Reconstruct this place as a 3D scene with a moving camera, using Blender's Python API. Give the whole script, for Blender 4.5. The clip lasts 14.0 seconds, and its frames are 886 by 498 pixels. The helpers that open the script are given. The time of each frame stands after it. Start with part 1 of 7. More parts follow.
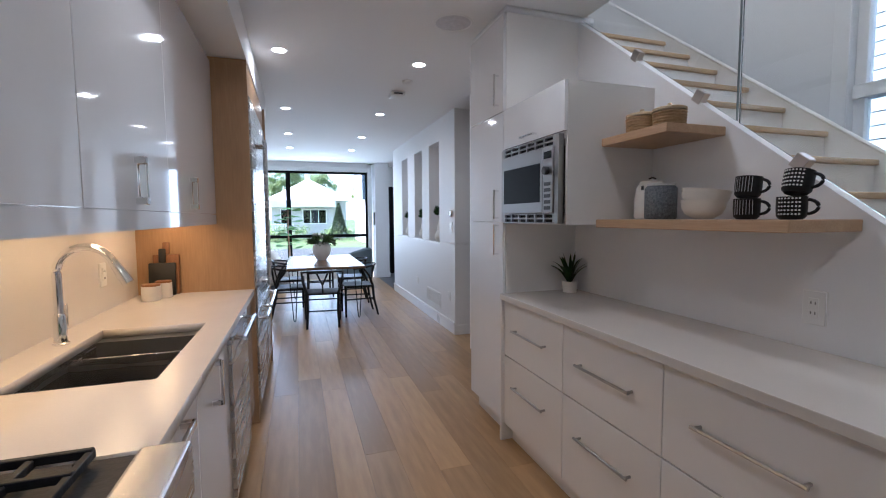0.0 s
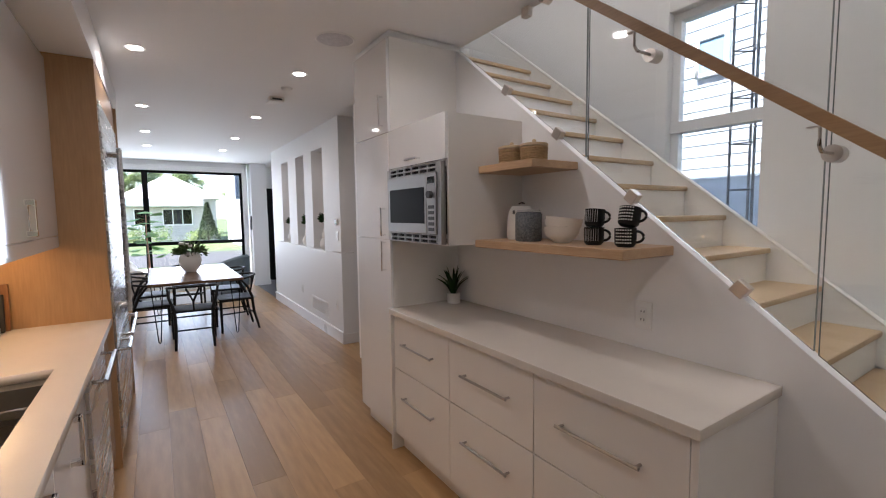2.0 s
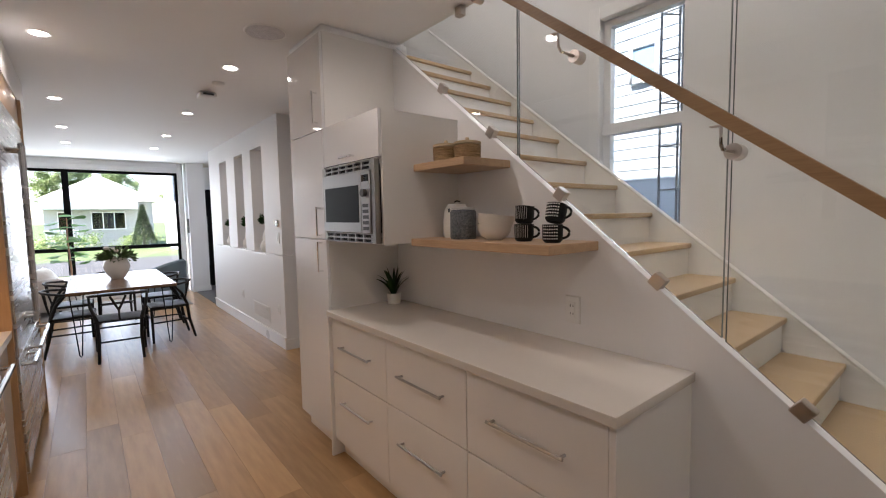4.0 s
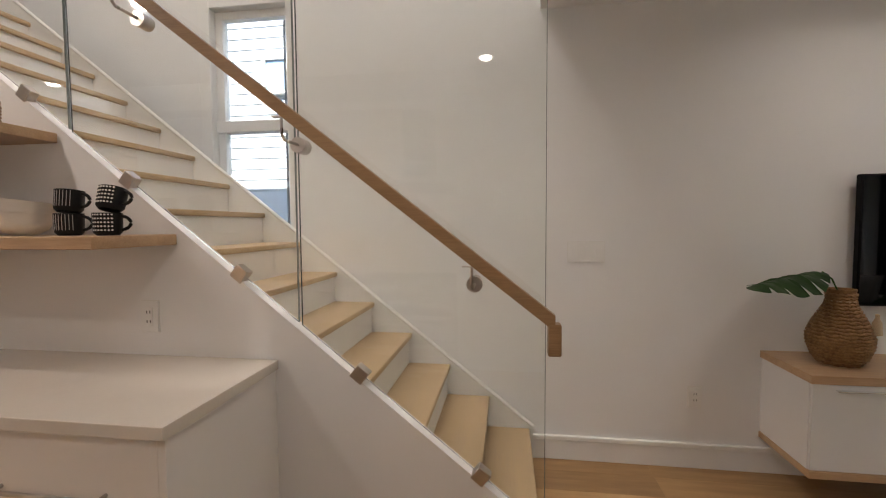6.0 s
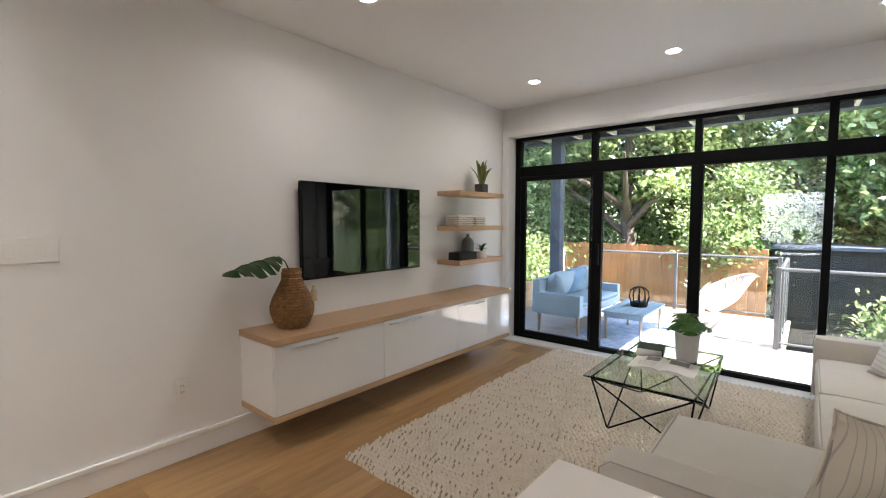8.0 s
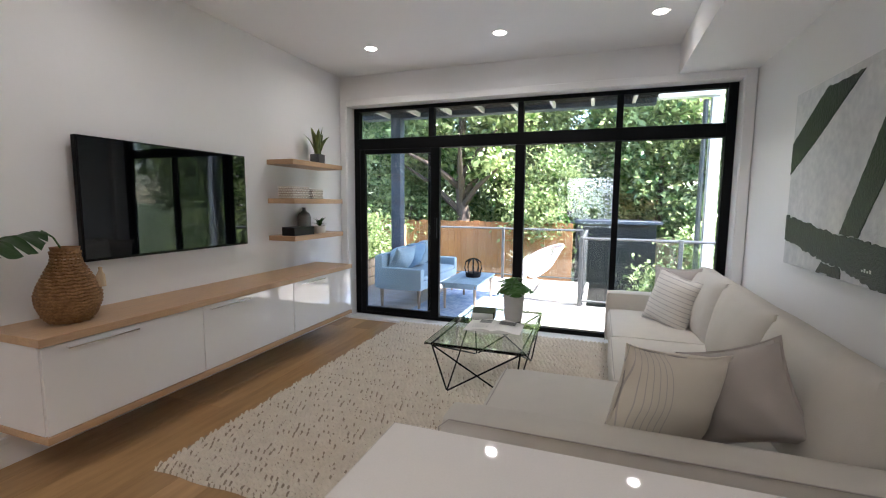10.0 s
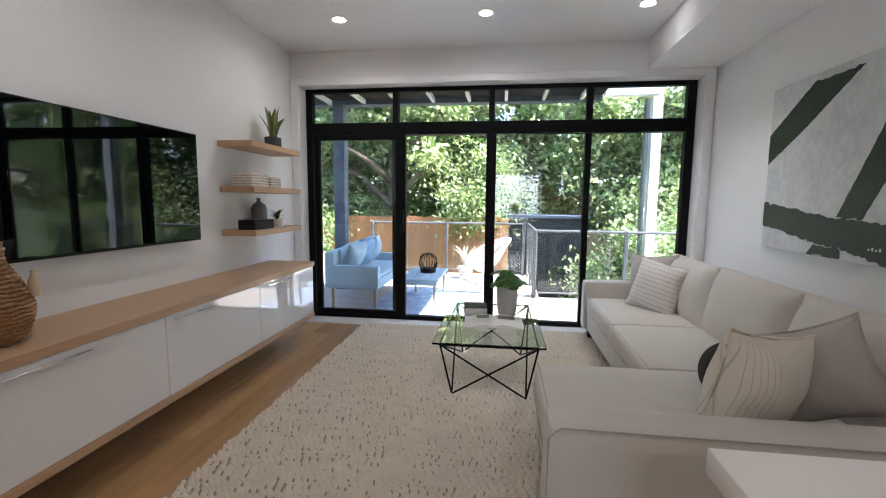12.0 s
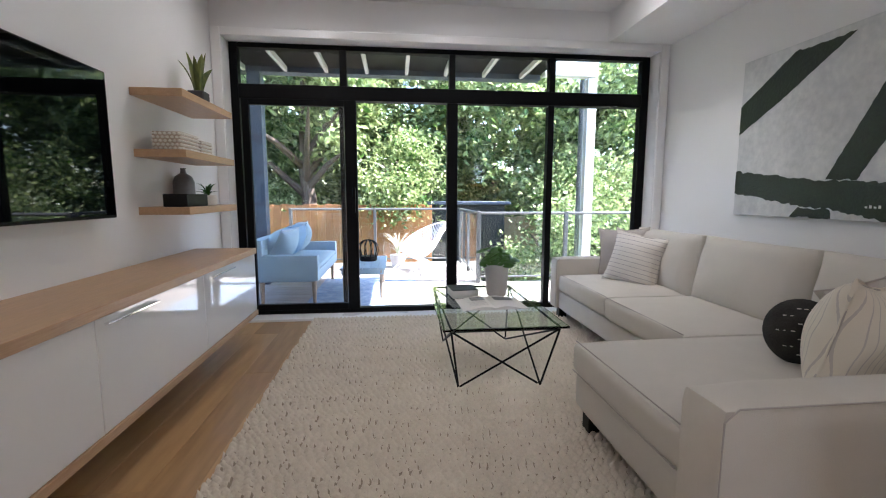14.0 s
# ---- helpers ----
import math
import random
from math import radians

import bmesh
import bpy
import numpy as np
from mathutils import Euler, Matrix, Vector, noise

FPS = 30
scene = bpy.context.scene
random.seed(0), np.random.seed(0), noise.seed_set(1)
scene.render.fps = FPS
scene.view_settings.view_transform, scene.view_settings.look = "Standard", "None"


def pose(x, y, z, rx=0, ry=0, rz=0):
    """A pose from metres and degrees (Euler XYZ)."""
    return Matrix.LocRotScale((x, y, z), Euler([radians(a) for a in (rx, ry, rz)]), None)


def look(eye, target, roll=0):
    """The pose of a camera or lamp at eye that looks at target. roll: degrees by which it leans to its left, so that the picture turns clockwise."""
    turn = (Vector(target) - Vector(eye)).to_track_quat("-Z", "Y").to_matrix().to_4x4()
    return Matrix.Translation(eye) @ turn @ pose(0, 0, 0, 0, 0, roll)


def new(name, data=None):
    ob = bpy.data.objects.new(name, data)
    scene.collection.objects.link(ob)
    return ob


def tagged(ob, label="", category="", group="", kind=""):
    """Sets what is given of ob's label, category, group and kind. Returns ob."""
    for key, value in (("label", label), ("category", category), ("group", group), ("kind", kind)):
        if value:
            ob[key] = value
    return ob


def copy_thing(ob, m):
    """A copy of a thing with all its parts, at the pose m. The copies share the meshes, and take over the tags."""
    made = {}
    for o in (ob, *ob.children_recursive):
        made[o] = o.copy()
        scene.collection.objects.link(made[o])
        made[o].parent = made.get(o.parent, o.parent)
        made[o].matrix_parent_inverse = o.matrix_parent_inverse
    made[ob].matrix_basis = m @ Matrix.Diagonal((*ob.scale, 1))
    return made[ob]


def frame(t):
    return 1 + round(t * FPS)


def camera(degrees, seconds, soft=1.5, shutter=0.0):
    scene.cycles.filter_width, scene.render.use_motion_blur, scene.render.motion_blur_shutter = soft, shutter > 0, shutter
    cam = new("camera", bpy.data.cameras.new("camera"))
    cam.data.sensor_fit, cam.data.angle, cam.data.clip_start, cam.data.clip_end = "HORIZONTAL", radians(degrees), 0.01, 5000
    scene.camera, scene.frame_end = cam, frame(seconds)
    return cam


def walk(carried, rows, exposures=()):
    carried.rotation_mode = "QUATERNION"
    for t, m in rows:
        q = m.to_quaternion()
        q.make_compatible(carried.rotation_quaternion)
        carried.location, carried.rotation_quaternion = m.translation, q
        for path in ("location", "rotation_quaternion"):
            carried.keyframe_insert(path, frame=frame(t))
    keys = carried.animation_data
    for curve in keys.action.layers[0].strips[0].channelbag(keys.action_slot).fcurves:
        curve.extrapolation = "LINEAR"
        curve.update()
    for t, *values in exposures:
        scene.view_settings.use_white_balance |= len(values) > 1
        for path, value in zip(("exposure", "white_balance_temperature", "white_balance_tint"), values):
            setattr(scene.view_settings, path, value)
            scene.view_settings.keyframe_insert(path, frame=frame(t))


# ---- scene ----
cam = camera(90.7, 14.0, soft=1.1)
PATH = [
    (0, (0.497, 0.248, 1.426), (1.123, 2.142, 1.281), -0.4),
    (0.5, (0.487, 0.227, 1.472), (1.324, 2.037, 1.321), -0.5),
    (1, (0.47, 0.212, 1.51), (1.435, 1.957, 1.357), -0.6),
    (1.5, (0.463, 0.198, 1.534), (1.504, 1.9, 1.379), -0.6),
    (2, (0.456, 0.185, 1.553), (1.547, 1.854, 1.392), -0.7),
    (4.5, (0.596, 0.116, 1.515), (1.979, 1.554, 1.373), -0.8),
    (5, (0.659, 0.064, 1.479), (2.224, 1.303, 1.351), -0.6),
    (5.5, (0.735, -0.013, 1.467), (2.531, 0.857, 1.329), -0.8),
    (6, (0.752, -0.06, 1.436), (2.728, 0.229, 1.328), -0.4),
    (6.5, (0.749, -0.088, 1.438), (2.718, -0.418, 1.318), -0.1),
    (7, (0.745, -0.104, 1.443), (2.547, -0.962, 1.312), 0.4),
    (7.5, (0.721, -0.133, 1.424), (2.256, -1.41, 1.302), 0.0),
    (8, (0.658, -0.197, 1.412), (1.936, -1.73, 1.284), 0.1),
    (8.5, (0.599, -0.239, 1.371), (1.66, -1.928, 1.235), -0.2),
    (9, (0.557, -0.266, 1.371), (1.449, -2.047, 1.197), 0.0),
    (11.5, (1.16, -0.363, 1.272), (1.548, -2.313, 1.06), 0.5),
    (12, (1.345, -0.392, 1.266), (1.607, -2.362, 1.048), 0.5),
    (12.5, (1.572, -0.428, 1.233), (1.712, -2.41, 1.013), 0.3),
    (13, (1.743, -0.501, 1.183), (1.748, -2.488, 0.959), 0.4),
    (13.5, (1.874, -0.617, 1.135), (1.769, -2.601, 0.906), 0.3),
    (14, (1.984, -0.759, 1.103), (1.769, -2.732, 0.86), 0.1),
]
EXPOSURES = [(0, 2.36, 5300, 13), (2, 2.38, 6150, 17), (4.5, 2.42, 6500, 17), (5.5, 2.56, 6750, 17), (6, 2.7, 6850, 16), (6.5, 2.88, 6750, 15), (7, 3.06, 6600, 14), (7.5, 3.2, 6500, 13), (8.2, 3.14, 6350, 13), (9, 3.06, 6150, 13), (11.5, 3.04, 5950, 14), (14, 3.04, 5900, 15)]
walk(cam, [(t, look(eye, target, roll)) for t, eye, target, roll in PATH], EXPOSURES)

# ---- world, sun and large lights ----
SUN_DIR = Vector((-0.62, 0.05, 0.77)).normalized()
world = bpy.data.worlds.new("world")
scene.world = world
world.use_nodes = True
wn = world.node_tree
sky = wn.nodes.new("ShaderNodeTexSky")
sky.sky_type = "NISHITA"
sky.sun_disc = False
sky.sun_elevation = math.asin(SUN_DIR.z)
sky.sun_rotation = math.atan2(SUN_DIR.x, SUN_DIR.y)
wn.links.new(sky.outputs[0], wn.nodes["Background"].inputs[0])
wn.nodes["Background"].inputs[1].default_value = 0.15


def lamp(name, kind, energy, m, color=(1, 1, 1), size=0.1, size_y=None, spread=None):
    d = bpy.data.lights.new(name, kind)
    d.energy, d.color = energy, color
    if kind == "AREA":
        d.size = size
        if size_y:
            d.shape, d.size_y = "RECTANGLE", size_y
        else:
            d.shape = "DISK"
        if spread:
            d.spread = radians(spread)
    ob = new(name, d)
    ob.matrix_basis = m
    return ob


sun = lamp("sun", "SUN", 5.0, look(SUN_DIR * 20, (0, 0, 0)), (1.0, 0.94, 0.85))
sun.data.angle = radians(0.6)
POT_WATTS = 0.60

lamp("sky_dining", "AREA", 12.0, look((0.85, 10.76, 1.45), (0.85, 0, 1.0)), (0.84, 0.92, 1.0), 2.3, 2.0)

# ---- materials ----


def mat(name, color, rough=0.5, metal=0.0, var=0.06, scale=6.0, fine=60.0, bump=0.05, stretch=(1, 1, 1), coat=0.0,
        dark=None, rvar=0.08, spec=0.5, obj_var=0.0, island=False):
    """A surface with a coarse and a fine variation of colour and roughness, and a fine relief."""
    m = bpy.data.materials.new(name)
    m.use_nodes = True
    nt = m.node_tree
    b = nt.nodes["Principled BSDF"]
    tc = nt.nodes.new("ShaderNodeTexCoord")
    mp = nt.nodes.new("ShaderNodeMapping")
    mp.inputs["Scale"].default_value = stretch
    nt.links.new(tc.outputs["Object"], mp.inputs[0])
    n1, n2 = nt.nodes.new("ShaderNodeTexNoise"), nt.nodes.new("ShaderNodeTexNoise")
    n1.inputs["Scale"].default_value, n2.inputs["Scale"].default_value = scale, fine
    n1.inputs["Detail"].default_value, n2.inputs["Detail"].default_value = 3, 4
    nt.links.new(mp.outputs[0], n1.inputs["Vector"])
    nt.links.new(mp.outputs[0], n2.inputs["Vector"])
    mixf = nt.nodes.new("ShaderNodeMath")
    mixf.operation = "ADD"
    nt.links.new(n1.outputs[0], mixf.inputs[0])
    nt.links.new(n2.outputs[0], mixf.inputs[1])
    last = mixf
    if obj_var or island:
        oi = nt.nodes.new("ShaderNodeNewGeometry" if island else "ShaderNodeObjectInfo")
        mm = nt.nodes.new("ShaderNodeMath")
        mm.operation = "MULTIPLY_ADD"
        mm.inputs[1].default_value = obj_var * 2
        nt.links.new(oi.outputs["Random Per Island" if island else "Random"], mm.inputs[0])
        nt.links.new(mixf.outputs[0], mm.inputs[2])
        last = nt.nodes.new("ShaderNodeMath")
        last.operation = "SUBTRACT"
        last.inputs[1].default_value = obj_var
        nt.links.new(mm.outputs[0], last.inputs[0])
    ramp = nt.nodes.new("ShaderNodeMapRange")
    ramp.inputs[1].default_value, ramp.inputs[2].default_value = 0.6, 1.4
    nt.links.new(last.outputs[0], ramp.inputs[0])
    mix = nt.nodes.new("ShaderNodeMix")
    mix.data_type = "RGBA"
    lo = dark or [c * (1 - var) for c in color]
    hi = color if dark else [min(1, c * (1 + var)) for c in color]
    mix.inputs[6].default_value, mix.inputs[7].default_value = (*lo, 1), (*hi, 1)
    nt.links.new(ramp.outputs[0], mix.inputs[0])
    nt.links.new(mix.outputs[2], b.inputs["Base Color"])
    rr = nt.nodes.new("ShaderNodeMapRange")
    rr.inputs[3].default_value, rr.inputs[4].default_value = max(0.02, rough - rvar), min(1, rough + rvar)
    nt.links.new(n1.outputs[0], rr.inputs[0])
    nt.links.new(rr.outputs[0], b.inputs["Roughness"])
    b.inputs["Metallic"].default_value = metal
    b.inputs["Coat Weight"].default_value = coat
    b.inputs["Coat Roughness"].default_value = 0.03
    b.inputs["Specular IOR Level"].default_value = spec
    if bump:
        bn = nt.nodes.new("ShaderNodeBump")
        bn.inputs["Strength"].default_value = bump
        bn.inputs["Distance"].default_value = 0.01
        nt.links.new(n2.outputs[0], bn.inputs["Height"])
        nt.links.new(bn.outputs[0], b.inputs["Normal"])
    return m


def glow(name, color, strength):
    m = bpy.data.materials.new(name)
    m.use_nodes = True
    b = m.node_tree.nodes["Principled BSDF"]
    b.inputs["Base Color"].default_value = (*color, 1)
    b.inputs["Emission Color"].default_value = (*color, 1)
    b.inputs["Emission Strength"].default_value = strength
    return m


def glass_mat(name, color=(1, 1, 1), rough=0.0, ior=1.45):
    m = bpy.data.materials.new(name)
    m.use_nodes = True
    b = m.node_tree.nodes["Principled BSDF"]
    b.inputs["Base Color"].default_value = (*color, 1)
    b.inputs["Transmission Weight"].default_value = 1
    b.inputs["Roughness"].default_value = rough
    b.inputs["IOR"].default_value = ior
    return m


PAINT = mat("wall_paint", (0.80, 0.79, 0.785), 0.55, var=0.012, scale=1.2, fine=220, bump=0.02)
CEIL = mat("ceiling_paint", (0.82, 0.81, 0.80), 0.7, var=0.01, scale=1.0, fine=180, bump=0.02)
TRIM = mat("trim_paint", (0.82, 0.81, 0.80), 0.3, var=0.015, scale=2, fine=90, bump=0.01)
LACQUER = mat("white_lacquer", (0.80, 0.79, 0.79), 0.07, var=0.008, scale=1.5, fine=40, bump=0.0, coat=0.6, rvar=0.02)
LACQUER_WARM = mat("warm_white_lacquer", (0.80, 0.77, 0.74), 0.12, var=0.008, scale=1.5, fine=40, bump=0.0, coat=0.3, rvar=0.03)
QUARTZ = mat("white_quartz", (0.78, 0.74, 0.70), 0.035, var=0.03, scale=5, fine=260, bump=0.0, rvar=0.01)
QUARTZ_HONED = mat("honed_white_quartz", (0.74, 0.69, 0.64), 0.24, var=0.03, scale=5, fine=260, bump=0.0, rvar=0.03)
QUARTZ_GREY = mat("greige_quartz", (0.70, 0.64, 0.57), 0.14, var=0.03, scale=6, fine=300, bump=0.0, rvar=0.05)
RAIL_OAK = mat("brown_oak", (0.36, 0.215, 0.105), 0.4, dark=(0.25, 0.14, 0.065), scale=2.0, fine=14, bump=0.08, stretch=(14, 1, 14))
LEAF_DARK = mat("dark_green_leaf", (0.022, 0.06, 0.013), 0.45, dark=(0.01, 0.03, 0.007), scale=10, fine=60, bump=0.1, spec=0.15)
OAK = mat("pale_oak", (0.56, 0.37, 0.22), 0.42, dark=(0.42, 0.26, 0.145), scale=2.0, fine=14, bump=0.08, stretch=(14, 1, 14))
OAK_X = mat("oak_grain_across", (0.55, 0.395, 0.225), 0.42, dark=(0.46, 0.33, 0.21), scale=2.0, fine=14, bump=0.08, stretch=(1, 14, 14))
OAK_PANEL = mat("oak_veneer", (0.50, 0.31, 0.16), 0.4, dark=(0.38, 0.22, 0.105), scale=1.6, fine=10, bump=0.04, stretch=(10, 10, 0.8))
FLOOR = mat("oak_plank", (0.50, 0.305, 0.140), 0.32, dark=(0.29, 0.165, 0.069), scale=0.9, fine=5, bump=0.01, stretch=(5, 0.6, 1),
            obj_var=0.36, rvar=0.08)
SUB = mat("floor_joint", (0.22, 0.13, 0.07), 0.7)
STEEL = mat("brushed_steel", (0.60, 0.60, 0.60), 0.27, 1.0, var=0.02, scale=2, fine=40, bump=0.0, stretch=(1, 1, 12), rvar=0.04)
STEEL_DARK = mat("dark_brushed_steel", (0.42, 0.41, 0.40), 0.3, 1.0, var=0.02, scale=2, fine=40, bump=0.0, stretch=(1, 12, 1), rvar=0.04)
RATTAN = mat("pale_rattan", (0.46, 0.31, 0.16), 0.75, dark=(0.28, 0.17, 0.08), scale=30, fine=90, bump=0.4)
CHROME = mat("chrome", (0.82, 0.82, 0.83), 0.09, 1.0, var=0.02, bump=0.0, rvar=0.03)
NICKEL = mat("satin_nickel", (0.55, 0.50, 0.46), 0.3, 1.0, var=0.05, bump=0.01)
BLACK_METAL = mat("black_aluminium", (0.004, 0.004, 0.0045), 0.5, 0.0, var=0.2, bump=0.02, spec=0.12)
BLACK_WOOD = mat("black_stained_wood", (0.010, 0.0095, 0.0095), 0.45, var=0.25, scale=8, fine=50, bump=0.05, spec=0.25)
IRON = mat("cast_iron", (0.015, 0.015, 0.016), 0.6, var=0.25, bump=0.2)
SCREEN = mat("dark_screen", (0.002, 0.0025, 0.003), 0.025, var=0.1, bump=0.0, rvar=0.01, spec=0.42)
GLASS = glass_mat("clear_glass", (0.97, 1.0, 0.985))
PANE = glass_mat("window_glass", (0.97, 0.99, 0.99))
TABLE_GLASS = glass_mat("table_glass", (0.90, 0.98, 0.95))
SOFA = mat("cream_upholstery", (0.60, 0.56, 0.50), 0.9, var=0.05, scale=7, fine=420, bump=0.25)
PIPING = mat("grey_piping", (0.42, 0.385, 0.35), 0.9, bump=0.1)
WOOL = mat("cream_wool", (0.74, 0.67, 0.56), 0.95, dark=(0.60, 0.53, 0.43), scale=14, fine=150, bump=0.5)
# brown tone that paints shade into the rug's gaps
WOOL_SHADE = mat("wool_gap_shade", (0.40, 0.33, 0.25), 0.95, dark=(0.27, 0.22, 0.165), scale=20, fine=150, bump=0.5)
LINEN = mat("striped_linen", (0.70, 0.66, 0.60), 0.92, var=0.06, scale=9, fine=500, bump=0.3)
LINEN_GREY = mat("grey_linen", (0.45, 0.405, 0.37), 0.92, var=0.08, scale=9, fine=400, bump=0.3)
WICKER = mat("woven_seagrass", (0.40, 0.22, 0.09), 0.75, dark=(0.13, 0.06, 0.02), scale=30, fine=90, bump=0.5)
LEAF = mat("green_leaf", (0.05, 0.13, 0.022), 0.45, dark=(0.02, 0.06, 0.012), scale=10, fine=60, bump=0.1, spec=0.15)
CERAMIC = mat("white_ceramic", (0.78, 0.75, 0.70), 0.3, var=0.03, scale=8, fine=90, bump=0.03)
CONCRETE = mat("pale_concrete", (0.55, 0.53, 0.51), 0.7, var=0.08, scale=9, fine=120, bump=0.15)
CHARCOAL = mat("charcoal_glaze", (0.05, 0.055, 0.06), 0.35, dark=(0.02, 0.02, 0.022), scale=60, fine=200, bump=0.3)
DARK_GREY = mat("dark_grey", (0.06, 0.06, 0.06), 0.5, var=0.1)
WHITE_PLASTIC = mat("white_plastic", (0.80, 0.79, 0.77), 0.35, var=0.01, bump=0.0)

# ---- mesh helpers ----


def put_box(bm, x0, x1, y0, y1, z0, z1, bev=0.0, seg=1):
    vs = [bm.verts.new((x, y, z)) for x in (x0, x1) for y in (y0, y1) for z in (z0, z1)]
    fs = [bm.faces.new([vs[i] for i in q]) for q in
          ((0, 1, 3, 2), (4, 6, 7, 5), (0, 4, 5, 1), (2, 3, 7, 6), (0, 2, 6, 4), (1, 5, 7, 3))]
    if bev:
        es = list({e for f in fs for e in f.edges})
        bmesh.ops.bevel(bm, geom=es, offset=bev, segments=seg, profile=0.5, affect="EDGES", clamp_overlap=True)


def box(x0, x1, y0, y1, z0, z1, bev=0.0, seg=1):
    bm = bmesh.new()
    put_box(bm, x0, x1, y0, y1, z0, z1, bev, seg)
    return bm


def boxes(rows, bev=0.0):
    bm = bmesh.new()
    for r in rows:
        put_box(bm, *r, bev)
    return bm


def put_rod(bm, a, b, r, r2=None, n=10, caps=True):
    a, b = Vector(a), Vector(b)
    q = (b - a).to_track_quat("Z", "Y").to_matrix()
    r2 = r if r2 is None else r2
    rings = [[bm.verts.new(p + q @ Vector((rr * math.cos(2 * math.pi * k / n), rr * math.sin(2 * math.pi * k / n), 0))) for k in range(n)]
             for p, rr in ((a, r), (b, r2))]
    for k in range(n):
        bm.faces.new([rings[0][k], rings[0][(k + 1) % n], rings[1][(k + 1) % n], rings[1][k]])
    if caps:
        bm.faces.new(rings[0][::-1])
        bm.faces.new(rings[1])


def rod(a, b, r, r2=None, n=12):
    bm = bmesh.new()
    put_rod(bm, a, b, r, r2, n)
    return bm


def put_tube(bm, pts, r, n=8, closed=False):
    """A tube along points; r is one radius or one for each point."""
    pts = [Vector(p) for p in pts]
    rad = r if isinstance(r, (list, tuple)) else [r] * len(pts)
    rings, up = [], Vector((0, 0, 1))
    for i, p in enumerate(pts):
        if closed:
            d = pts[(i + 1) % len(pts)] - pts[i - 1]
        else:
            d = pts[min(i + 1, len(pts) - 1)] - pts[max(i - 1, 0)]
        d.normalize()
        s = d.cross(up)
        if s.length < 0.05:
            s = d.cross(Vector((0, 1, 0)))
        s.normalize()
        u = s.cross(d)
        rings.append([bm.verts.new(p + (s * math.cos(2 * math.pi * k / n) + u * math.sin(2 * math.pi * k / n)) * rad[i]) for k in range(n)])
    m = len(rings)
    for i in range(m if closed else m - 1):
        for k in range(n):
            bm.faces.new([rings[i][k], rings[i][(k + 1) % n], rings[(i + 1) % m][(k + 1) % n], rings[(i + 1) % m][k]])
    if not closed:
        bm.faces.new(rings[0][::-1])
        bm.faces.new(rings[-1])


def tube(pts, r, n=8, closed=False):
    bm = bmesh.new()
    put_tube(bm, pts, r, n, closed)
    return bm


def lathe(profile, at=(0, 0, 0), n=32, wob=0.0):
    """A turned body from (radius, height) pairs."""
    bm = bmesh.new()
    x, y, z = at
    rings = []
    for r, h in profile:
        if r < 1e-5:
            rings.append([bm.verts.new((x, y, z + h))])
        else:
            rings.append([bm.verts.new((x + r * math.cos(2 * math.pi * k / n) * (1 + wob * math.sin(3 * k + h * 90)),
                                        y + r * math.sin(2 * math.pi * k / n), z + h)) for k in range(n)])
    for a, b in zip(rings, rings[1:]):
        for k in range(n):
            k2 = (k + 1) % n
            if len(a) == 1 and len(b) > 1:
                bm.faces.new([a[0], b[k2], b[k]][::-1])
            elif len(b) == 1 and len(a) > 1:
                bm.faces.new([a[k], a[k2], b[0]])
            elif len(a) > 1:
                bm.faces.new([a[k], a[k2], b[k2], b[k]])
    return bm


def pad(sx, sy, sz, puff=0.5, n=14, pinch=0.0, seed=0, power=0.35):
    """A cushion of that size about the origin: a grid-cut box, rounded at its edges and bulged, with slight creases."""
    bm = bmesh.new()
    bmesh.ops.create_cube(bm, size=2)
    bmesh.ops.subdivide_edges(bm, edges=bm.edges[:], cuts=n, use_grid_fill=True)
    for v in bm.verts:
        x, y, z = v.co
        e = 1 - (abs(x) ** 4 + abs(y) ** 4) * 0.5
        edge = max(abs(x), abs(y))
        t = (1 - puff) + puff * max(0.0, (1 - x * x) * (1 - y * y)) ** power
        zz = z * t
        k = 1 - 0.05 * (abs(z) ** 3) * (edge ** 6)
        px, py = x * k, y * k
        if pinch:
            px *= 1 - pinch * (1 - y * y) * abs(x) ** 2
            py *= 1 - pinch * (1 - x * x) * abs(y) ** 2
        w = noise.noise(Vector((x * 2.1 + seed, y * 2.1, z + seed * 3))) * (0.03 if power < 0.5 else 0.05)
        v.co = (px * sx / 2, py * sy / 2, zz * sz / 2 + w * sz * (1 if e > 0 else 0))
    return bm


def soft_block(x0, x1, y0, y1, z0, z1, bev=0.03, crown=0.0, n=8):
    """An upholstered block with rounded edges and a crowned top."""
    bm = bmesh.new()
    put_box(bm, x0, x1, y0, y1, z0, z1)
    bmesh.ops.subdivide_edges(bm, edges=bm.edges[:], cuts=n, use_grid_fill=True)
    cx, cy, cz = (x0 + x1) / 2, (y0 + y1) / 2, (z0 + z1) / 2
    hx, hy, hz = (x1 - x0) / 2, (y1 - y0) / 2, (z1 - z0) / 2
    for v in bm.verts:
        d = v.co - Vector((cx, cy, cz))
        inner = Vector([max(-(h - bev), min(h - bev, c)) for c, h in zip(d, (hx, hy, hz))])
        off = d - inner
        if off.length > bev * 0.999:
            off = off.normalized() * bev
        d = inner + off
        if crown and d.z > 0:
            d.z += crown * (1 - (d.x / hx) ** 2) * (1 - (d.y / hy) ** 2)
        d += Vector((1, 1, 1)) * 0.004 * noise.noise(d * 5)
        v.co = d + Vector((cx, cy, cz))
    return bm


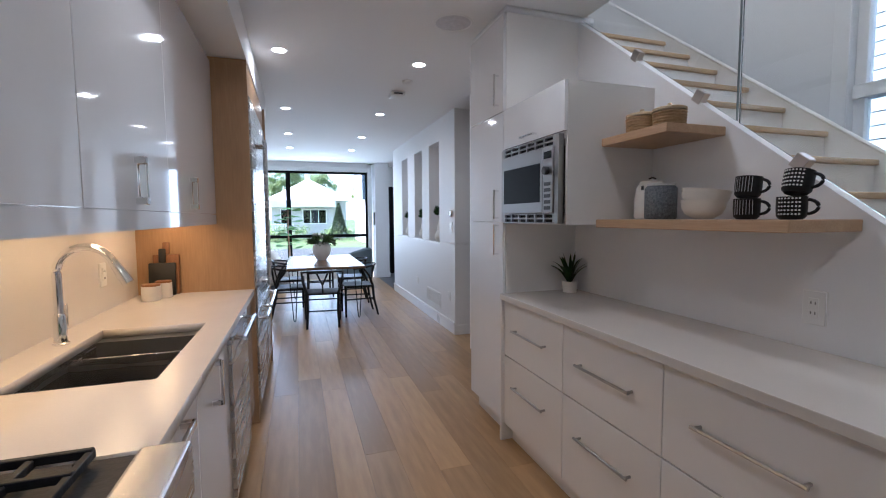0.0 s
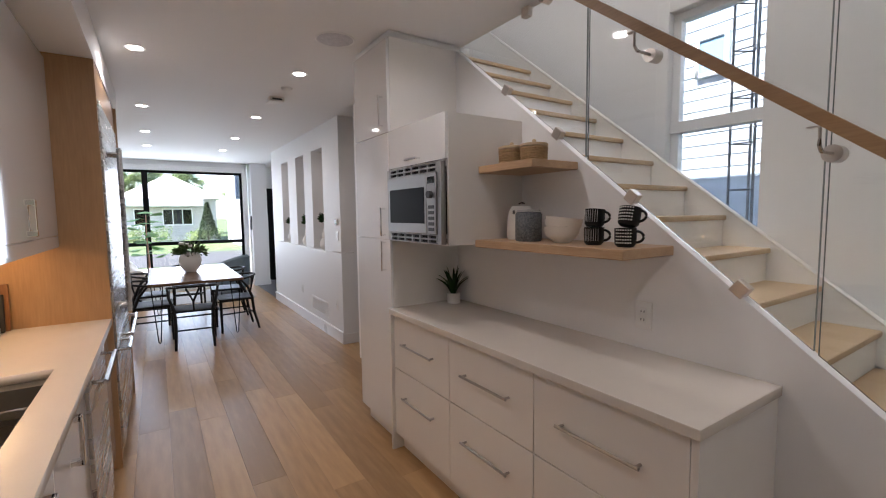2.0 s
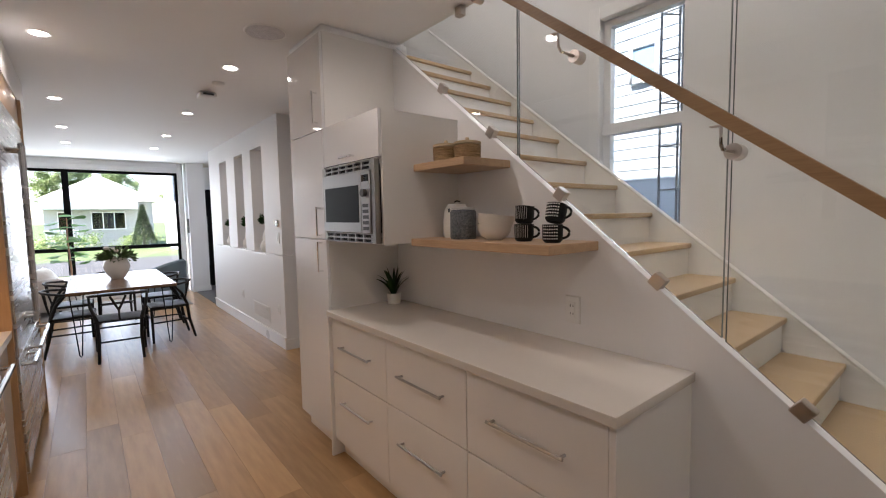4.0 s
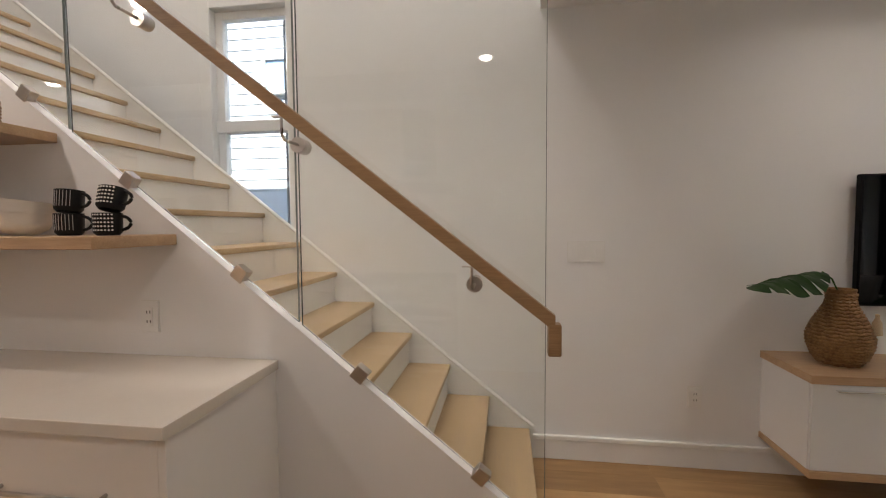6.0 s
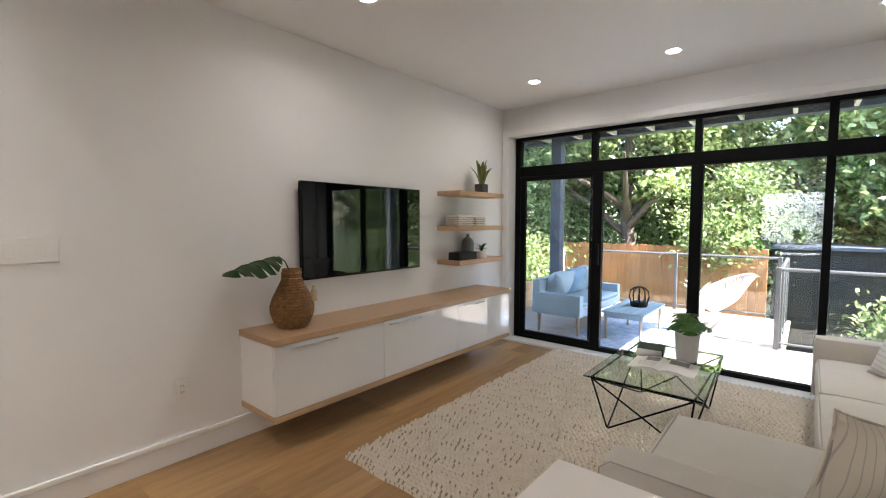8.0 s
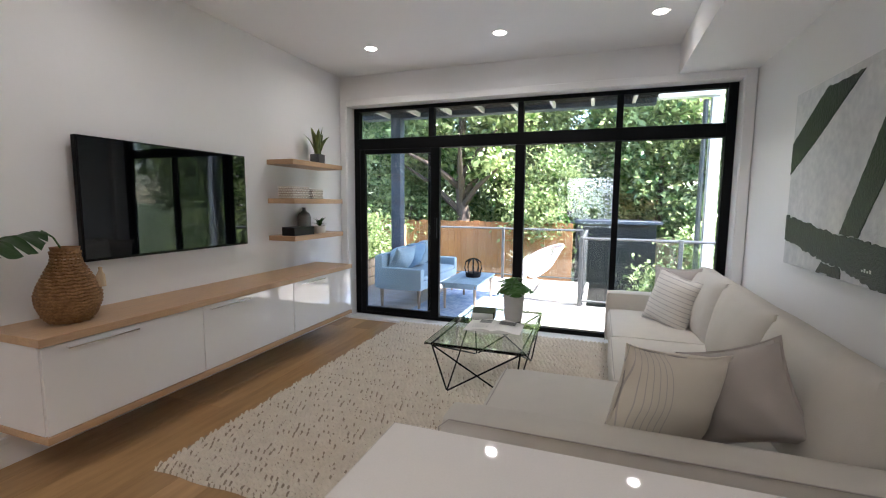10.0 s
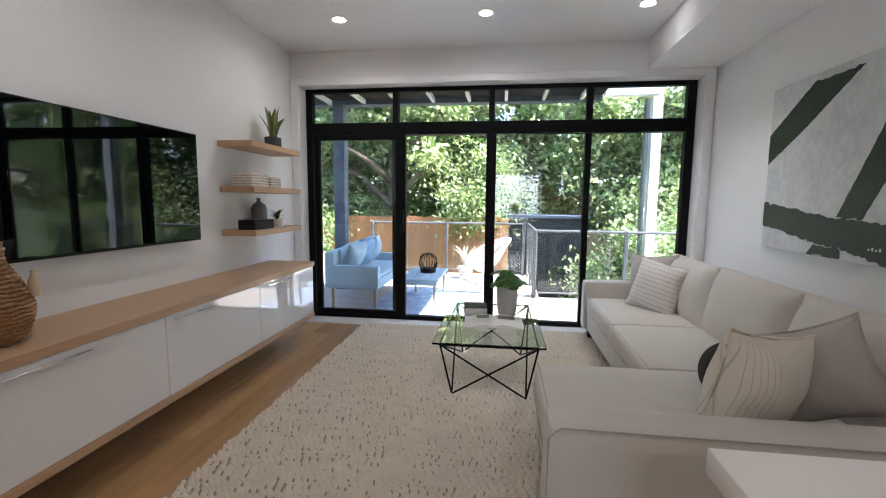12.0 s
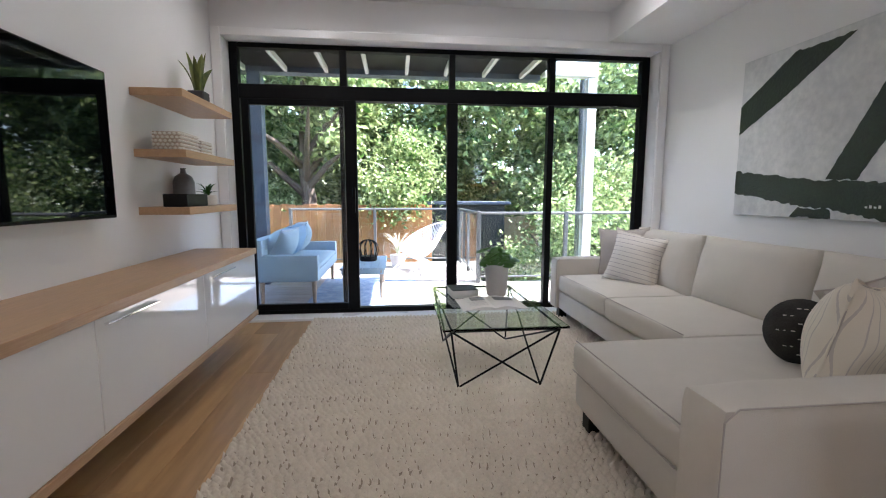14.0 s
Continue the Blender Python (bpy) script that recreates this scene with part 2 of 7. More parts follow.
def as_mesh(name, bm, material, smooth=True):
    bmesh.ops.recalc_face_normals(bm, faces=bm.faces[:])
    me = bpy.data.meshes.new(name)
    bm.to_mesh(me)
    bm.free()
    me.materials.append(material)
    if smooth:
        me.shade_smooth()
        me.set_sharp_from_angle(angle=radians(38))
        for p in me.polygons:
            if p.area > 0.03:
                p.use_smooth = False
    return me


WORLD = {}


def thing(name, base=(0, 0, 0), label="", category="", group="", kind=""):
    ob = new(name)
    ob.empty_display_size = 0.1
    ob.matrix_basis = Matrix.Translation(base)
    WORLD[ob.name] = Matrix.Translation(base)
    return tagged(ob, label, category, group, kind)


def part(name, bm, material, parent, label=""):
    """A mesh of its own under a thing or a part, made at its place in the world."""
    ob = new(name, as_mesh(name, bm, material))
    ob.parent = parent
    ob.matrix_parent_inverse = WORLD.get(parent.name, Matrix()).inverted()
    WORLD[ob.name] = Matrix()
    return tagged(ob, label)


def solid(name, bm, material, label="", category="", group="", kind=""):
    ob = new(name, as_mesh(name, bm, material))
    WORLD[ob.name] = Matrix()
    return tagged(ob, label, category, group, kind)


def slab_cells(us, vs, holes):
    """The cells of a wall between the given edges that are not in a hole (u0, u1, v0, v1)."""
    us = sorted({*us, *(h[0] for h in holes), *(h[1] for h in holes)})
    vs = sorted({*vs, *(h[2] for h in holes), *(h[3] for h in holes)})
    for u0, u1 in zip(us, us[1:]):
        for v0, v1 in zip(vs, vs[1:]):
            u, v = (u0 + u1) / 2, (v0 + v1) / 2
            if not any(h[0] < u < h[1] and h[2] < v < h[3] for h in holes):
                yield u0, u1, v0, v1


def wall_along_y(name, x0, x1, y0, y1, z0, z1, holes=(), material=None, label="white painted plaster wall"):
    bm = boxes([(x0, x1, u0, u1, v0, v1) for u0, u1, v0, v1 in slab_cells((y0, y1), (z0, z1), holes)])
    return solid(name, bm, material or PAINT, label, "wall", kind="structure")


def wall_along_x(name, y0, y1, x0, x1, z0, z1, holes=(), material=None, label="white painted plaster wall"):
    bm = boxes([(u0, u1, y0, y1, v0, v1) for u0, u1, v0, v1 in slab_cells((x0, x1), (z0, z1), holes)])
    return solid(name, bm, material or PAINT, label, "wall", kind="structure")


# ---- plan ----
WEST, EAST, SOUTH, NORTH, CEILING = -0.49, 3.45, -4.64, 10.8, 2.7
STAIR_X, HALL_X = 2.24, 2.275          # face of the stair side wall, face of the hall wall
VOID_S, VOID_N, SLAB_X = -0.25, 4.6, 2.30   # the stairwell's opening in the ceiling
WIN_S = 1.34                              # where the stair wall steps back to the window
TOP = 5.3                                 # ceiling over the stairwell

# floor under the planks, ceilings
FLOOR_OB = solid("floor", box(WEST - 0.2, EAST + 0.2, SOUTH - 0.25, NORTH + 0.6, -0.2, -0.012), SUB, "wide oak plank floor with a satin finish", "floor", kind="structure")
solid("ceiling", boxes([(WEST - 0.2, SLAB_X, SOUTH - 0.3, NORTH + 0.3, CEILING, CEILING + 0.32),
                        (SLAB_X, EAST + 0.2, SOUTH - 0.3, VOID_S, CEILING, CEILING + 0.32),
                        (SLAB_X, EAST + 0.8, VOID_N, NORTH + 1.0, CEILING, CEILING + 0.32)]), CEIL, "smooth white painted ceiling", "ceiling", kind="structure")
solid("ceiling_stairwell", box(1.2, 4.3, -1.2, 5.4, TOP, TOP + 0.1), CEIL, "smooth white ceiling over the stairwell", "ceiling", kind="structure")

# outer walls
wall_along_y("wall_west", WEST - 0.2, WEST, SOUTH - 0.3, NORTH + 0.3, -0.2, CEILING)
wall_along_y("wall_east", EAST, EAST + 0.2, SOUTH - 0.3, WIN_S, -0.2, TOP)
DX0, DX1, DTOP = -0.40, 3.365, 2.385
wall_along_x("wall_south", SOUTH - 0.3, SOUTH, WEST - 0.2, EAST + 0.2, -0.2, CEILING, [(DX0, DX1, -0.2, DTOP)])
NX0, NX1, NZ0, NZ1 = -0.40, 2.10, 0.28, 2.50
wall_along_x("wall_north", NORTH, NORTH + 0.2, WEST - 0.2, 2.2, -0.2, CEILING, [(NX0, NX1, NZ0, NZ1)])

# stairwell: step back to the window, upper walls
WX = 3.78                                  # face of the wall that holds the stair window
SW = (1.42, 2.10, 1.10, 3.03)              # stair window: y0, y1, z0, z1
wall_along_y("wall_stair_window", WX, WX + 0.2, WIN_S - 0.2, VOID_N + 0.4, -0.2, TOP, [(SW[0], SW[1], SW[2], SW[3]), (SW[0], SW[1], 3.27, 4.7)])
wall_along_x("wall_stair_return", WIN_S - 0.12, WIN_S, EAST + 0.2, WX, -0.2, TOP)
wall_along_x("wall_stair_north", VOID_N, VOID_N + 0.15, STAIR_X, WX, CEILING, TOP)
wall_along_x("wall_stair_south", VOID_S - 0.15, VOID_S - 0.001, SLAB_X, EAST, CEILING + 0.32, TOP)
wall_along_y("wall_upper_landing", 1.2, 1.3, -1.2, 5.4, CEILING + 0.32, TOP)

# stair side wall with its sloping top


def stair_line(y):
    return 0.49 + 0.79 * (y + 0.028)


bm = bmesh.new()
Y0, Y1 = -0.19, (CEILING - 0.49) / 0.79 - 0.028
for x in (STAIR_X, STAIR_X + 0.06):
    bm.faces.new([bm.verts.new(p) for p in ((x, Y0, 0), (x, VOID_N, 0), (x, VOID_N, CEILING), (x, Y1, CEILING), (x, Y0, stair_line(Y0)))])
f0, f1 = list(bm.faces)
for i in range(5):
    j = (i + 1) % 5
    bm.faces.new([f0.verts[i], f0.verts[j], f1.verts[j], f1.verts[i]])
solid("wall_stair_side", bm, PAINT, "white wall under the stairs with a sloping top", "wall", kind="structure")

# hall wall with three niches, recess beside the tall cabinet, foyer
NICHES = [(5.77, 6.24, 1.09, 2.42), (6.61, 7.04, 1.10, 2.42), (7.50, 7.93, 1.11, 2.42)]
wall_along_y("wall_hall", HALL_X, HALL_X + 0.16, 5.17, 8.67, 0, CEILING, NICHES)
wall_along_y("wall_niche_back", HALL_X + 0.16, HALL_X + 0.26, 5.17, 8.67, 0, CEILING)
wall_along_y("wall_recess", 2.95, 3.05, 3.2, 5.3, 0, CEILING)
wall_along_x("wall_recess_side", 5.17, 5.27, HALL_X + 0.26, 2.95, 0, CEILING)
wall_along_x("wall_column", NORTH - 0.22, NORTH + 0.4, 2.24, 2.56, 0, CEILING)
wall_along_x("wall_foyer_north", NORTH + 0.5, NORTH + 0.6, 2.56, 3.7, 0, CEILING)
wall_along_y("wall_foyer_east", 3.6, 3.7, 8.5, NORTH + 0.6, 0, CEILING)
wall_along_x("wall_foyer_south", 8.57, 8.67, HALL_X + 0.26, 3.7, 0, CEILING)

# bulkheads
solid("bulkhead_living", box(WEST, 0.09, SOUTH, -0.6, 2.445, CEILING), CEIL, "white boxed bulkhead along the ceiling", "bulkhead", kind="structure")
solid("bulkhead_kitchen", box(WEST, 0.205, 0.2, 5.35, 2.47, CEILING), CEIL, "white boxed bulkhead over the kitchen cabinets", "bulkhead", kind="structure")

# ---- upper storey shell: unseen, added to keep sun out and shade the deck ----
for nm, a in (("wall_upper_west", (WEST - 0.2, WEST, SOUTH - 0.3, NORTH + 0.3)), ("wall_upper_south", (WEST, EAST + 0.2, SOUTH - 0.3, SOUTH - 0.1)),
              ("wall_upper_north", (WEST, EAST + 0.2, NORTH + 0.1, NORTH + 0.3)), ("wall_upper_east_south", (EAST, EAST + 0.2, SOUTH - 0.1, -0.4)),
              ("wall_upper_landing_south", (1.3, SLAB_X, -1.2, -1.1)), ("wall_upper_landing_north", (1.3, 3.7, 5.3, 5.4))):
    solid(nm, box(*a, CEILING + 0.3205, TOP), PAINT, "plain white wall of the upper storey, unseen, added to block sun", "wall", kind="structure")
solid("roof", box(WEST - 0.4, EAST + 0.3, SOUTH - 0.3, NORTH + 0.5, TOP + 0.11, TOP + 0.3), SUB, "flat dark roof, unseen, added to close the house and block sun", "roof", kind="structure")

# ---- trims ----
BB = 0.15


def baseboard(x0, x1, y0, y1):
    ob = solid("baseboard", boxes([(x0, x1, y0, y1, 0, BB - 0.03)], 0.003), TRIM, "white painted baseboard", "baseboard", kind="structure")
    return ob


baseboard(EAST - 0.016, EAST - 0.0005, SOUTH, -0.215)
baseboard(HALL_X - 0.016, HALL_X - 0.0005, 5.155, 8.67)
baseboard(HALL_X - 0.016, 2.9, 5.154, 5.1695)
baseboard(WEST + 0.0005, WEST + 0.016, 5.4, NORTH)
baseboard(2.225, 2.575, NORTH - 0.236, NORTH - 0.2205)
solid("trim", boxes([(EAST - 0.024, EAST - 0.0005, SOUTH, -0.215, BB - 0.03, BB)], 0.004), TRIM, "moulded cap of the baseboard", "trim", kind="structure")
solid("trim", boxes([(HALL_X - 0.024, HALL_X - 0.0005, 5.147, 8.67, BB - 0.03, BB)], 0.004), TRIM, "moulded cap of the baseboard", "trim", kind="structure")
# casing round the glass doors
for x0, x1, z0, z1 in ((DX0 - 0.085, DX0 - 0.004, 0, DTOP + 0.06), (DX1 + 0.004, DX1 + 0.08, 0, DTOP + 0.06), (DX0 - 0.004, DX1 + 0.004, DTOP - 0.004, DTOP + 0.06)):
    solid("trim", box(x0, x1, SOUTH + 0.0005, SOUTH + 0.018, z0, z1, 0.004), TRIM, "white casing round the glass doors", "trim", kind="structure")
solid("door_sill", box(DX0, DX1, -4.9, SOUTH + 0.02, -0.01, 0.022, 0.004), TRIM, "white sill under the glass doors", "sill", kind="structure")

# ---- glass doors to the deck ----
FY0, FY1 = -4.87, -4.79
gd = thing("sliding_glass_door", (1.48, -4.83, 0), "black aluminium glass doors with four transom lights, one leaf slid open", "door")
part("outer_frame", boxes([(DX0, DX0 + 0.075, FY0, FY1, 0.022, DTOP), (DX1 - 0.065, DX1, FY0, FY1, 0.022, DTOP),
                           (DX0 + 0.075, DX1 - 0.065, FY0, FY1, DTOP - 0.04, DTOP), (DX0 + 0.075, DX1 - 0.065, FY0, FY1, 0.022, 0.065)], 0.003), BLACK_METAL, gd)
part("transom_bar", box(DX0 + 0.075, DX1 - 0.065, FY0 - 0.01, FY1 + 0.012, 1.925, 2.045, 0.004), BLACK_METAL, gd)
for x0, x1 in ((2.392, 2.452), (1.435, 1.49), (0.51, 0.568)):
    part("transom_post", box(x0, x1, FY0, FY1, 2.045, DTOP - 0.04, 0.003), BLACK_METAL, gd)
for x0, x1 in ((1.412, 1.508), (0.512, 0.568)):
    part("post", box(x0, x1, FY0, FY1, 0.065, 1.925, 0.003), BLACK_METAL, gd)
leaf = part("sliding_leaf", boxes([(3.225, 3.285, -4.83, -4.78, 0.06, 1.925), (2.317, 2.42, -4.83, -4.775, 0.06, 1.925),
                                   (2.42, 3.225, -4.83, -4.78, 0.06, 0.115), (2.42, 3.225, -4.83, -4.78, 1.875, 1.925)], 0.003), BLACK_METAL, gd)
part("leaf_stile", box(2.43, 2.47, -4.87, -4.835, 0.06, 1.925, 0.003), BLACK_METAL, gd)
part("pull_handle", boxes([(2.335, 2.36, -4.775, -4.735, 0.95, 1.17), (2.33, 2.365, -4.777, -4.77, 0.90, 1.22)], 0.004), BLACK_METAL, leaf)


def pane(x0, x1, y0, y1, z0, z1, parent, material=None):
    ob = part("pane", box(x0, x1, y0, y1, z0, z1), material or PANE, parent)
    ob.visible_shadow = False
    return ob


pane(2.42, 3.225, -4.81, -4.802, 0.115, 1.875, gd)
pane(0.568, 1.412, -4.84, -4.832, 0.065, 1.925, gd)
pane(DX0 + 0.075, 0.512, -4.84, -4.832, 0.065, 1.925, gd)
for x0, x1 in ((2.452, DX1 - 0.065), (1.49, 2.392), (0.568, 1.435), (DX0 + 0.075, 0.51)):
    pane(x0, x1, -4.84, -4.832, 2.045, DTOP - 0.04, gd)

# ---- dining window ----
w1 = tagged(thing("window_1", (0.85, NORTH + 0.1, NZ0)), "large black-framed picture window of the dining room", "window", kind="structure")
part("window_frame", boxes([(NX0, NX0 + 0.05, NORTH + 0.06, NORTH + 0.13, NZ0, NZ1), (NX1 - 0.05, NX1, NORTH + 0.06, NORTH + 0.13, NZ0, NZ1),
                            (NX0, NX1, NORTH + 0.061, NORTH + 0.129, NZ1 - 0.05, NZ1), (NX0, NX1, NORTH + 0.061, NORTH + 0.129, NZ0, NZ0 + 0.05),
                            (NX0, NX1, NORTH + 0.062, NORTH + 0.128, 0.97, 1.04), (0.26, 0.36, NORTH + 0.059, NORTH + 0.131, NZ0, NZ1)], 0.003), BLACK_METAL, w1)
for x0, x1 in ((NX0 + 0.05, 0.26), (0.36, NX1 - 0.05)):
    for z0, z1 in ((NZ0 + 0.05, 0.97), (1.04, NZ1 - 0.05)):
        pane(x0, x1, NORTH + 0.09, NORTH + 0.096, z0, z1, w1)
part("window_sill", box(NX0 - 0.03, NX1 + 0.03, NORTH - 0.03, NORTH + 0.06, NZ0 - 0.03, NZ0, 0.004), TRIM, w1)
for x0, x1, z0, z1 in ((NX1, NX1 + 0.08, NZ0, NZ1 + 0.1), (NX0, NX1, NZ1, NZ1 + 0.1)):
    solid("trim", box(x0, x1, NORTH - 0.018, NORTH - 0.0005, z0, z1, 0.004), TRIM, "white casing round the dining window", "trim", kind="structure")

# ---- stair window ----
w2 = tagged(thing("window_2", (WX + 0.1, 1.7, SW[2])), "tall white-framed stair window with one crossbar", "window", kind="structure")
y0, y1, z0, z1 = SW
part("window_frame", boxes([(WX + 0.05, WX + 0.12, y0, y0 + 0.05, z0, z1), (WX + 0.05, WX + 0.12, y1 - 0.06, y1, z0, z1),
                            (WX + 0.051, WX + 0.119, y0, y1, z1 - 0.06, z1), (WX + 0.051, WX + 0.119, y0, y1, z0, z0 + 0.05),
                            (WX + 0.03, WX + 0.122, y0, y1, 2.14, 2.225)], 0.004), TRIM, w2)
pane(WX + 0.08, WX + 0.086, y0 + 0.05, y1 - 0.06, z0 + 0.05, 2.14, w2)
pane(WX + 0.08, WX + 0.086, y0 + 0.05, y1 - 0.06, 2.225, z1 - 0.06, w2)
for a, b, c, d in ((y1, y1 + 0.09, z0, z1 + 0.09), (y0 - 0.06, y1, z1, z1 + 0.09)):
    solid("trim", box(WX - 0.018, WX - 0.0005, a, b, c, d, 0.004), TRIM, "white casing round the stair window", "trim", kind="structure")

# ---- stairs ----
RISE, RUN, SY, SZ = 0.189, 0.241, -0.197, 0.20
TX0, TX1 = STAIR_X + 0.062, EAST - 0.045
st = thing("staircase", (2.85, 0, 0), "straight flight with oak treads and white risers", "stairs")
tread_me = as_mesh("tread", box(TX0, TX1, 0, RUN + 0.03, -0.03, 0, 0.006, 2), OAK_X)
riser_me = as_mesh("riser", box(TX0, TX1, 0.02, 0.035, -RISE, -0.031), TRIM)
for i in range(15):
    for nm, me in (("tread", tread_me), ("riser", riser_me)):
        ob = new(nm, me)
        ob.parent = st
        ob.matrix_parent_inverse = Matrix.Translation((-2.85, 0, 0))
        ob.matrix_basis = Matrix.Translation((0, SY + RUN * i, SZ + RISE * i))
bm = bmesh.new()
k = RISE / RUN
for x in (TX1 + 0.0005, EAST - 0.022):
    bm.faces.new([bm.verts.new(p) for p in ((x, SY - 0.02, 0), (x, 4.3, k * 4.5), (x, 4.3, SZ + k * (4.3 - SY) + 0.06), (x, SY - 0.02, SZ + 0.005))])
fa, fb = list(bm.faces)
for i in range(4):
    j = (i + 1) % 4
    bm.faces.new([fa.verts[i], fa.verts[j], fb.verts[j], fb.verts[i]])
part("skirt_board", bm, TRIM, st)
bm = bmesh.new()
put_tube(bm, [(TX1 + 0.002, SY - 0.02, SZ + 0.012), (TX1 + 0.002, 4.3, SZ + k * (4.3 - SY) + 0.068)], 0.012, 6)
part("skirt_moulding", bm, TRIM, st)
# wall face behind the flight where it steps back
bm = bmesh.new()
for x in (EAST - 0.021, EAST + 0.03):
    bm.faces.new([bm.verts.new(p) for p in ((x, WIN_S - 0.05, 0), (x, 4.3, 0), (x, 4.3, SZ + k * (4.3 - SY) + 0.058), (x, WIN_S - 0.05, SZ + k * (WIN_S - 0.05 - SY) + 0.02))])
fa, fb = list(bm.faces)
for i in range(4):
    j = (i + 1) % 4
    bm.faces.new([fa.verts[i], fa.verts[j], fb.verts[j], fb.verts[i]])
solid("wall_stair_outer", bm, PAINT, "white wall along the outer side of the stairs", "wall", kind="structure")
# ---- glass balustrade ----
GX = STAIR_X + 0.03
GLASS_EDGE = mat("glass_edge", (0.27, 0.31, 0.30), 0.2, var=0.1, bump=0.0)
gb = thing("glass_balustrade", (GX, 0.8, 0.4), "clear glass panels clipped to the stair wall with an oak handrail", "balustrade")


def glass_panel(ya, yb, top_a, top_b):
    bm = bmesh.new()
    for x in (GX - 0.006, GX + 0.006):
        bm.faces.new([bm.verts.new(p) for p in ((x, ya, stair_line(ya) + 0.012), (x, yb, min(stair_line(yb) + 0.012, top_b - 0.01)), (x, yb, top_b), (x, ya, top_a))])
    a, b = list(bm.faces)
    for i in range(4):
        j = (i + 1) % 4
        bm.faces.new([a.verts[i], a.verts[j], b.verts[j], b.verts[i]])
    ob = part("glass_panel", bm, GLASS, gb)
    ob.visible_shadow = False
    for y, top, s in ((ya, top_a, -0.0018), (yb, top_b, 0.0018)):
        lo = min(stair_line(y) + 0.012, top - 0.02)
        part("glass_edge", box(GX - 0.0055, GX + 0.0055, min(y, y + s), max(y, y + s), lo, top), GLASS_EDGE, gb, "dark green polished glass edge")


glass_panel(-0.19, 0.69, 3.6, 3.6)
glass_panel(0.705, 1.63, 3.6, 3.6)
glass_panel(1.645, 2.75, 3.6, 3.6)


def clip(y, z, tilt):
    bm = box(-0.022, 0.022, -0.027, 0.027, -0.027, 0.027, 0.003)
    bmesh.ops.rotate(bm, verts=bm.verts[:], matrix=Matrix.Rotation(tilt, 3, "X"))
    bmesh.ops.translate(bm, verts=bm.verts[:], vec=(GX - 0.012, y, z))
    part("clip", bm, NICKEL, gb)


for y in (0.03, 0.466, 0.923, 1.373, 1.813, 2.215):
    clip(y, stair_line(y) + 0.02, math.atan(0.79))
for y in (2.05, 1.70):
    clip(y, CEILING - 0.03, 0)
RX = 2.13
rail = part("handrail", boxes([(RX - 0.022, RX + 0.022, -0.226, -0.186, 1.03, 1.13)], 0.004), RAIL_OAK, gb, "square oak handrail")
bm = bmesh.new()
sl = 0.783
ry = [(-0.207, 1.132), (2.4, 1.132 + sl * 2.607)]
q = []
for y, z in ry:
    q.append([bm.verts.new((RX + dx, y, z + dz)) for dx, dz in ((-0.02, -0.025), (0.02, -0.025), (0.02, 0.025), (-0.02, 0.025))])
for i in range(4):
    bm.faces.new([q[0][i], q[0][(i + 1) % 4], q[1][(i + 1) % 4], q[1][i]])
bm.faces.new(q[0])
bm.faces.new(q[1][::-1])
part("rail_bar", bm, RAIL_OAK, gb, "square oak handrail")
for y in (0.05, 0.68, 1.30, 1.92):
    z = 1.132 + sl * (y + 0.207)
    bm = bmesh.new()
    put_rod(bm, (GX - 0.03, y, z - 0.10), (GX + 0.03, y, z - 0.10), 0.028, n=20)
    put_tube(bm, [(GX - 0.03, y, z - 0.10), (RX + 0.02, y, z - 0.10), (RX + 0.002, y, z - 0.085), (RX, y, z - 0.026)], 0.006, 8)
    put_box(bm, RX - 0.012, RX + 0.012, y - 0.03, y + 0.03, z - 0.03, z - 0.026)
    part("bracket", bm, NICKEL, gb)

# ---- kitchen, stair side ----
CT = 0.945


def handle_bar(parent, a, b, out, r=0.006, material=None):
    """A bar handle between two points, standing off along out."""
    a, b, o = Vector(a), Vector(b), Vector(out)
    bm = bmesh.new()
    put_tube(bm, [a + o - (b - a) * 0.04, b + o + (b - a) * 0.04], r, 8)
    put_rod(bm, a, a + o, r * 0.9, n=8)
    put_rod(bm, b, b + o, r * 0.9, n=8)
    part("handle", bm, material or CHROME, parent)


FX = 1.71
for a, b in ((2.06, 2.70), (1.44, 2.06), (0.81, 1.44)):
    u = thing("drawer_cabinet", (FX + 0.25, (a + b) / 2, 0), "warm white lacquered base cabinet with two deep drawers", "cabinet", "base cabinets under the stair wall")
    part("body", boxes([(FX + 0.02, STAIR_X - 0.001, a + 0.0015, b - 0.0015, 0.11, CT - 0.037)]), LACQUER_WARM, u)
    part("plinth", box(FX + 0.06, STAIR_X - 0.001, a, b, 0, 0.108), LACQUER_WARM, u)
    for z0, z1, hz in ((0.115, 0.556, 0.40), (0.562, CT - 0.04, 0.745)):
        d = part("drawer_front", box(FX, FX + 0.019, a + 0.002, b - 0.002, z0, z1, 0.0015), LACQUER_WARM, u)
        m = (a + b) / 2
        handle_bar(d, (FX, m - 0.16, hz), (FX, m + 0.16, hz), (-0.03, 0, 0), 0.0065, STEEL_DARK)
solid("side_panel", box(FX - 0.004, STAIR_X - 0.0012, 0.785, 0.808, 0, CT - 0.037, 0.001), LACQUER_WARM, "cream end panel of the drawer cabinets", "panel")
solid("side_panel", box(FX - 0.02, STAIR_X - 0.0012, 2.702, 2.722, 0, CT - 0.037, 0.001), LACQUER_WARM, "cream end panel beside the tall cabinet", "panel")
solid("worktop", box(FX - 0.022, STAIR_X - 0.0005, 0.775, 2.722, CT - 0.036, CT, 0.003, 2), QUARTZ_GREY, "greige quartz worktop on the drawer cabinets", "worktop")

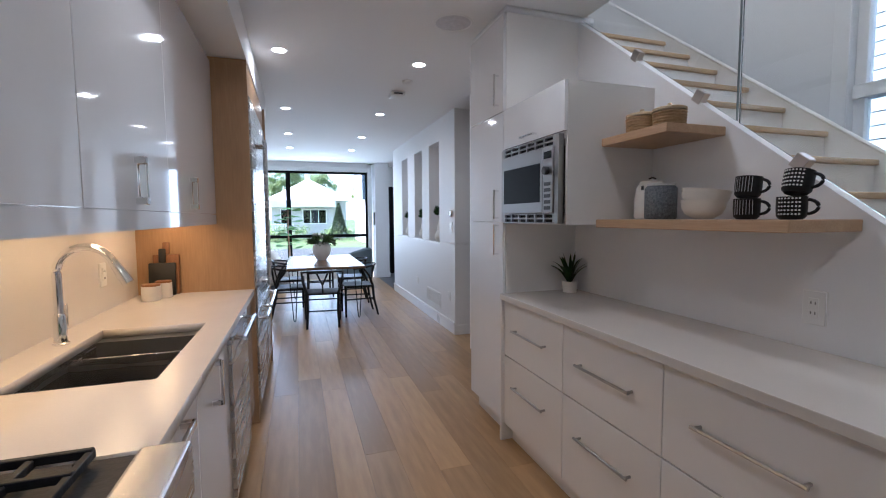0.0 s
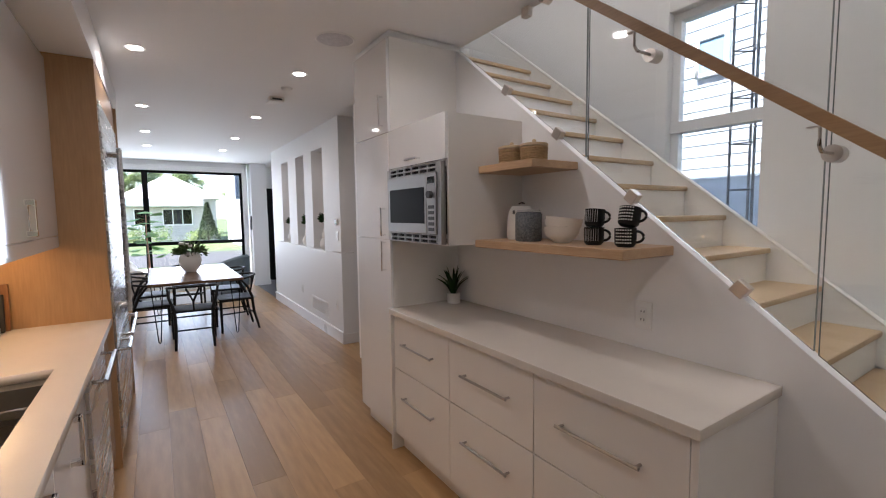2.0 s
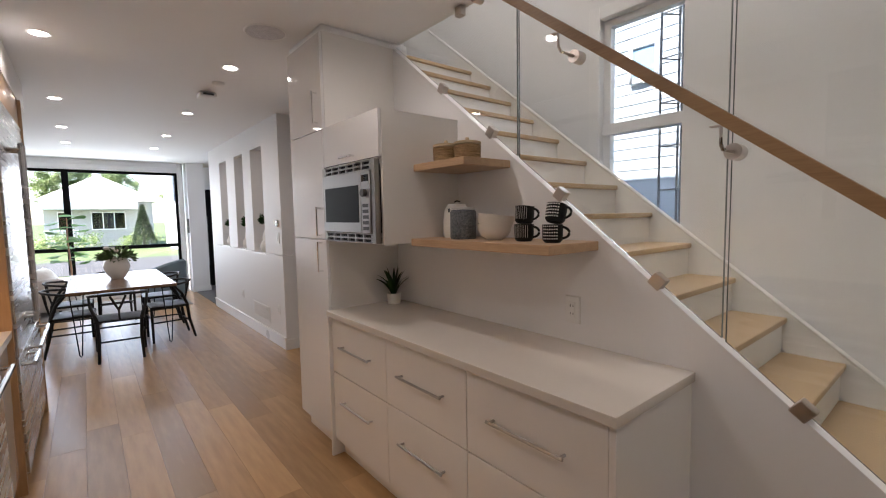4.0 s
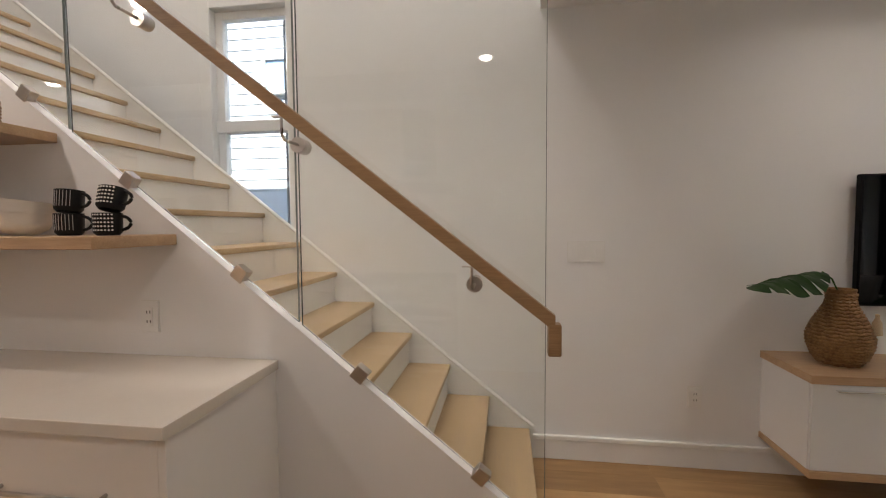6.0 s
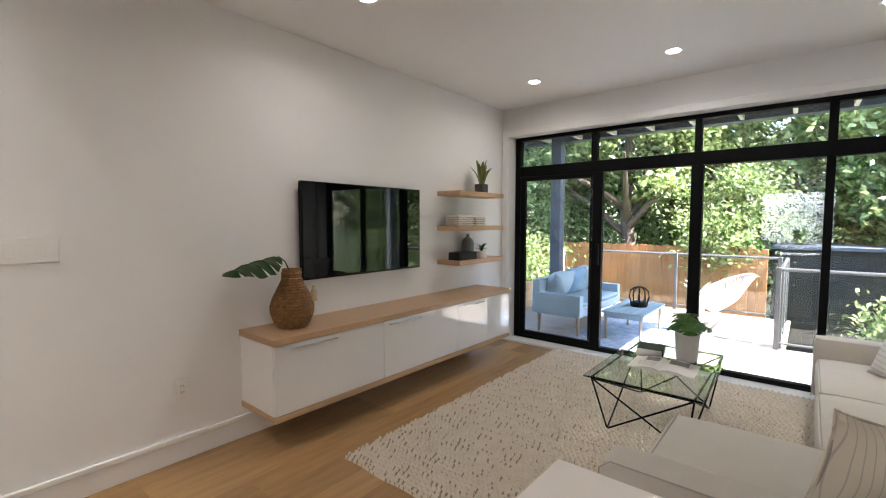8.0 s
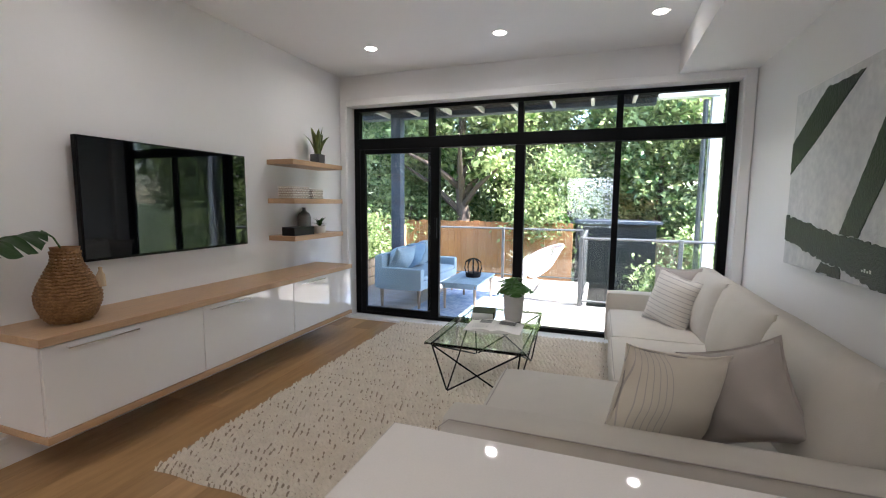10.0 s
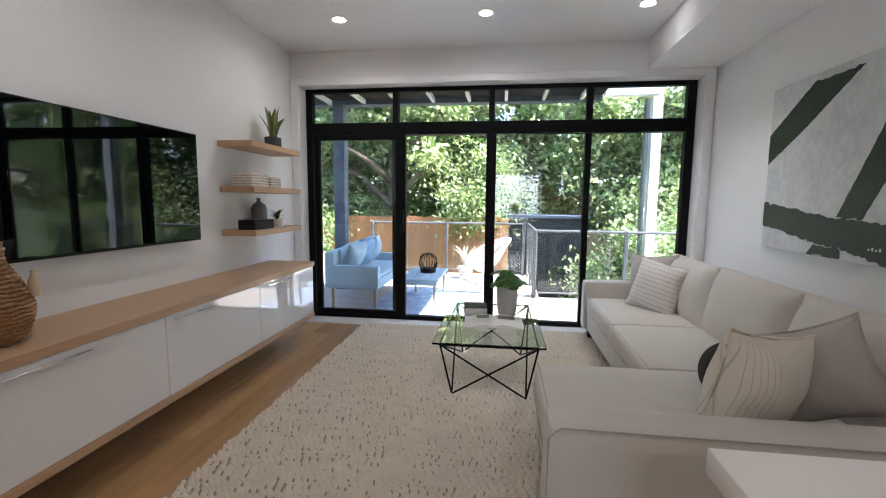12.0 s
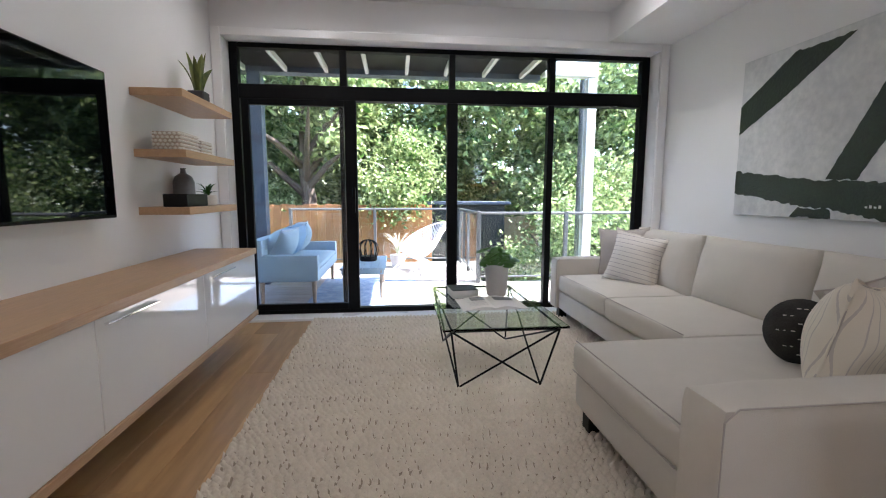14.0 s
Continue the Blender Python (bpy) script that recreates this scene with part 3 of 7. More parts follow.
pc = thing("pantry_cabinet", (2.0, 2.99, 0), "tall glossy white pantry cabinet reaching the ceiling", "cabinet")
part("body", box(FX + 0.02, 2.36, 2.724, 3.26, 0.12, 2.66), LACQUER_WARM, pc)
part("plinth", box(FX + 0.06, 2.36, 2.75, 3.25, 0, 0.119), LACQUER_WARM, pc)
part("filler", box(FX + 0.02, 2.36, 2.724, 3.26, 2.6605, CEILING - 0.001), PAINT, pc)
for z0, z1, h0, h1 in ((0.12, 1.388, 1.19, 1.37), (1.394, 2.068, 1.42, 1.59), (2.074, 2.65, 2.12, 2.30)):
    d = part("door", box(FX, FX + 0.019, 2.727, 3.258, z0, z1, 0.0015), LACQUER, pc)
    handle_bar(d, (FX, 2.79, h0), (FX, 2.79, h1), (-0.03, 0, 0))

mc = thing("microwave_cabinet", (2.0, 2.4, 1.385), "white lacquered wall cabinet with a lift-up door over the microwave", "cabinet")
part("body", boxes([(FX + 0.02, STAIR_X - 0.001, 2.07, 2.09, 1.385, 2.072), (FX + 0.02, STAIR_X - 0.001, 2.702, 2.722, 1.385, 2.072),
                    (FX + 0.02, STAIR_X - 0.001, 2.09, 2.702, 1.385, 1.395), (FX + 0.02, STAIR_X - 0.001, 2.09, 2.702, 1.80, 2.072),
                    (2.0, STAIR_X - 0.001, 2.09, 2.702, 1.395, 1.80)]), LACQUER_WARM, mc)
d = part("lift_door", box(FX, FX + 0.019, 2.072, 2.72, 1.835, 2.072, 0.0015), LACQUER, mc)
handle_bar(d, (FX, 2.33, 1.865), (FX, 2.46, 1.865), (-0.025, 0, 0))

OVEN_GLASS = mat("smoked_oven_glass", (0.006, 0.006, 0.007), 0.3, var=0.1, bump=0.0, rvar=0.02, spec=0.08)
mw = thing("microwave", (1.8, 2.4, 1.39), "built-in stainless steel microwave with a dark glass door", "microwave")
MX = FX - 0.012
part("trim_frame", boxes([(MX, FX + 0.02, 2.10, 2.135, 1.39, 1.825), (MX, FX + 0.02, 2.69, 2.72, 1.39, 1.825),
                          (MX + 0.001, FX + 0.03, 2.1355, 2.6895, 1.39, 1.395), (MX + 0.001, FX + 0.03, 2.1355, 2.6895, 1.436, 1.442), (MX + 0.001, FX + 0.03, 2.1355, 2.6895, 1.773, 1.779), (MX + 0.001, FX + 0.03, 2.1355, 2.6895, 1.819, 1.825)], 0.001), STEEL_DARK, mw)
for z0 in (1.3955, 1.7795):
    part("vent_backing", box(MX + 0.014, MX + 0.018, 2.136, 2.689, z0, z0 + 0.039), BLACK_WOOD, mw)
for k in range(7):
    yb = 2.137 + 0.0895 * k
    for z0 in (1.396, 1.780):
        part("vent_bar", box(MX + 0.0015, MX + 0.0135, yb, yb + 0.014, z0, z0 + 0.038), STEEL_DARK, mw)
for z in (1.4155, 1.799):
    part("vent_slat", box(MX, MX + 0.012, 2.137, 2.688, z - 0.0045, z + 0.0045, 0.002), STEEL_DARK, mw)
part("body", box(FX + 0.021, FX + 0.28, 2.137, 2.688, 1.442, 1.773), DARK_GREY, mw)
part("door", box(MX - 0.008, FX + 0.02, 2.235, 2.688, 1.444, 1.772, 0.003), STEEL_DARK, mw)
part("door_window", box(MX - 0.0095, MX - 0.0075, 2.255, 2.67, 1.50, 1.70, 0.0005), OVEN_GLASS, mw)
cp = part("control_panel", box(MX - 0.008, FX + 0.02, 2.138, 2.23, 1.444, 1.772, 0.003), STEEL_DARK, mw)
part("display", box(MX - 0.010, MX - 0.0078, 2.15, 2.218, 1.715, 1.75), SCREEN, cp)
for r in range(5):
    part("button_row", box(MX - 0.0098, MX - 0.0078, 2.155, 2.213, 1.46 + 0.03 * r, 1.478 + 0.03 * r), DARK_GREY, cp)
part("knob", rod((MX - 0.03, 2.184, 1.655), (MX - 0.008, 2.184, 1.655), 0.02, n=20), DARK_GREY, cp)

solid("floating_shelf", box(1.895, STAIR_X - 0.0005, 1.17, 2.069, 1.370, 1.410, 0.003), OAK, "thick pale oak floating shelf with crockery", "shelf", "oak wall shelves")
solid("floating_shelf", box(1.92, STAIR_X - 0.0005, 1.667, 2.069, 1.765, 1.803, 0.003), OAK, "small pale oak floating shelf with baskets", "shelf", "oak wall shelves")

# ---- kitchen, sink side ----
LX, LY0, LY1 = 0.20, 1.285, 3.47     # front of the worktop, its ends
SK = (-0.325, 0.078, 1.745, 2.50)    # sink hole
solid("backsplash", box(WEST + 0.0005, WEST + 0.012, 0.2, LY1, CT + 0.0, 1.45), QUARTZ, "pale quartz backsplash", "backsplash", kind="structure")
cells = [(u0, u1, v0, v1, CT - 0.036, CT) for u0, u1, v0, v1 in slab_cells((WEST + 0.013, LX), (LY0, LY1 - 0.001), [SK])]
solid("worktop", boxes(cells), QUARTZ_HONED, "white quartz worktop with an undermount sink", "worktop")
sk = thing("sink", (-0.12, 2.12, 0.72), "stainless steel undermount double sink", "sink")
SD = 2.19
for a, b, dz in ((SK[2], SD - 0.008, 0.70), (SD + 0.008, SK[3], 0.74)):
    part("basin", boxes([(SK[0] - 0.012, SK[0], a, b, dz, CT - 0.037), (SK[1], SK[1] + 0.012, a, b, dz, CT - 0.037), (SK[0], SK[1], a - 0.008, a, dz, CT - 0.04),
                         (SK[0], SK[1], b, b + 0.008, dz, CT - 0.04), (SK[0] - 0.012, SK[1] + 0.012, a, b, dz - 0.01, dz)]), STEEL, sk)
    part("drain", lathe([(0, 0.004), (0.03, 0.004), (0.045, 0.001)], (-0.12, (a + b) / 2, dz)), CHROME, sk)
for a, b, kind in ((1.29, 1.78, "door"), (1.78, 2.42, "door"), (3.06, 3.47, "door")):
    u = thing("base_cabinet", (-0.1, (a + b) / 2, 0), "glossy white base cabinet below the sink worktop", "cabinet", "base cabinets on the sink side")
    part("body", boxes([(WEST + 0.013, LX - 0.045, a + 0.001, b - 0.001, 0.11, 0.70), (LX - 0.06, LX - 0.045, a + 0.001, b - 0.001, 0.70, CT - 0.037)]), LACQUER, u)
    part("plinth", box(WEST + 0.013, LX - 0.09, a, b, 0, 0.109), LACQUER, u)
    d = part("door", box(LX - 0.044, LX - 0.025, a + 0.002, b - 0.002, 0.115, CT - 0.04, 0.0015), LACQUER, u)
    if b < 3:
        yy = 2.03
        bmh = boxes([(LX - 0.025, LX + 0.012, 1.40, 1.42, 0.855, 0.875), (LX - 0.025, LX + 0.012, 1.56, 1.58, 0.855, 0.875), (LX + 0.004, LX + 0.016, 1.40, 1.58, 0.855, 0.875)], 0.002) if a < 1.5 else boxes([(LX - 0.025, LX + 0.012, yy - 0.012, yy + 0.012, 0.73, 0.75), (LX - 0.025, LX + 0.012, yy - 0.012, yy + 0.012, 0.88, 0.90),
                     (LX + 0.004, LX + 0.016, yy - 0.012, yy + 0.012, 0.73, 0.90)], 0.002)
        part("handle", bmh, CHROME, d)
dw = thing("dishwasher", (-0.1, 2.74, 0), "panelled dishwasher with a steel bar handle", "dishwasher")
part("body", box(WEST + 0.013, LX - 0.045, 2.423, 3.057, 0.1, CT - 0.037), DARK_GREY, dw)
d = part("door", box(LX - 0.044, LX - 0.008, 2.425, 3.055, 0.1, CT - 0.045, 0.002), STEEL, dw)
handle_bar(d, (LX - 0.008, 2.50, 0.86), (LX - 0.008, 2.98, 0.86), (0.05, 0, 0), 0.011)

# upper cabinets
for a, b in ((0.85, 1.58), (1.58, 2.37), (2.37, LY1)):
    u = thing("wall_cabinet", (-0.25, (a + b) / 2, 1.447), "high-gloss white wall cabinet reflecting the ceiling lights", "cabinet", "wall cabinets over the sink")
    part("body", box(WEST + 0.001, -0.033, a + 0.001, b - 0.001, 1.452, 2.468), LACQUER, u)
    d = part("door", box(-0.032, -0.013, a + 0.0015, b - 0.0015, 1.4555, 2.44, 0.0015), LACQUER, u)
    part("light_rail", boxes([(-0.0325, -0.0135, a, b, 1.39, 1.4535), (-0.06, -0.033, a, b, 1.39, 1.4515)]), LACQUER, u)
    yy = a + (0.10 if a < 1 else 0.39)
    part("handle_bar", box(-0.004, 0.022, yy - 0.013, yy + 0.013, 1.50, 1.61, 0.002), GLASS, d, "clear acrylic handle")
    part("handle_cap", box(-0.013, 0.023, yy - 0.015, yy + 0.015, 1.475, 1.4995, 0.002), CHROME, d)
    part("handle_cap", box(-0.013, 0.023, yy - 0.015, yy + 0.015, 1.6105, 1.635, 0.002), CHROME, d)
solid("wood_panel", box(WEST + 0.001, 0.203, LY1, LY1 + 0.035, 0, 2.469, 0.001), OAK_PANEL, "tall oak veneer panel beside the fridge", "panel")

# fridge
fr = thing("refrigerator", (-0.1, 4.2, 0), "tall built-in stainless steel fridge with bar handles", "refrigerator")
part("body", box(WEST + 0.01, 0.19, 3.51, 4.85, 0.1, 2.1), DARK_GREY, fr)
part("plinth", box(WEST + 0.01, 0.15, 3.51, 4.85, 0.0, 0.099), DARK_GREY, fr)
for a, b, z0, z1 in ((3.512, 3.95, 0.78, 2.1), (3.954, 4.85, 0.78, 2.1), (3.512, 3.95, 0.1, 0.775), (3.954, 4.85, 0.1, 0.775)):
    d = part("door", box(0.19, 0.215, a, b, z0, z1, 0.003), STEEL, fr)
    if z0 > 0.5:
        yy = 3.89 if b < 4 else 4.01
        handle_bar(d, (0.215, yy, 0.95), (0.215, yy, 1.98), (0.055, 0, 0), 0.013, STEEL)
    else:
        handle_bar(d, (0.215, a + 0.08, 0.72), (0.215, b - 0.08, 0.72), (0.055, 0, 0), 0.013, STEEL)
part("grille", box(0.19, 0.21, 3.512, 4.85, 2.104, 2.25, 0.002), STEEL, fr)
fc = thing("fridge_surround", (0, 5.2, 0), "oak veneer housing over and beside the fridge", "cabinet")
part("top_cabinet", box(WEST + 0.01, 0.20, 3.51, 4.85, 2.252, 2.469), OAK_PANEL, fc)
part("end_panel", box(WEST + 0.001, 0.22, 4.852, 4.89, 0, 2.469), OAK_PANEL, fc)

# range and its hood
rg = thing("gas_range", (-0.1, 0.85, 0), "stainless steel gas range with black cast iron grates", "range")
part("body", box(WEST + 0.013, 0.17, 0.42, 1.28, 0.1, CT - 0.03), STEEL, rg)
part("cooktop", box(WEST + 0.013, 0.17, 0.42, 1.28, CT - 0.029, CT - 0.004, 0.003), IRON, rg)
part("front_rail", box(0.171, 0.27, 0.42, 1.28, CT - 0.11, CT + 0.012, 0.01, 2), STEEL, rg)
part("legs", box(WEST + 0.05, 0.12, 0.46, 1.24, 0, 0.1), DARK_GREY, rg)
for g in range(3):
    a = 0.435 + 0.28 * g
    rows = [(WEST + 0.06, 0.10, y - 0.007, y + 0.007, CT + 0.012, CT + 0.03) for y in (a + 0.01, a + 0.09, a + 0.18, a + 0.265)]
    rows += [(x - 0.007, x + 0.007, a + 0.004, a + 0.272, CT + 0.008, CT + 0.026) for x in (WEST + 0.066, WEST + 0.2, -0.14, 0.0, 0.094)]
    rows += [(x - 0.01, x + 0.01, y - 0.01, y + 0.01, CT - 0.004, CT + 0.012) for x in (WEST + 0.08, 0.08) for y in (a + 0.02, a + 0.255)]
    part("grate", boxes(rows, 0.002), IRON, rg)
hd = thing("range_hood", (-0.2, 0.85, 1.75), "stainless steel chimney range hood", "range hood")
part("canopy", box(WEST + 0.001, 0.02, 0.42, 1.18, 1.72, 1.80, 0.003), STEEL, hd)
part("chimney", box(WEST + 0.001, -0.1, 0.62, 0.98, 1.80, 2.469), STEEL, hd)

# peninsula
pn = thing("peninsula", (0.3, -0.72, 0), "white quartz topped kitchen peninsula", "peninsula")
part("top", box(WEST + 0.001, 1.043, -1.037, -0.50, 0.875, 0.915, 0.003, 2), QUARTZ, pn)
part("body", box(WEST + 0.001, 0.95, -0.97, -0.54, 0.0, 0.8745), LACQUER_WARM, pn)

# ---- living room ----
CX = 3.03
cz = thing("media_console", (3.24, -2.81, 0.21), "wall-hung glossy white media console with oak top and base", "console")
part("top", box(CX - 0.012, EAST - 0.0005, -4.135, -1.49, 0.672, 0.712, 0.002), OAK, cz)
part("base", box(CX - 0.006, EAST - 0.0005, -4.13, -1.495, 0.207, 0.243, 0.002), OAK, cz)
part("carcass", box(CX + 0.02, EAST - 0.0006, -4.125, -1.50, 0.2435, 0.6715), LACQUER, cz)
for a, b, h in ((-2.362, -1.502, -1.77), (-3.24, -2.366, -2.58), (-4.122, -3.244, -3.5)):
    d = part("door", box(CX, CX + 0.019, a, b, 0.246, 0.668, 0.0015), LACQUER, cz)
    bmh = bmesh.new()
    put_box(bmh, CX - 0.022, CX - 0.001, h - 0.17, h + 0.17, 0.640, 0.646, 0.001)
    part("handle", bmh, CHROME, d)

tv = thing("television", (3.4, -2.52, 0.99), "large black flat television hung on the wall", "television")
part("case", box(3.372, 3.41, -3.125, -1.912, 0.99, 1.692, 0.004), BLACK_METAL, tv)
part("screen", box(3.3705, 3.3725, -3.115, -1.922, 1.005, 1.684), SCREEN, tv)
part("wall_mount", box(3.411, EAST - 0.0005, -2.75, -2.28, 1.15, 1.5), DARK_GREY, tv)
for z in (1.678, 1.34, 1.011):
    solid("floating_shelf", box(3.17, EAST - 0.0005, -4.22, -3.455, z - 0.022, z + 0.022, 0.002), OAK, "pale oak floating shelf on the media wall", "shelf", "media wall shelves")

# rug
ZR = 0.018


def braided_rug(x0, x1, y0, y1, pitch=0.034):
    """A thick rug of braided rows that run across the room."""
    nx, ny = int((x1 - x0) / 0.0065), int((y1 - y0) / 0.0052)
    X, Y = np.meshgrid(np.linspace(x0, x1, nx), np.linspace(y0, y1, ny), indexing="ij")
    r = Y / pitch
    ph = np.floor(r)
    turn = X * 88 + ph * 1.7 + np.sin(X * 9 + ph) * 1.2
    h = np.abs(np.sin(np.pi * r)) ** 0.8 * (0.10 + 0.90 * np.abs(np.sin(turn)) ** 0.6)
    h = h * 0.032 * (0.85 + 0.3 * np.random.rand(nx, ny)) + 0.005
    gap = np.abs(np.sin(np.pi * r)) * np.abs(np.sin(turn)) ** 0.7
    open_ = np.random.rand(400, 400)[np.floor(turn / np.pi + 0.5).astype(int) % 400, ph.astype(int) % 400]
    dark = (gap < 0.29 * open_)[:-1, :-1].reshape(-1)          # shade in the gaps between loops, put into the colour
    Xw, Yw = X + 0.004 * np.sin(Y * 21), Y + 0.005 * np.sin(X * 17 + ph)
    edge = (np.minimum.reduce([X - x0, x1 - X, Y - y0, y1 - Y]) < 0.004)
    h[edge] = 0.001
    v = np.stack([Xw, Yw, h], -1).reshape(-1, 3)
    i = np.arange(nx - 1)[:, None] * ny + np.arange(ny - 1)[None, :]
    f = np.stack([i, i + ny, i + ny + 1, i + 1], -1).reshape(-1, 4)
    me = bpy.data.meshes.new("rug")
    me.from_pydata(v.tolist(), [], f.tolist())
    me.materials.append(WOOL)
    me.materials.append(WOOL_SHADE)
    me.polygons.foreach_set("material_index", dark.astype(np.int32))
    me.shade_smooth()
    return tagged(new("rug", me), "thick cream braided wool rug with shade coloured into its gaps", "rug")


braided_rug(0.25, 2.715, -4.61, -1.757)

# sofa
sf = thing("sectional_sofa", (0.2, -3.1, ZR), "cream upholstered sectional sofa with a chaise", "sofa")
part("base_main", soft_block(-0.42, 0.56, -4.42, -2.68, 0.11, 0.27, 0.02), SOFA, sf)
part("base_chaise", soft_block(-0.42, 1.14, -2.68, -1.86, 0.11, 0.27, 0.02), SOFA, sf)
part("far_arm", soft_block(-0.42, 0.59, -4.56, -4.40, 0.11, 0.56, 0.03), SOFA, sf)
part("near_arm", soft_block(-0.42, 1.19, -1.87, -1.69, 0.11, 0.585, 0.035), SOFA, sf)
part("back", soft_block(-0.44, -0.26, -4.56, -1.69, 0.11, 0.64, 0.03), SOFA, sf)
part("seat_cushion", soft_block(-0.24, 0.58, -4.395, -3.54, 0.27, 0.425, 0.04, 0.02), SOFA, sf)
part("seat_cushion", soft_block(-0.24, 0.59, -3.535, -2.70, 0.27, 0.425, 0.04, 0.02), SOFA, sf)
part("chaise_cushion", soft_block(-0.24, 1.16, -2.695, -1.875, 0.27, 0.425, 0.04, 0.02), SOFA, sf)
for y in (-3.93, -3.10, -2.28):
    bm = pad(0.83, 0.47, 0.30, 0.6, 14, 0.02, y, 0.45)
    bmesh.ops.rotate(bm, verts=bm.verts[:], matrix=Euler((radians(90), 0, radians(90))).to_matrix())
    bmesh.ops.rotate(bm, verts=bm.verts[:], matrix=Matrix.Rotation(radians(-12), 3, "Y"))
    bmesh.ops.translate(bm, verts=bm.verts[:], vec=(-0.12, y, 0.60))
    part("back_cushion", bm, SOFA, sf)
for x, y in ((0.50, -4.48), (1.08, -2.60), (1.10, -1.76), (-0.36, -4.48), (-0.36, -1.76), (0.5, -2.75)):
    part("leg", boxes([(x - 0.035, x + 0.035, y - 0.035, y + 0.035, ZR, 0.11)], 0.004), BLACK_WOOD, sf)

# coffee table
ct = thing("coffee_table", (1.41, -3.55, ZR), "glass-topped coffee table on crossed black wire legs", "table")
TZ = 0.40
top = part("tabletop", box(1.065, 1.748, -4.055, -2.935, TZ, TZ + 0.012, 0.002), TABLE_GLASS, ct)
top.visible_shadow = False
tc = [(1.11, -2.96), (1.70, -2.96), (1.70, -4.03), (1.11, -4.03)]
ft = [(1.167, -3.09), (1.64, -3.10), (1.64, -3.90), (1.167, -3.90)]
for i in range(4):
    j = (i + 1) % 4
    part("wire", rod((*tc[i], TZ - 0.006), (*tc[j], TZ - 0.006), 0.006, n=8), BLACK_METAL, ct)
    part("wire", rod((*ft[i], ZR + 0.006), (*tc[i], TZ - 0.006), 0.006, n=8), BLACK_METAL, ct)
    part("wire", rod((*ft[i], ZR + 0.006), (*tc[j], TZ - 0.006), 0.006, n=8), BLACK_METAL, ct)
    part("wire", rod((*ft[j], ZR + 0.006), (*tc[i], TZ - 0.006), 0.006, n=8), BLACK_METAL, ct)

# painting
PX = WEST + 0.0005
pt = thing("painting", (WEST, -3.0, 0.98), "abstract canvas of broad dark green strokes on white", "painting")
CANVAS = mat("painted_canvas", (0.71, 0.71, 0.70), 0.6, dark=(0.50, 0.51, 0.52), scale=7, fine=26, bump=0.6)
GREEN_OIL = mat("dark_green_oil", (0.02, 0.035, 0.015), 0.4, dark=(0.008, 0.012, 0.008), scale=14, fine=70, bump=0.4)
part("canvas", box(PX, PX + 0.035, -3.70, -2.30, 0.97, 2.02, 0.003), CANVAS, pt)

# ---- lamps ----
# (0.4, 2.0) and (0.4, 0.1) are unseen, added to brighten the kitchen
POTS = [(x, y) for x in (0.4, 1.5) for y in (3.89, 5.74, 7.36, 8.75)] + [(2.677, -1.93), (2.67, -3.93), (1.5, -3.93), (0.33, -3.9), (1.5, 2.0), (1.5, 0.1), (0.4, 2.0), (0.4, 0.1)]
POT_FACE = glow("lamp_face", (1.0, 0.95, 0.87), 6.0)
ring_me = as_mesh("trim_ring", lathe([(0.046, 0), (0.062, -0.004), (0.064, -0.001)], n=28), TRIM)
face_me = as_mesh("lamp_face", lathe([(0, -0.0015), (0.045, -0.0015)], n=24), POT_FACE)
for x, y in POTS:
    p = thing("recessed_light", (x, y, CEILING), "small round recessed ceiling light, lit; some of the set are added unseen", "ceiling light", "recessed ceiling lights")
    for nm, me in (("trim_ring", ring_me), ("lamp_face", face_me)):
        ob = new(nm, me)
        ob.parent = p
    lamp("pot_lamp", "AREA", POT_WATTS * (0.85 if y < -1 else 0.75 if y < 1.0 and x < 1 else 1.1 if y < 2.1 else 1.0), pose(x, y, CEILING - 0.012), (1.0, 0.94, 0.86), 0.085, spread=95 if (x, y) == (0.33, -3.9) else 160)
for a in (1.6, 2.3, 3.1):
    lamp("under_cabinet_lamp", "AREA", 0.38, pose(-0.25, a, 1.445), (1.0, 0.62, 0.28), 0.05, 0.6)

# upper stair window, and unseen lights added to brighten the stairs
w3 = tagged(thing("window_3", (WX + 0.1, 1.7, 3.27)), "white-framed upper stair window", "window", kind="structure")
part("window_frame", boxes([(WX + 0.05, WX + 0.12, SW[0], SW[0] + 0.05, 3.27, 4.7), (WX + 0.05, WX + 0.12, SW[1] - 0.06, SW[1], 3.27, 4.7),
                            (WX + 0.051, WX + 0.119, SW[0], SW[1], 4.64, 4.7), (WX + 0.051, WX + 0.119, SW[0], SW[1], 3.27, 3.33)], 0.004), TRIM, w3)
pane(WX + 0.08, WX + 0.086, SW[0] + 0.05, SW[1] - 0.06, 3.33, 4.64, w3)
solid("trim", box(WX - 0.018, WX - 0.0005, SW[1], SW[1] + 0.09, 3.2, 4.8, 0.004), TRIM, "white casing round the upper stair window", "trim", kind="structure")
for x, y in ((2.9, 0.6), (2.9, 2.6), (1.8, 1.2)):
    p = thing("recessed_light", (x, y, TOP), "small round recessed ceiling light, lit; some of the set are added unseen", "ceiling light", "recessed ceiling lights")
    for nm, me in (("trim_ring", ring_me), ("lamp_face", face_me)):
        ob = new(nm, me)
        ob.parent = p
    lamp("pot_lamp", "AREA", 2.7, pose(x, y, TOP - 0.012), (1.0, 0.95, 0.88), 0.085)

# ---- loose things, living room ----


def spun(m, bm):
    bmesh.ops.transform(bm, matrix=m, verts=bm.verts[:])
    return bm


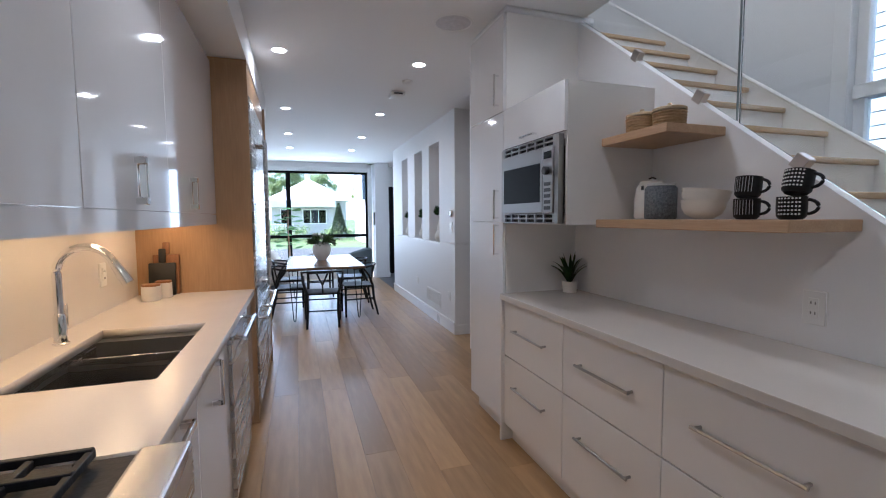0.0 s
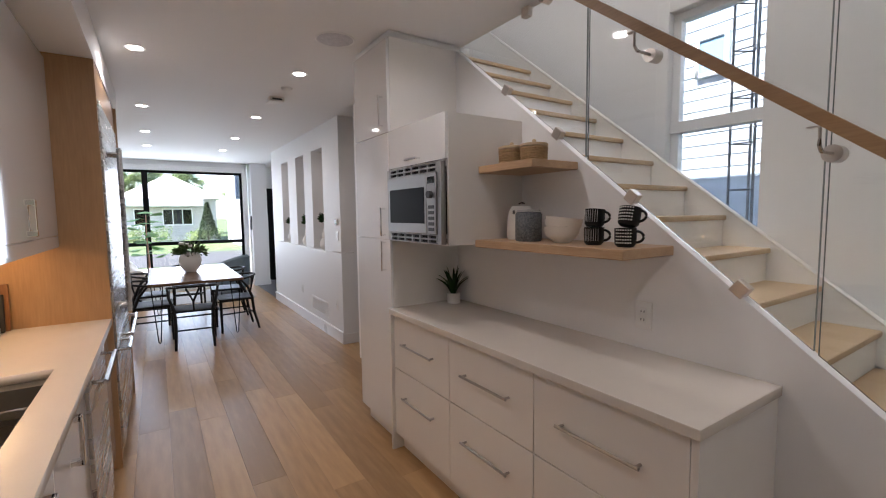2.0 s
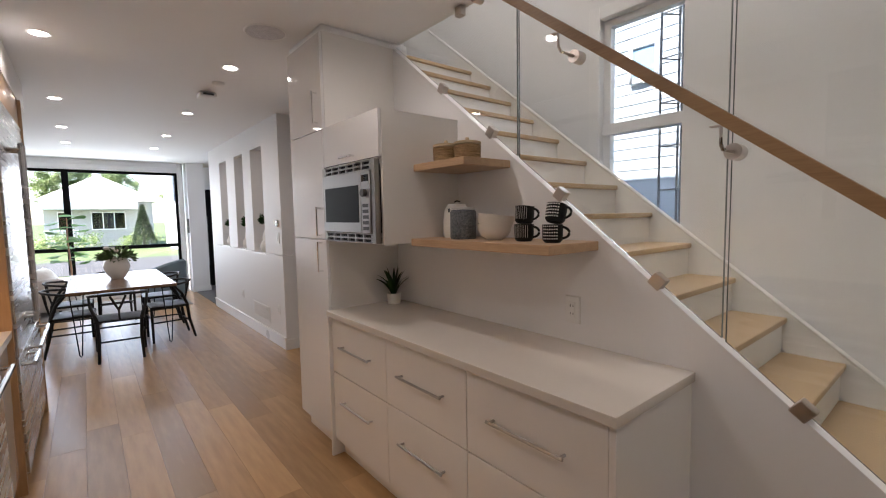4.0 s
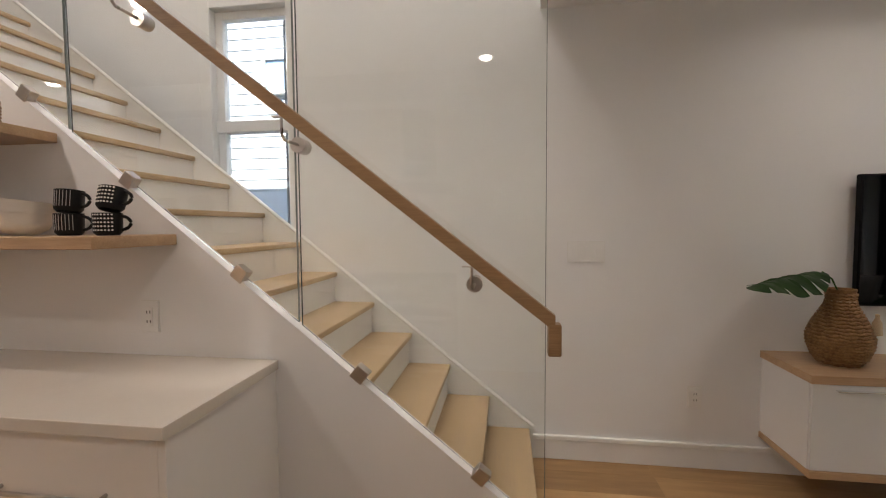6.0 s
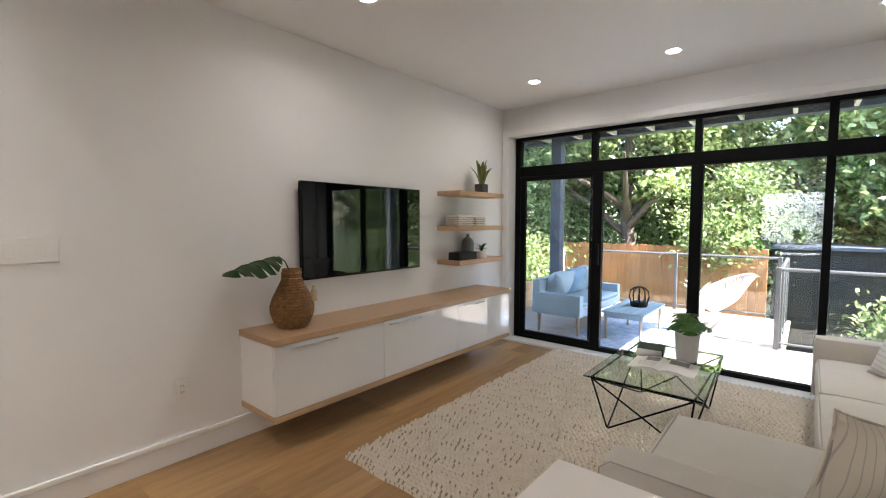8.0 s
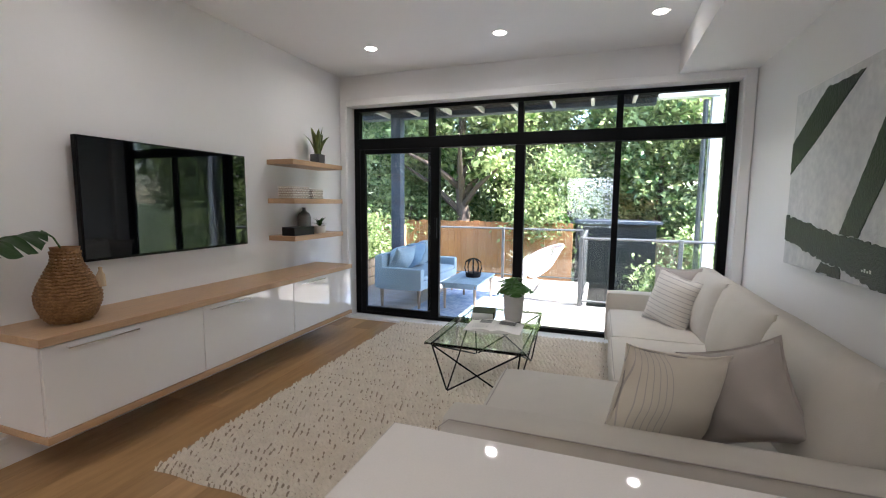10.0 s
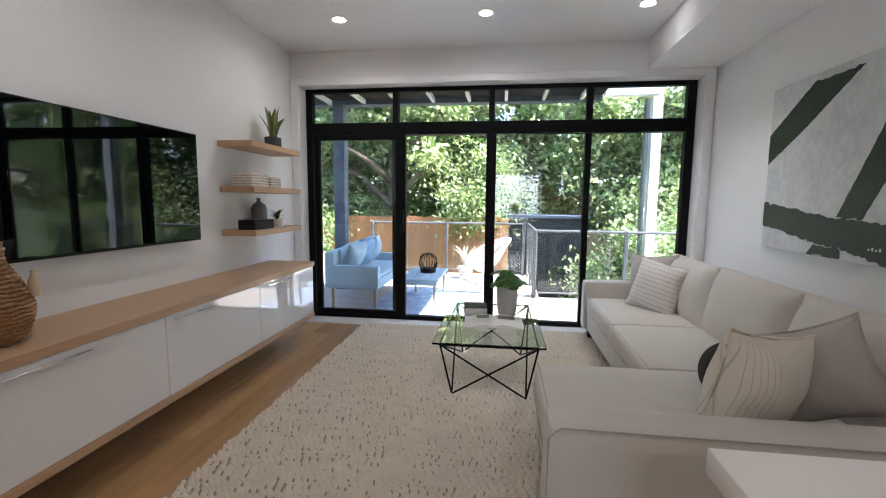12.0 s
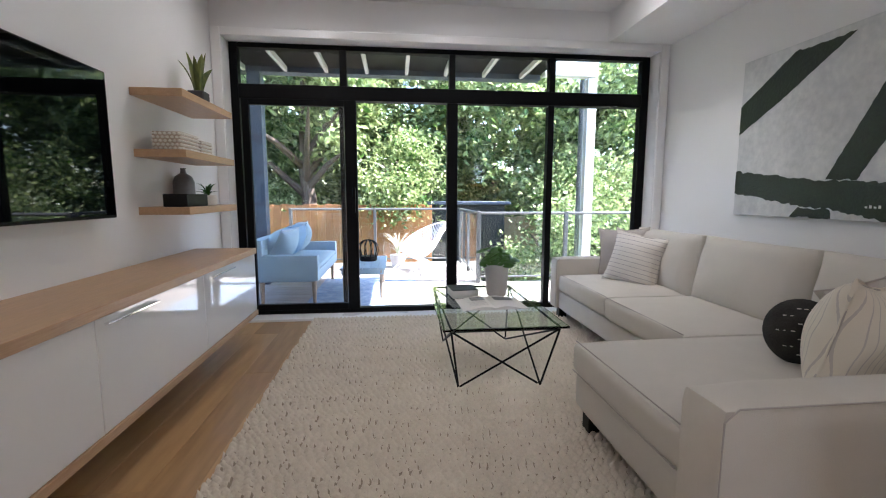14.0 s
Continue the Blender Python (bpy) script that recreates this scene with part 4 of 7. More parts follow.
def striped(name, base, line, freq, axis, width=0.16, upto=9.0):
    """A woven cloth with thin stripes along one axis."""
    m = mat(name, base, 0.92, var=0.05, scale=9, fine=450, bump=0.3)
    nt = m.node_tree
    b = nt.nodes["Principled BSDF"]
    src = b.inputs["Base Color"].links[0].from_socket
    tc, sp = nt.nodes.new("ShaderNodeTexCoord"), nt.nodes.new("ShaderNodeSeparateXYZ")
    nt.links.new(tc.outputs["Object"], sp.inputs[0])
    mu, fr, lt = (nt.nodes.new("ShaderNodeMath") for _ in range(3))
    mu.operation, fr.operation, lt.operation = "MULTIPLY", "FRACT", "LESS_THAN"
    mu.inputs[1].default_value, lt.inputs[1].default_value = freq, width
    nt.links.new(sp.outputs[axis], mu.inputs[0])
    nt.links.new(mu.outputs[0], fr.inputs[0])
    nt.links.new(fr.outputs[0], lt.inputs[0])
    half, both = nt.nodes.new("ShaderNodeMath"), nt.nodes.new("ShaderNodeMath")
    half.operation, both.operation = "LESS_THAN", "MULTIPLY"
    half.inputs[1].default_value = upto
    nt.links.new(sp.outputs[axis], half.inputs[0])
    nt.links.new(half.outputs[0], both.inputs[0])
    nt.links.new(lt.outputs[0], both.inputs[1])
    mx = nt.nodes.new("ShaderNodeMix")
    mx.data_type = "RGBA"
    nt.links.new(both.outputs[0], mx.inputs[0])
    nt.links.new(src, mx.inputs[6])
    mx.inputs[7].default_value = (*line, 1)
    nt.links.new(mx.outputs[2], b.inputs["Base Color"])
    return m


STRIPE = striped("striped_cotton", (0.70, 0.66, 0.61), (0.36, 0.33, 0.33), 30, "Y", 0.10)
STRIPE_WIDE = striped("wide_striped_cotton", (0.74, 0.68, 0.58), (0.55, 0.50, 0.46), 52, "X", 0.13, -0.05)


BLACK_CLOTH = mat("black_woven_cloth", (0.05, 0.048, 0.045), 0.9, dark=(0.012, 0.012, 0.012), scale=22, fine=200, bump=0.4)


def pillow(name, size, m, material, label, thick=0.29, seed=1, seam=True, pinch=0.12):
    ob = new(name, as_mesh(name, pad(size, size, thick, 0.96, 18, pinch, seed, 0.6), material))
    ob.matrix_basis = m
    WORLD[ob.name] = Matrix()
    tagged(ob, label, "pillow", "sofa pillows")
    if seam:
        h = size / 2
        pts = []
        for s in range(4):
            for k in range(8):
                u = -1 + 2 * k / 8
                x, y = ((u, -1), (1, u), (-u, 1), (-1, -u))[s]
                x, y = x * (1 - pinch * (1 - y * y) * abs(x) ** 2), y * (1 - pinch * (1 - x * x) * abs(y) ** 2)
                pts.append((x * h * 0.955, y * h * 0.955, 0))
        pp = new("piping", as_mesh("piping", tube(pts, 0.004, 6, True), PIPING))
        pp.parent = ob
    return ob


def facing(at, right, up, roll=0):
    """A matrix with x along right, y near up, standing at a place."""
    x = Vector(right).normalized()
    z = x.cross(Vector(up)).normalized()
    m = Matrix((x, z.cross(x), z)).transposed().to_4x4()
    return Matrix.Translation(at) @ m @ Matrix.Rotation(radians(roll), 4, "Z")


pillow("throw_pillow", 0.43, facing((0.07, -4.25, 0.625), (-0.70, 0.71, 0), (-0.2, 0, 0.97), 4), LINEN_GREY, "plain pale grey linen pillow on the sofa", 0.20, seed=2)
pillow("throw_pillow", 0.44, facing((0.137, -3.935, 0.61), (-0.62, 0.78, 0), (-0.33, 0.0, 0.94), -9), STRIPE, "cream pillow with thin dark stripes on the sofa", 0.20, seed=3)
pillow("throw_pillow", 0.41, facing((0.43, -2.045, 0.625), (-0.92, -0.38, 0), (-0.10, 0.16, 0.98), -8), STRIPE_WIDE, "cream pillow with grey pinstripes leaning on the arm", 0.25, seed=4)
pillow("throw_pillow", 0.37, facing((0.165, -2.13, 0.645), (-0.86, 0.50, 0), (-0.25, -0.1, 0.96), 24), LINEN_GREY, "grey linen pillow behind the striped one", 0.22, seed=5)
bm = lathe([(0, -0.055), (0.06, -0.052), (0.105, -0.035), (0.132, -0.008), (0.134, 0.0), (0.132, 0.008), (0.105, 0.035), (0.06, 0.052), (0, 0.055)], n=32)
black_pillow = tagged(new("throw_pillow", as_mesh("throw_pillow", bm, BLACK_CLOTH)), "small round black pillow with pale dashes on the chaise", "pillow", "sofa pillows")
black_pillow.matrix_basis = facing((0.37, -2.29, 0.562), (-0.85, 0.5, 0), (-0.25, -0.15, 0.95))
bm = bmesh.new()
for j in range(7):
    for k in range(9):
        x, y = -0.09 + 0.0225 * k, -0.09 + 0.03 * j
        if math.hypot(x, y) < 0.10 and (j + k // 3) % 2:
            z = 0.0525 - 2.1 * (x * x + y * y)
            put_box(bm, x - 0.007, x + 0.007, y - 0.002, y + 0.002, z, z + 0.006)
dashes = tagged(new("dashes", as_mesh("dashes", bm, LINEN)), "pale stitched dashes", kind="stuff")
dashes.parent = black_pillow
for sofa_pip in ([(-0.40, -1.69, 0.583), (1.15, -1.69, 0.583), (1.188, -1.69, 0.55), (1.19, -1.69, 0.12)], 
                 [(0.56, -4.402, 0.557), (0.588, -4.402, 0.53), (0.59, -4.402, 0.12)], [(-0.26, -4.54, 0.64), (-0.26, -1.70, 0.64)],
                 [(1.135, -2.69, 0.418), (1.135, -1.88, 0.418)], [(0.57, -3.53, 0.418), (0.57, -2.72, 0.418)], [(0.56, -4.38, 0.418), (0.56, -3.55, 0.418)],
                 [(1.16, -2.66, 0.29), (1.16, -1.9, 0.29)]):
    part("piping", tube(sofa_pip, 0.0026, 6), PIPING, sf)


def monstera(size, slots=5, curl=0.18):
    """A split leaf: heart-shaped, with deep cuts from its edge, bent along its midrib."""
    bm = bmesh.new()
    n = 44
    rows = []
    for side in (1, -1):
        prev = None
        for i in range(n + 1):
            t = i / n
            w = 0.66 * math.sin(math.pi * min(1, t * 0.97 + 0.03)) ** 0.7 * (1 - 0.35 * t)
            cut = 1.0 if t < 0.12 or t > 0.93 else (0.5 if (t * slots) % 1 > 0.84 else 1.0)
            y = t
            tip = w * cut
            a = Vector((0, y, 0))
            b = Vector((side * tip, y + 0.10 * (tip / 0.5), 0))
            for p in (a, b):
                p.z = -curl * (p.y - 0.3) ** 2 - 0.5 * p.x * p.x + 0.015 * math.sin(p.y * 25)
            pair = (bm.verts.new(a * size), bm.verts.new((a * 0.5 + b * 0.5 + Vector((0, 0, 0.012))) * size), bm.verts.new(b * size))
            if prev:
                bm.faces.new((prev[0], pair[0], pair[1], prev[1]))
                bm.faces.new((prev[1], pair[1], pair[2], prev[2]))
            prev = pair
    bmesh.ops.remove_doubles(bm, verts=bm.verts[:], dist=1e-5)
    return bm


def stalk_leaf(parent, base, tip, size, az, tilt, slots=5, r=0.004, leaf=None):
    base, tip = Vector(base), Vector(tip)
    mid = (base + tip) / 2 + Vector((0, 0, 0.03))
    part("stem", tube([base, mid, tip], r, 6), LEAF, parent)
    m = Matrix.Translation(tip) @ Euler((radians(tilt), 0, radians(az))).to_matrix().to_4x4()
    part("leaf", spun(m, monstera(size, slots)), leaf or LEAF, parent)


# planter on the coffee table
TT = TZ + 0.0125
PLX, PLY = 1.29, -3.69
pl = thing("potted_plant", (PLX, PLY, TT), "monstera leaves in a pale concrete pot on the glass table", "plant")
part("pot", lathe([(0, 0), (0.056, 0), (0.066, 0.008), (0.072, 0.05), (0.081, 0.20), (0.083, 0.24), (0.075, 0.24), (0.072, 0.21), (0, 0.205)], (PLX, PLY, TT)), CONCRETE, pl)
for dx, dy, dz, sz, az, ti in ((0.02, 0.0, 0.33, 0.20, 82, -22), (-0.01, 0.02, 0.34, 0.19, -70, -36), (0.02, 0.02, 0.345, 0.20, 28, -34), (-0.02, -0.03, 0.34, 0.19, -140, -10)):
    stalk_leaf(pl, (PLX, PLY, TT + 0.205), (PLX + dx, PLY + dy, TT + dz), sz, az, ti, 6)


def book(name, m, sx, sy, sz, cover, label, parent=None):
    t = thing(name, (0, 0, 0), label, "book")
    part("cover", boxes([(-sx / 2, sx / 2, -sy / 2, sy / 2, 0, 0.003), (-sx / 2, sx / 2, -sy / 2, sy / 2, sz - 0.003, sz), (-sx / 2, -sx / 2 + 0.003, -sy / 2, sy / 2, 0.003, sz - 0.003)]), cover, t)
    part("pages", box(-sx / 2 + 0.0035, sx / 2 - 0.004, -sy / 2 + 0.004, sy / 2 - 0.004, 0.0032, sz - 0.0032), PAPER, t)
    t.matrix_basis = m
    return t


PAPER = mat("paper", (0.74, 0.72, 0.68), 0.8, var=0.03, scale=40, fine=300, bump=0.05)
PRINT = mat("printed_photo", (0.32, 0.31, 0.30), 0.5, dark=(0.05, 0.05, 0.05), scale=30, fine=80, bump=0.0)
book("book", pose(1.53, -3.70, TT, 0, 0, 6), 0.175, 0.19, 0.06, BLACK_WOOD, "thick black-covered book lying on the glass table")
ob_ = thing("open_book", (1.385, -3.45, TT), "open picture book lying on the glass table", "book")
for s in (1, -1):
    bm = bmesh.new()
    pv = None
    for i in range(9):
        u = i / 8
        x, z = s * 0.205 * u, 0.004 + 0.022 * math.sin(math.pi * min(1, u * 1.15 + 0.08)) * (1 - 0.6 * u)
        c = (bm.verts.new((x, -0.145, z)), bm.verts.new((x, 0.145, z)), bm.verts.new((x, 0.145, 0)), bm.verts.new((x, -0.145, 0)))
        if pv:
            for a, b in ((0, 1), (1, 2), (2, 3), (3, 0)):
                bm.faces.new((pv[a], pv[b], c[b], c[a]))
        else:
            bm.faces.new(c)
        pv = c
    bm.faces.new(pv[::-1])
    part("page_block", spun(pose(1.385, -3.45, TT, 0, 0, 2), bm), PAPER, ob_)
part("photo", spun(pose(1.385, -3.45, TT, 0, -2, 2), box(-0.15, -0.03, -0.10, -0.01, 0.0245, 0.0253)), PRINT, ob_)
part("photo", spun(pose(1.385, -3.45, TT, 0, 2, 2), box(0.03, 0.12, -0.11, -0.02, 0.0245, 0.0253)), PRINT, ob_)
for k in range(5):
    part("text_line", spun(pose(1.385, -3.45, TT, 0, 2, 2), box(0.035, 0.15, 0.01 + 0.022 * k, 0.016 + 0.022 * k, 0.0245, 0.0250)), CONCRETE, ob_)

# woven vase on the console
VX, VY, VZ = 3.25, -1.755, 0.7125
vs_ = thing("woven_vase", (VX, VY, VZ), "round-bellied woven seagrass vase with one split leaf", "vase")
prof = [(0, 0), (0.09, 0.0), (0.125, 0.04), (0.150, 0.10), (0.152, 0.14), (0.132, 0.20), (0.095, 0.26), (0.068, 0.31), (0.062, 0.345), (0.072, 0.385), (0.064, 0.385), (0.055, 0.34), (0, 0.30)]
prof = [(r * 0.87, h) for r, h in prof]
part("body", lathe(prof, (VX, VY, VZ), 40), WICKER, vs_)
for i in range(22):
    h = 0.010 + 0.0165 * i
    for (r0, h0), (r1, h1) in zip(prof[1:10], prof[2:10]):
        if h0 <= h <= h1 and h1 > h0:
            r = r0 + (r1 - r0) * (h - h0) / (h1 - h0)
            part("weave_ring", tube([(VX + (r + 0.003 * (k % 2)) * math.cos(k * math.pi / 22), VY + (r + 0.003 * (k % 2)) * math.sin(k * math.pi / 22), VZ + h + 0.003 * math.sin(k * 1.7 + i)) for k in range(44)],
                                    0.0082, 6, True), WICKER, vs_)
            break
ROPE = mat("pale_rope", (0.52, 0.40, 0.26), 0.85, var=0.1, fine=200, bump=0.4)
part("rope", tube([(VX + 0.062 * math.cos(k * math.pi / 12), VY + 0.062 * math.sin(k * math.pi / 12), VZ + 0.325) for k in range(24)], 0.004, 6, True), ROPE, vs_)
part("tassel", lathe([(0, 0), (0.022, 0.0), (0.019, 0.06), (0.008, 0.085), (0.010, 0.10), (0, 0.105)], (VX - 0.088, VY - 0.104, VZ + 0.17), 12), ROPE, vs_)
stalk_leaf(vs_, (VX, VY, VZ + 0.34), (VX - 0.03, VY + 0.11, VZ + 0.475), 0.36, 6, -10, 6, leaf=LEAF_DARK)

# shelves on the media wall
S1, S2, S3 = 1.7005, 1.3625, 1.0335       # tops of the media wall shelves
SPX, SPY = 3.30, -3.99
sp = thing("snake_plant", (SPX, SPY, S1), "snake plant in a dark pot on the top shelf", "plant")
part("pot", boxes([(SPX - 0.052, SPX + 0.052, SPY - 0.052, SPY + 0.052, S1, S1 + 0.095)], 0.006), DARK_GREY, sp)
VARI = mat("variegated_leaf", (0.24, 0.26, 0.06), 0.45, dark=(0.03, 0.07, 0.02), scale=8, fine=40, bump=0.1, stretch=(1, 1, 0.3))


def blade(parent, base, tip, w, material, bend=0.02):
    b, t = Vector(base), Vector(tip)
    d = t - b
    s = Vector((-d.y, d.x, 0))
    s = s.normalized() if s.length > 1e-3 else Vector((0.6, 0.8, 0))
    s = (s + Vector((0.4, 0.5, 0))).normalized()
    bm = bmesh.new()
    pv = None
    for i in range(8):
        u = i / 7
        c = b + d * u + Vector((d.x, d.y, 0)) * (u * u - u) * 0.6 + Vector((0, 0, bend * math.sin(math.pi * u)))
        h = w * (0.55 + 0.9 * u - 1.45 * u ** 3)
        q = (bm.verts.new(c - s * h), bm.verts.new(c + s.cross(d.normalized()) * h * 0.35), bm.verts.new(c + s * h))
        if pv:
            bm.faces.new((pv[0], q[0], q[1], pv[1]))
            bm.faces.new((pv[1], q[1], q[2], pv[2]))
        pv = q
    part("leaf", bm, material, parent)


for i in range(9):
    a = i * 2.4
    rr = 0.06 + 0.07 * ((i * 5) % 4) / 3
    blade(sp, (SPX + 0.018 * math.cos(a), SPY + 0.018 * math.sin(a), S1 + 0.09), (SPX + rr * math.cos(a), SPY + rr * math.sin(a), S1 + 0.42 - rr * 1.1), 0.028, VARI)


def knobbly_basket(x0, x1, y0, y1, h, label):
    """A square-sided basket with rows of raised knots."""
    t = thing("woven_basket", ((x0 + x1) / 2, (y0 + y1) / 2, S2), label, "basket", "woven shelf baskets")
    w = 0.008
    part("body", boxes([(x0, x1, y0, y0 + w, S2, S2 + h), (x0, x1, y1 - w, y1, S2, S2 + h), (x0, x0 + w, y0 + w, y1 - w, S2, S2 + h),
                        (x1 - w, x1, y0 + w, y1 - w, S2, S2 + h), (x0 + w, x1 - w, y0 + w, y1 - w, S2, S2 + 0.008)], 0.002), BASKET_GAP, t)
    bm = bmesh.new()
    rows = max(3, round(h / 0.021))
    for j in range(rows):
        z = S2 + h * (j + 0.5) / rows
        sides = [(x0, y0, x1, y0), (x1, y0, x1, y1), (x1, y1, x0, y1), (x0, y1, x0, y0)]
        for ax, ay, bx, by in sides:
            n = max(3, round(math.hypot(bx - ax, by - ay) / 0.024))
            for k in range(n):
                u = (k + (0.25 if j % 2 else 0.75)) / n
                m = Matrix.Translation((ax + (bx - ax) * u, ay + (by - ay) * u, z)) @ Matrix.Diagonal((1.05, 1.05, 0.8, 1))
                bmesh.ops.create_icosphere(bm, subdivisions=1, radius=0.0105, matrix=m)
    part("knots", bm, CERAMIC, t)


BASKET_GAP = mat("basket_weave_shade", (0.50, 0.43, 0.35), 0.9, var=0.15, scale=30, fine=200, bump=0.2)
knobbly_basket(3.215, 3.37, -3.73, -3.50, 0.105, "white knotted rectangular basket on the middle shelf")
knobbly_basket(3.22, 3.33, -3.95, -3.79, 0.088, "small white knotted basket on the middle shelf")
solid("storage_box", box(3.19, 3.325, -3.76, -3.475, S3, S3 + 0.076, 0.003), BLACK_WOOD, "flat black box lying on the lower shelf", "box")
GREY_GLAZE = mat("grey_glaze", (0.16, 0.16, 0.16), 0.4, var=0.1, scale=12, bump=0.1)
solid("ceramic_bottle", lathe([(0, 0), (0.058, 0), (0.064, 0.02), (0.064, 0.155), (0.05, 0.19), (0.018, 0.213), (0.014, 0.235), (0.019, 0.245), (0.012, 0.245), (0, 0.22)], (3.375, -3.86, S3), 28), GREY_GLAZE,
      "grey ceramic bottle standing behind the black box", "bottle")
SUX, SUY = 3.27, -3.96
su = thing("succulent", (SUX, SUY, S3), "small green succulent in a white bowl", "plant")
part("bowl", lathe([(0, 0), (0.05, 0), (0.058, 0.015), (0.060, 0.068), (0.053, 0.068), (0.05, 0.05), (0, 0.05)], (SUX, SUY, S3), 28), CERAMIC, su)
for i in range(16):
    a, rr = i * 2.4, 0.04 + 0.035 * (i % 3) / 2
    blade(su, (SUX, SUY, S3 + 0.05), (SUX + rr * 1.3 * math.cos(a), SUY + rr * 1.3 * math.sin(a), S3 + 0.09 + 0.02 * (i % 4)), 0.011, LEAF)

# painting strokes
CXF = PX + 0.0352


def stroke(pts, seed):
    """A broad oil stroke with ragged edges, laid on the canvas: (y, z) corners."""
    rnd = random.Random(seed)
    out = []
    for (a, b), (c, d) in zip(pts, pts[1:] + pts[:1]):
        n = max(2, int(math.hypot(c - a, d - b) / 0.02))
        for i in range(n):
            u = i / n
            j = 0.0 if i == 0 else rnd.uniform(-0.007, 0.007)
            out.append((min(-2.304, max(-3.697, a + (c - a) * u + j)), min(2.017, max(0.973, b + (d - b) * u + j))))
    bm = bmesh.new()
    va = [bm.verts.new((CXF, y, z)) for y, z in out]
    vb = [bm.verts.new((CXF + 0.0035, y, z)) for y, z in out]
    bm.faces.new(vb)
    for i in range(len(out)):
        j = (i + 1) % len(out)
        bm.faces.new((va[i], va[j], vb[j], vb[i]))
    part("brush_stroke", bm, GREEN_OIL, pt, "dark green oil stroke")


stroke([(-3.70, 1.72), (-3.30, 1.975), (-2.94, 1.975), (-3.385, 1.70), (-3.70, 1.53)], 1)
stroke([(-3.70, 1.275), (-3.067, 1.194), (-2.30, 1.14), (-2.30, 0.97), (-2.69, 0.973), (-2.98, 1.03), (-3.15, 1.04), (-3.70, 1.123)], 2)
stroke([(-3.03, 1.197), (-2.62, 1.95), (-2.40, 1.95), (-2.86, 1.187)], 3)
stroke([(-3.186, 1.036), (-2.99, 1.026), (-2.98, 0.976), (-3.24, 0.976)], 4)
SIGN_WHITE = mat("white_oil", (0.75, 0.75, 0.72), 0.5)
for k in range(4):
    part("signature", box(CXF + 0.0036, CXF + 0.0046, -2.80 + 0.022 * k, -2.788 + 0.022 * k, 1.04, 1.05 + 0.006 * (k % 2)), SIGN_WHITE, pt, "small white signature mark")

# ---- fittings on walls and ceilings ----


def wall_plate(x, y, z, w, h, nx, label, cat, holes="rocker"):
    """A plate on a wall that faces towards -x (nx = -1)."""
    t = thing("light_switch" if holes == "rocker" else "power_outlet", (x, y, z), label, cat)
    part("plate", box(x + nx * 0.008, x + nx * 0.0005, y - w / 2, y + w / 2, z - h / 2, z + h / 2, 0.0015), WHITE_PLASTIC, t)
    # slightly larger off-white rim stands in for the plate's thin shadow line
    part("shade_rim", box(x + nx * 0.003, x + nx * 0.0004, y - w / 2 - 0.002, y + w / 2 + 0.002, z - h / 2 - 0.002, z + h / 2 + 0.002), PAPER, t)
    n = max(1, round(w / 0.07))
    for k in range(n):
        cy = y - w / 2 + w * (k + 0.5) / n
        part("rocker" if holes == "rocker" else "socket", box(x + nx * 0.012, x + nx * 0.0081, cy - 0.016, cy + 0.016, z - h * 0.29, z + h * 0.29, 0.001), WHITE_PLASTIC, t)
        if holes != "rocker":
            part("slots", boxes([(x + nx * 0.0128, x + nx * 0.012, cy + dy - 0.0016, cy + dy + 0.0016, z + dz - 0.005, z + dz + 0.005) for dy in (-0.007, 0.007) for dz in (-0.018, 0.018)]), DARK_GREY, t)


wall_plate(EAST, -0.525, 1.272, 0.21, 0.12, -1, "white three-gang light switch beside the stairs", "switch")
wall_plate(EAST, -1.147, 0.425, 0.072, 0.118, -1, "white power outlet low on the media wall", "outlet", "socket")
wall_plate(STAIR_X, 1.295, 1.095, 0.075, 0.12, -1, "white power outlet over the worktop", "outlet", "socket")
wall_plate(HALL_X, 5.30, 1.30, 0.10, 0.12, -1, "white light switch on the hall wall", "switch")
wall_plate(HALL_X, 6.90, 0.44, 0.07, 0.11, -1, "white power outlet on the hall wall", "outlet", "socket")
wall_plate(HALL_X, 5.37, 0.44, 0.07, 0.11, -1, "white power outlet on the hall wall", "outlet", "socket")
th = thing("thermostat", (HALL_X, 5.28, 1.47), "small round grey thermostat on the hall wall", "thermostat")
part("ring", spun(pose(HALL_X - 0.001, 5.28, 1.47, 0, -90, 0), lathe([(0, 0), (0.042, 0), (0.042, 0.018), (0.036, 0.022)])), NICKEL, th)
part("face", spun(pose(HALL_X - 0.022, 5.28, 1.47, 0, -90, 0), lathe([(0.036, 0), (0, 0.002)])), SCREEN, th)
vt = thing("wall_vent", (HALL_X, 6.05, 0.22), "white return air grille low in the hall wall", "vent")
part("frame", boxes([(HALL_X - 0.01, HALL_X - 0.0005, 5.72, 5.75, 0.215, 0.42), (HALL_X - 0.01, HALL_X - 0.0005, 6.355, 6.385, 0.215, 0.42),
                     (HALL_X - 0.0098, HALL_X - 0.0005, 5.75, 6.355, 0.215, 0.24), (HALL_X - 0.0098, HALL_X - 0.0005, 5.75, 6.355, 0.395, 0.42)], 0.001), WHITE_PLASTIC, vt)
for k in range(14):
    y = 5.765 + 0.0445 * k
    part("slat", box(HALL_X - 0.009, HALL_X - 0.003, y, y + 0.022, 0.24, 0.395), WHITE_PLASTIC, vt)
part("backing", box(HALL_X - 0.0025, HALL_X - 0.0006, 5.75, 6.355, 0.24, 0.395), CONCRETE, vt)
sk_ = thing("ceiling_speaker", (1.505, 3.05, CEILING), "round white speaker grille flush in the ceiling", "speaker")
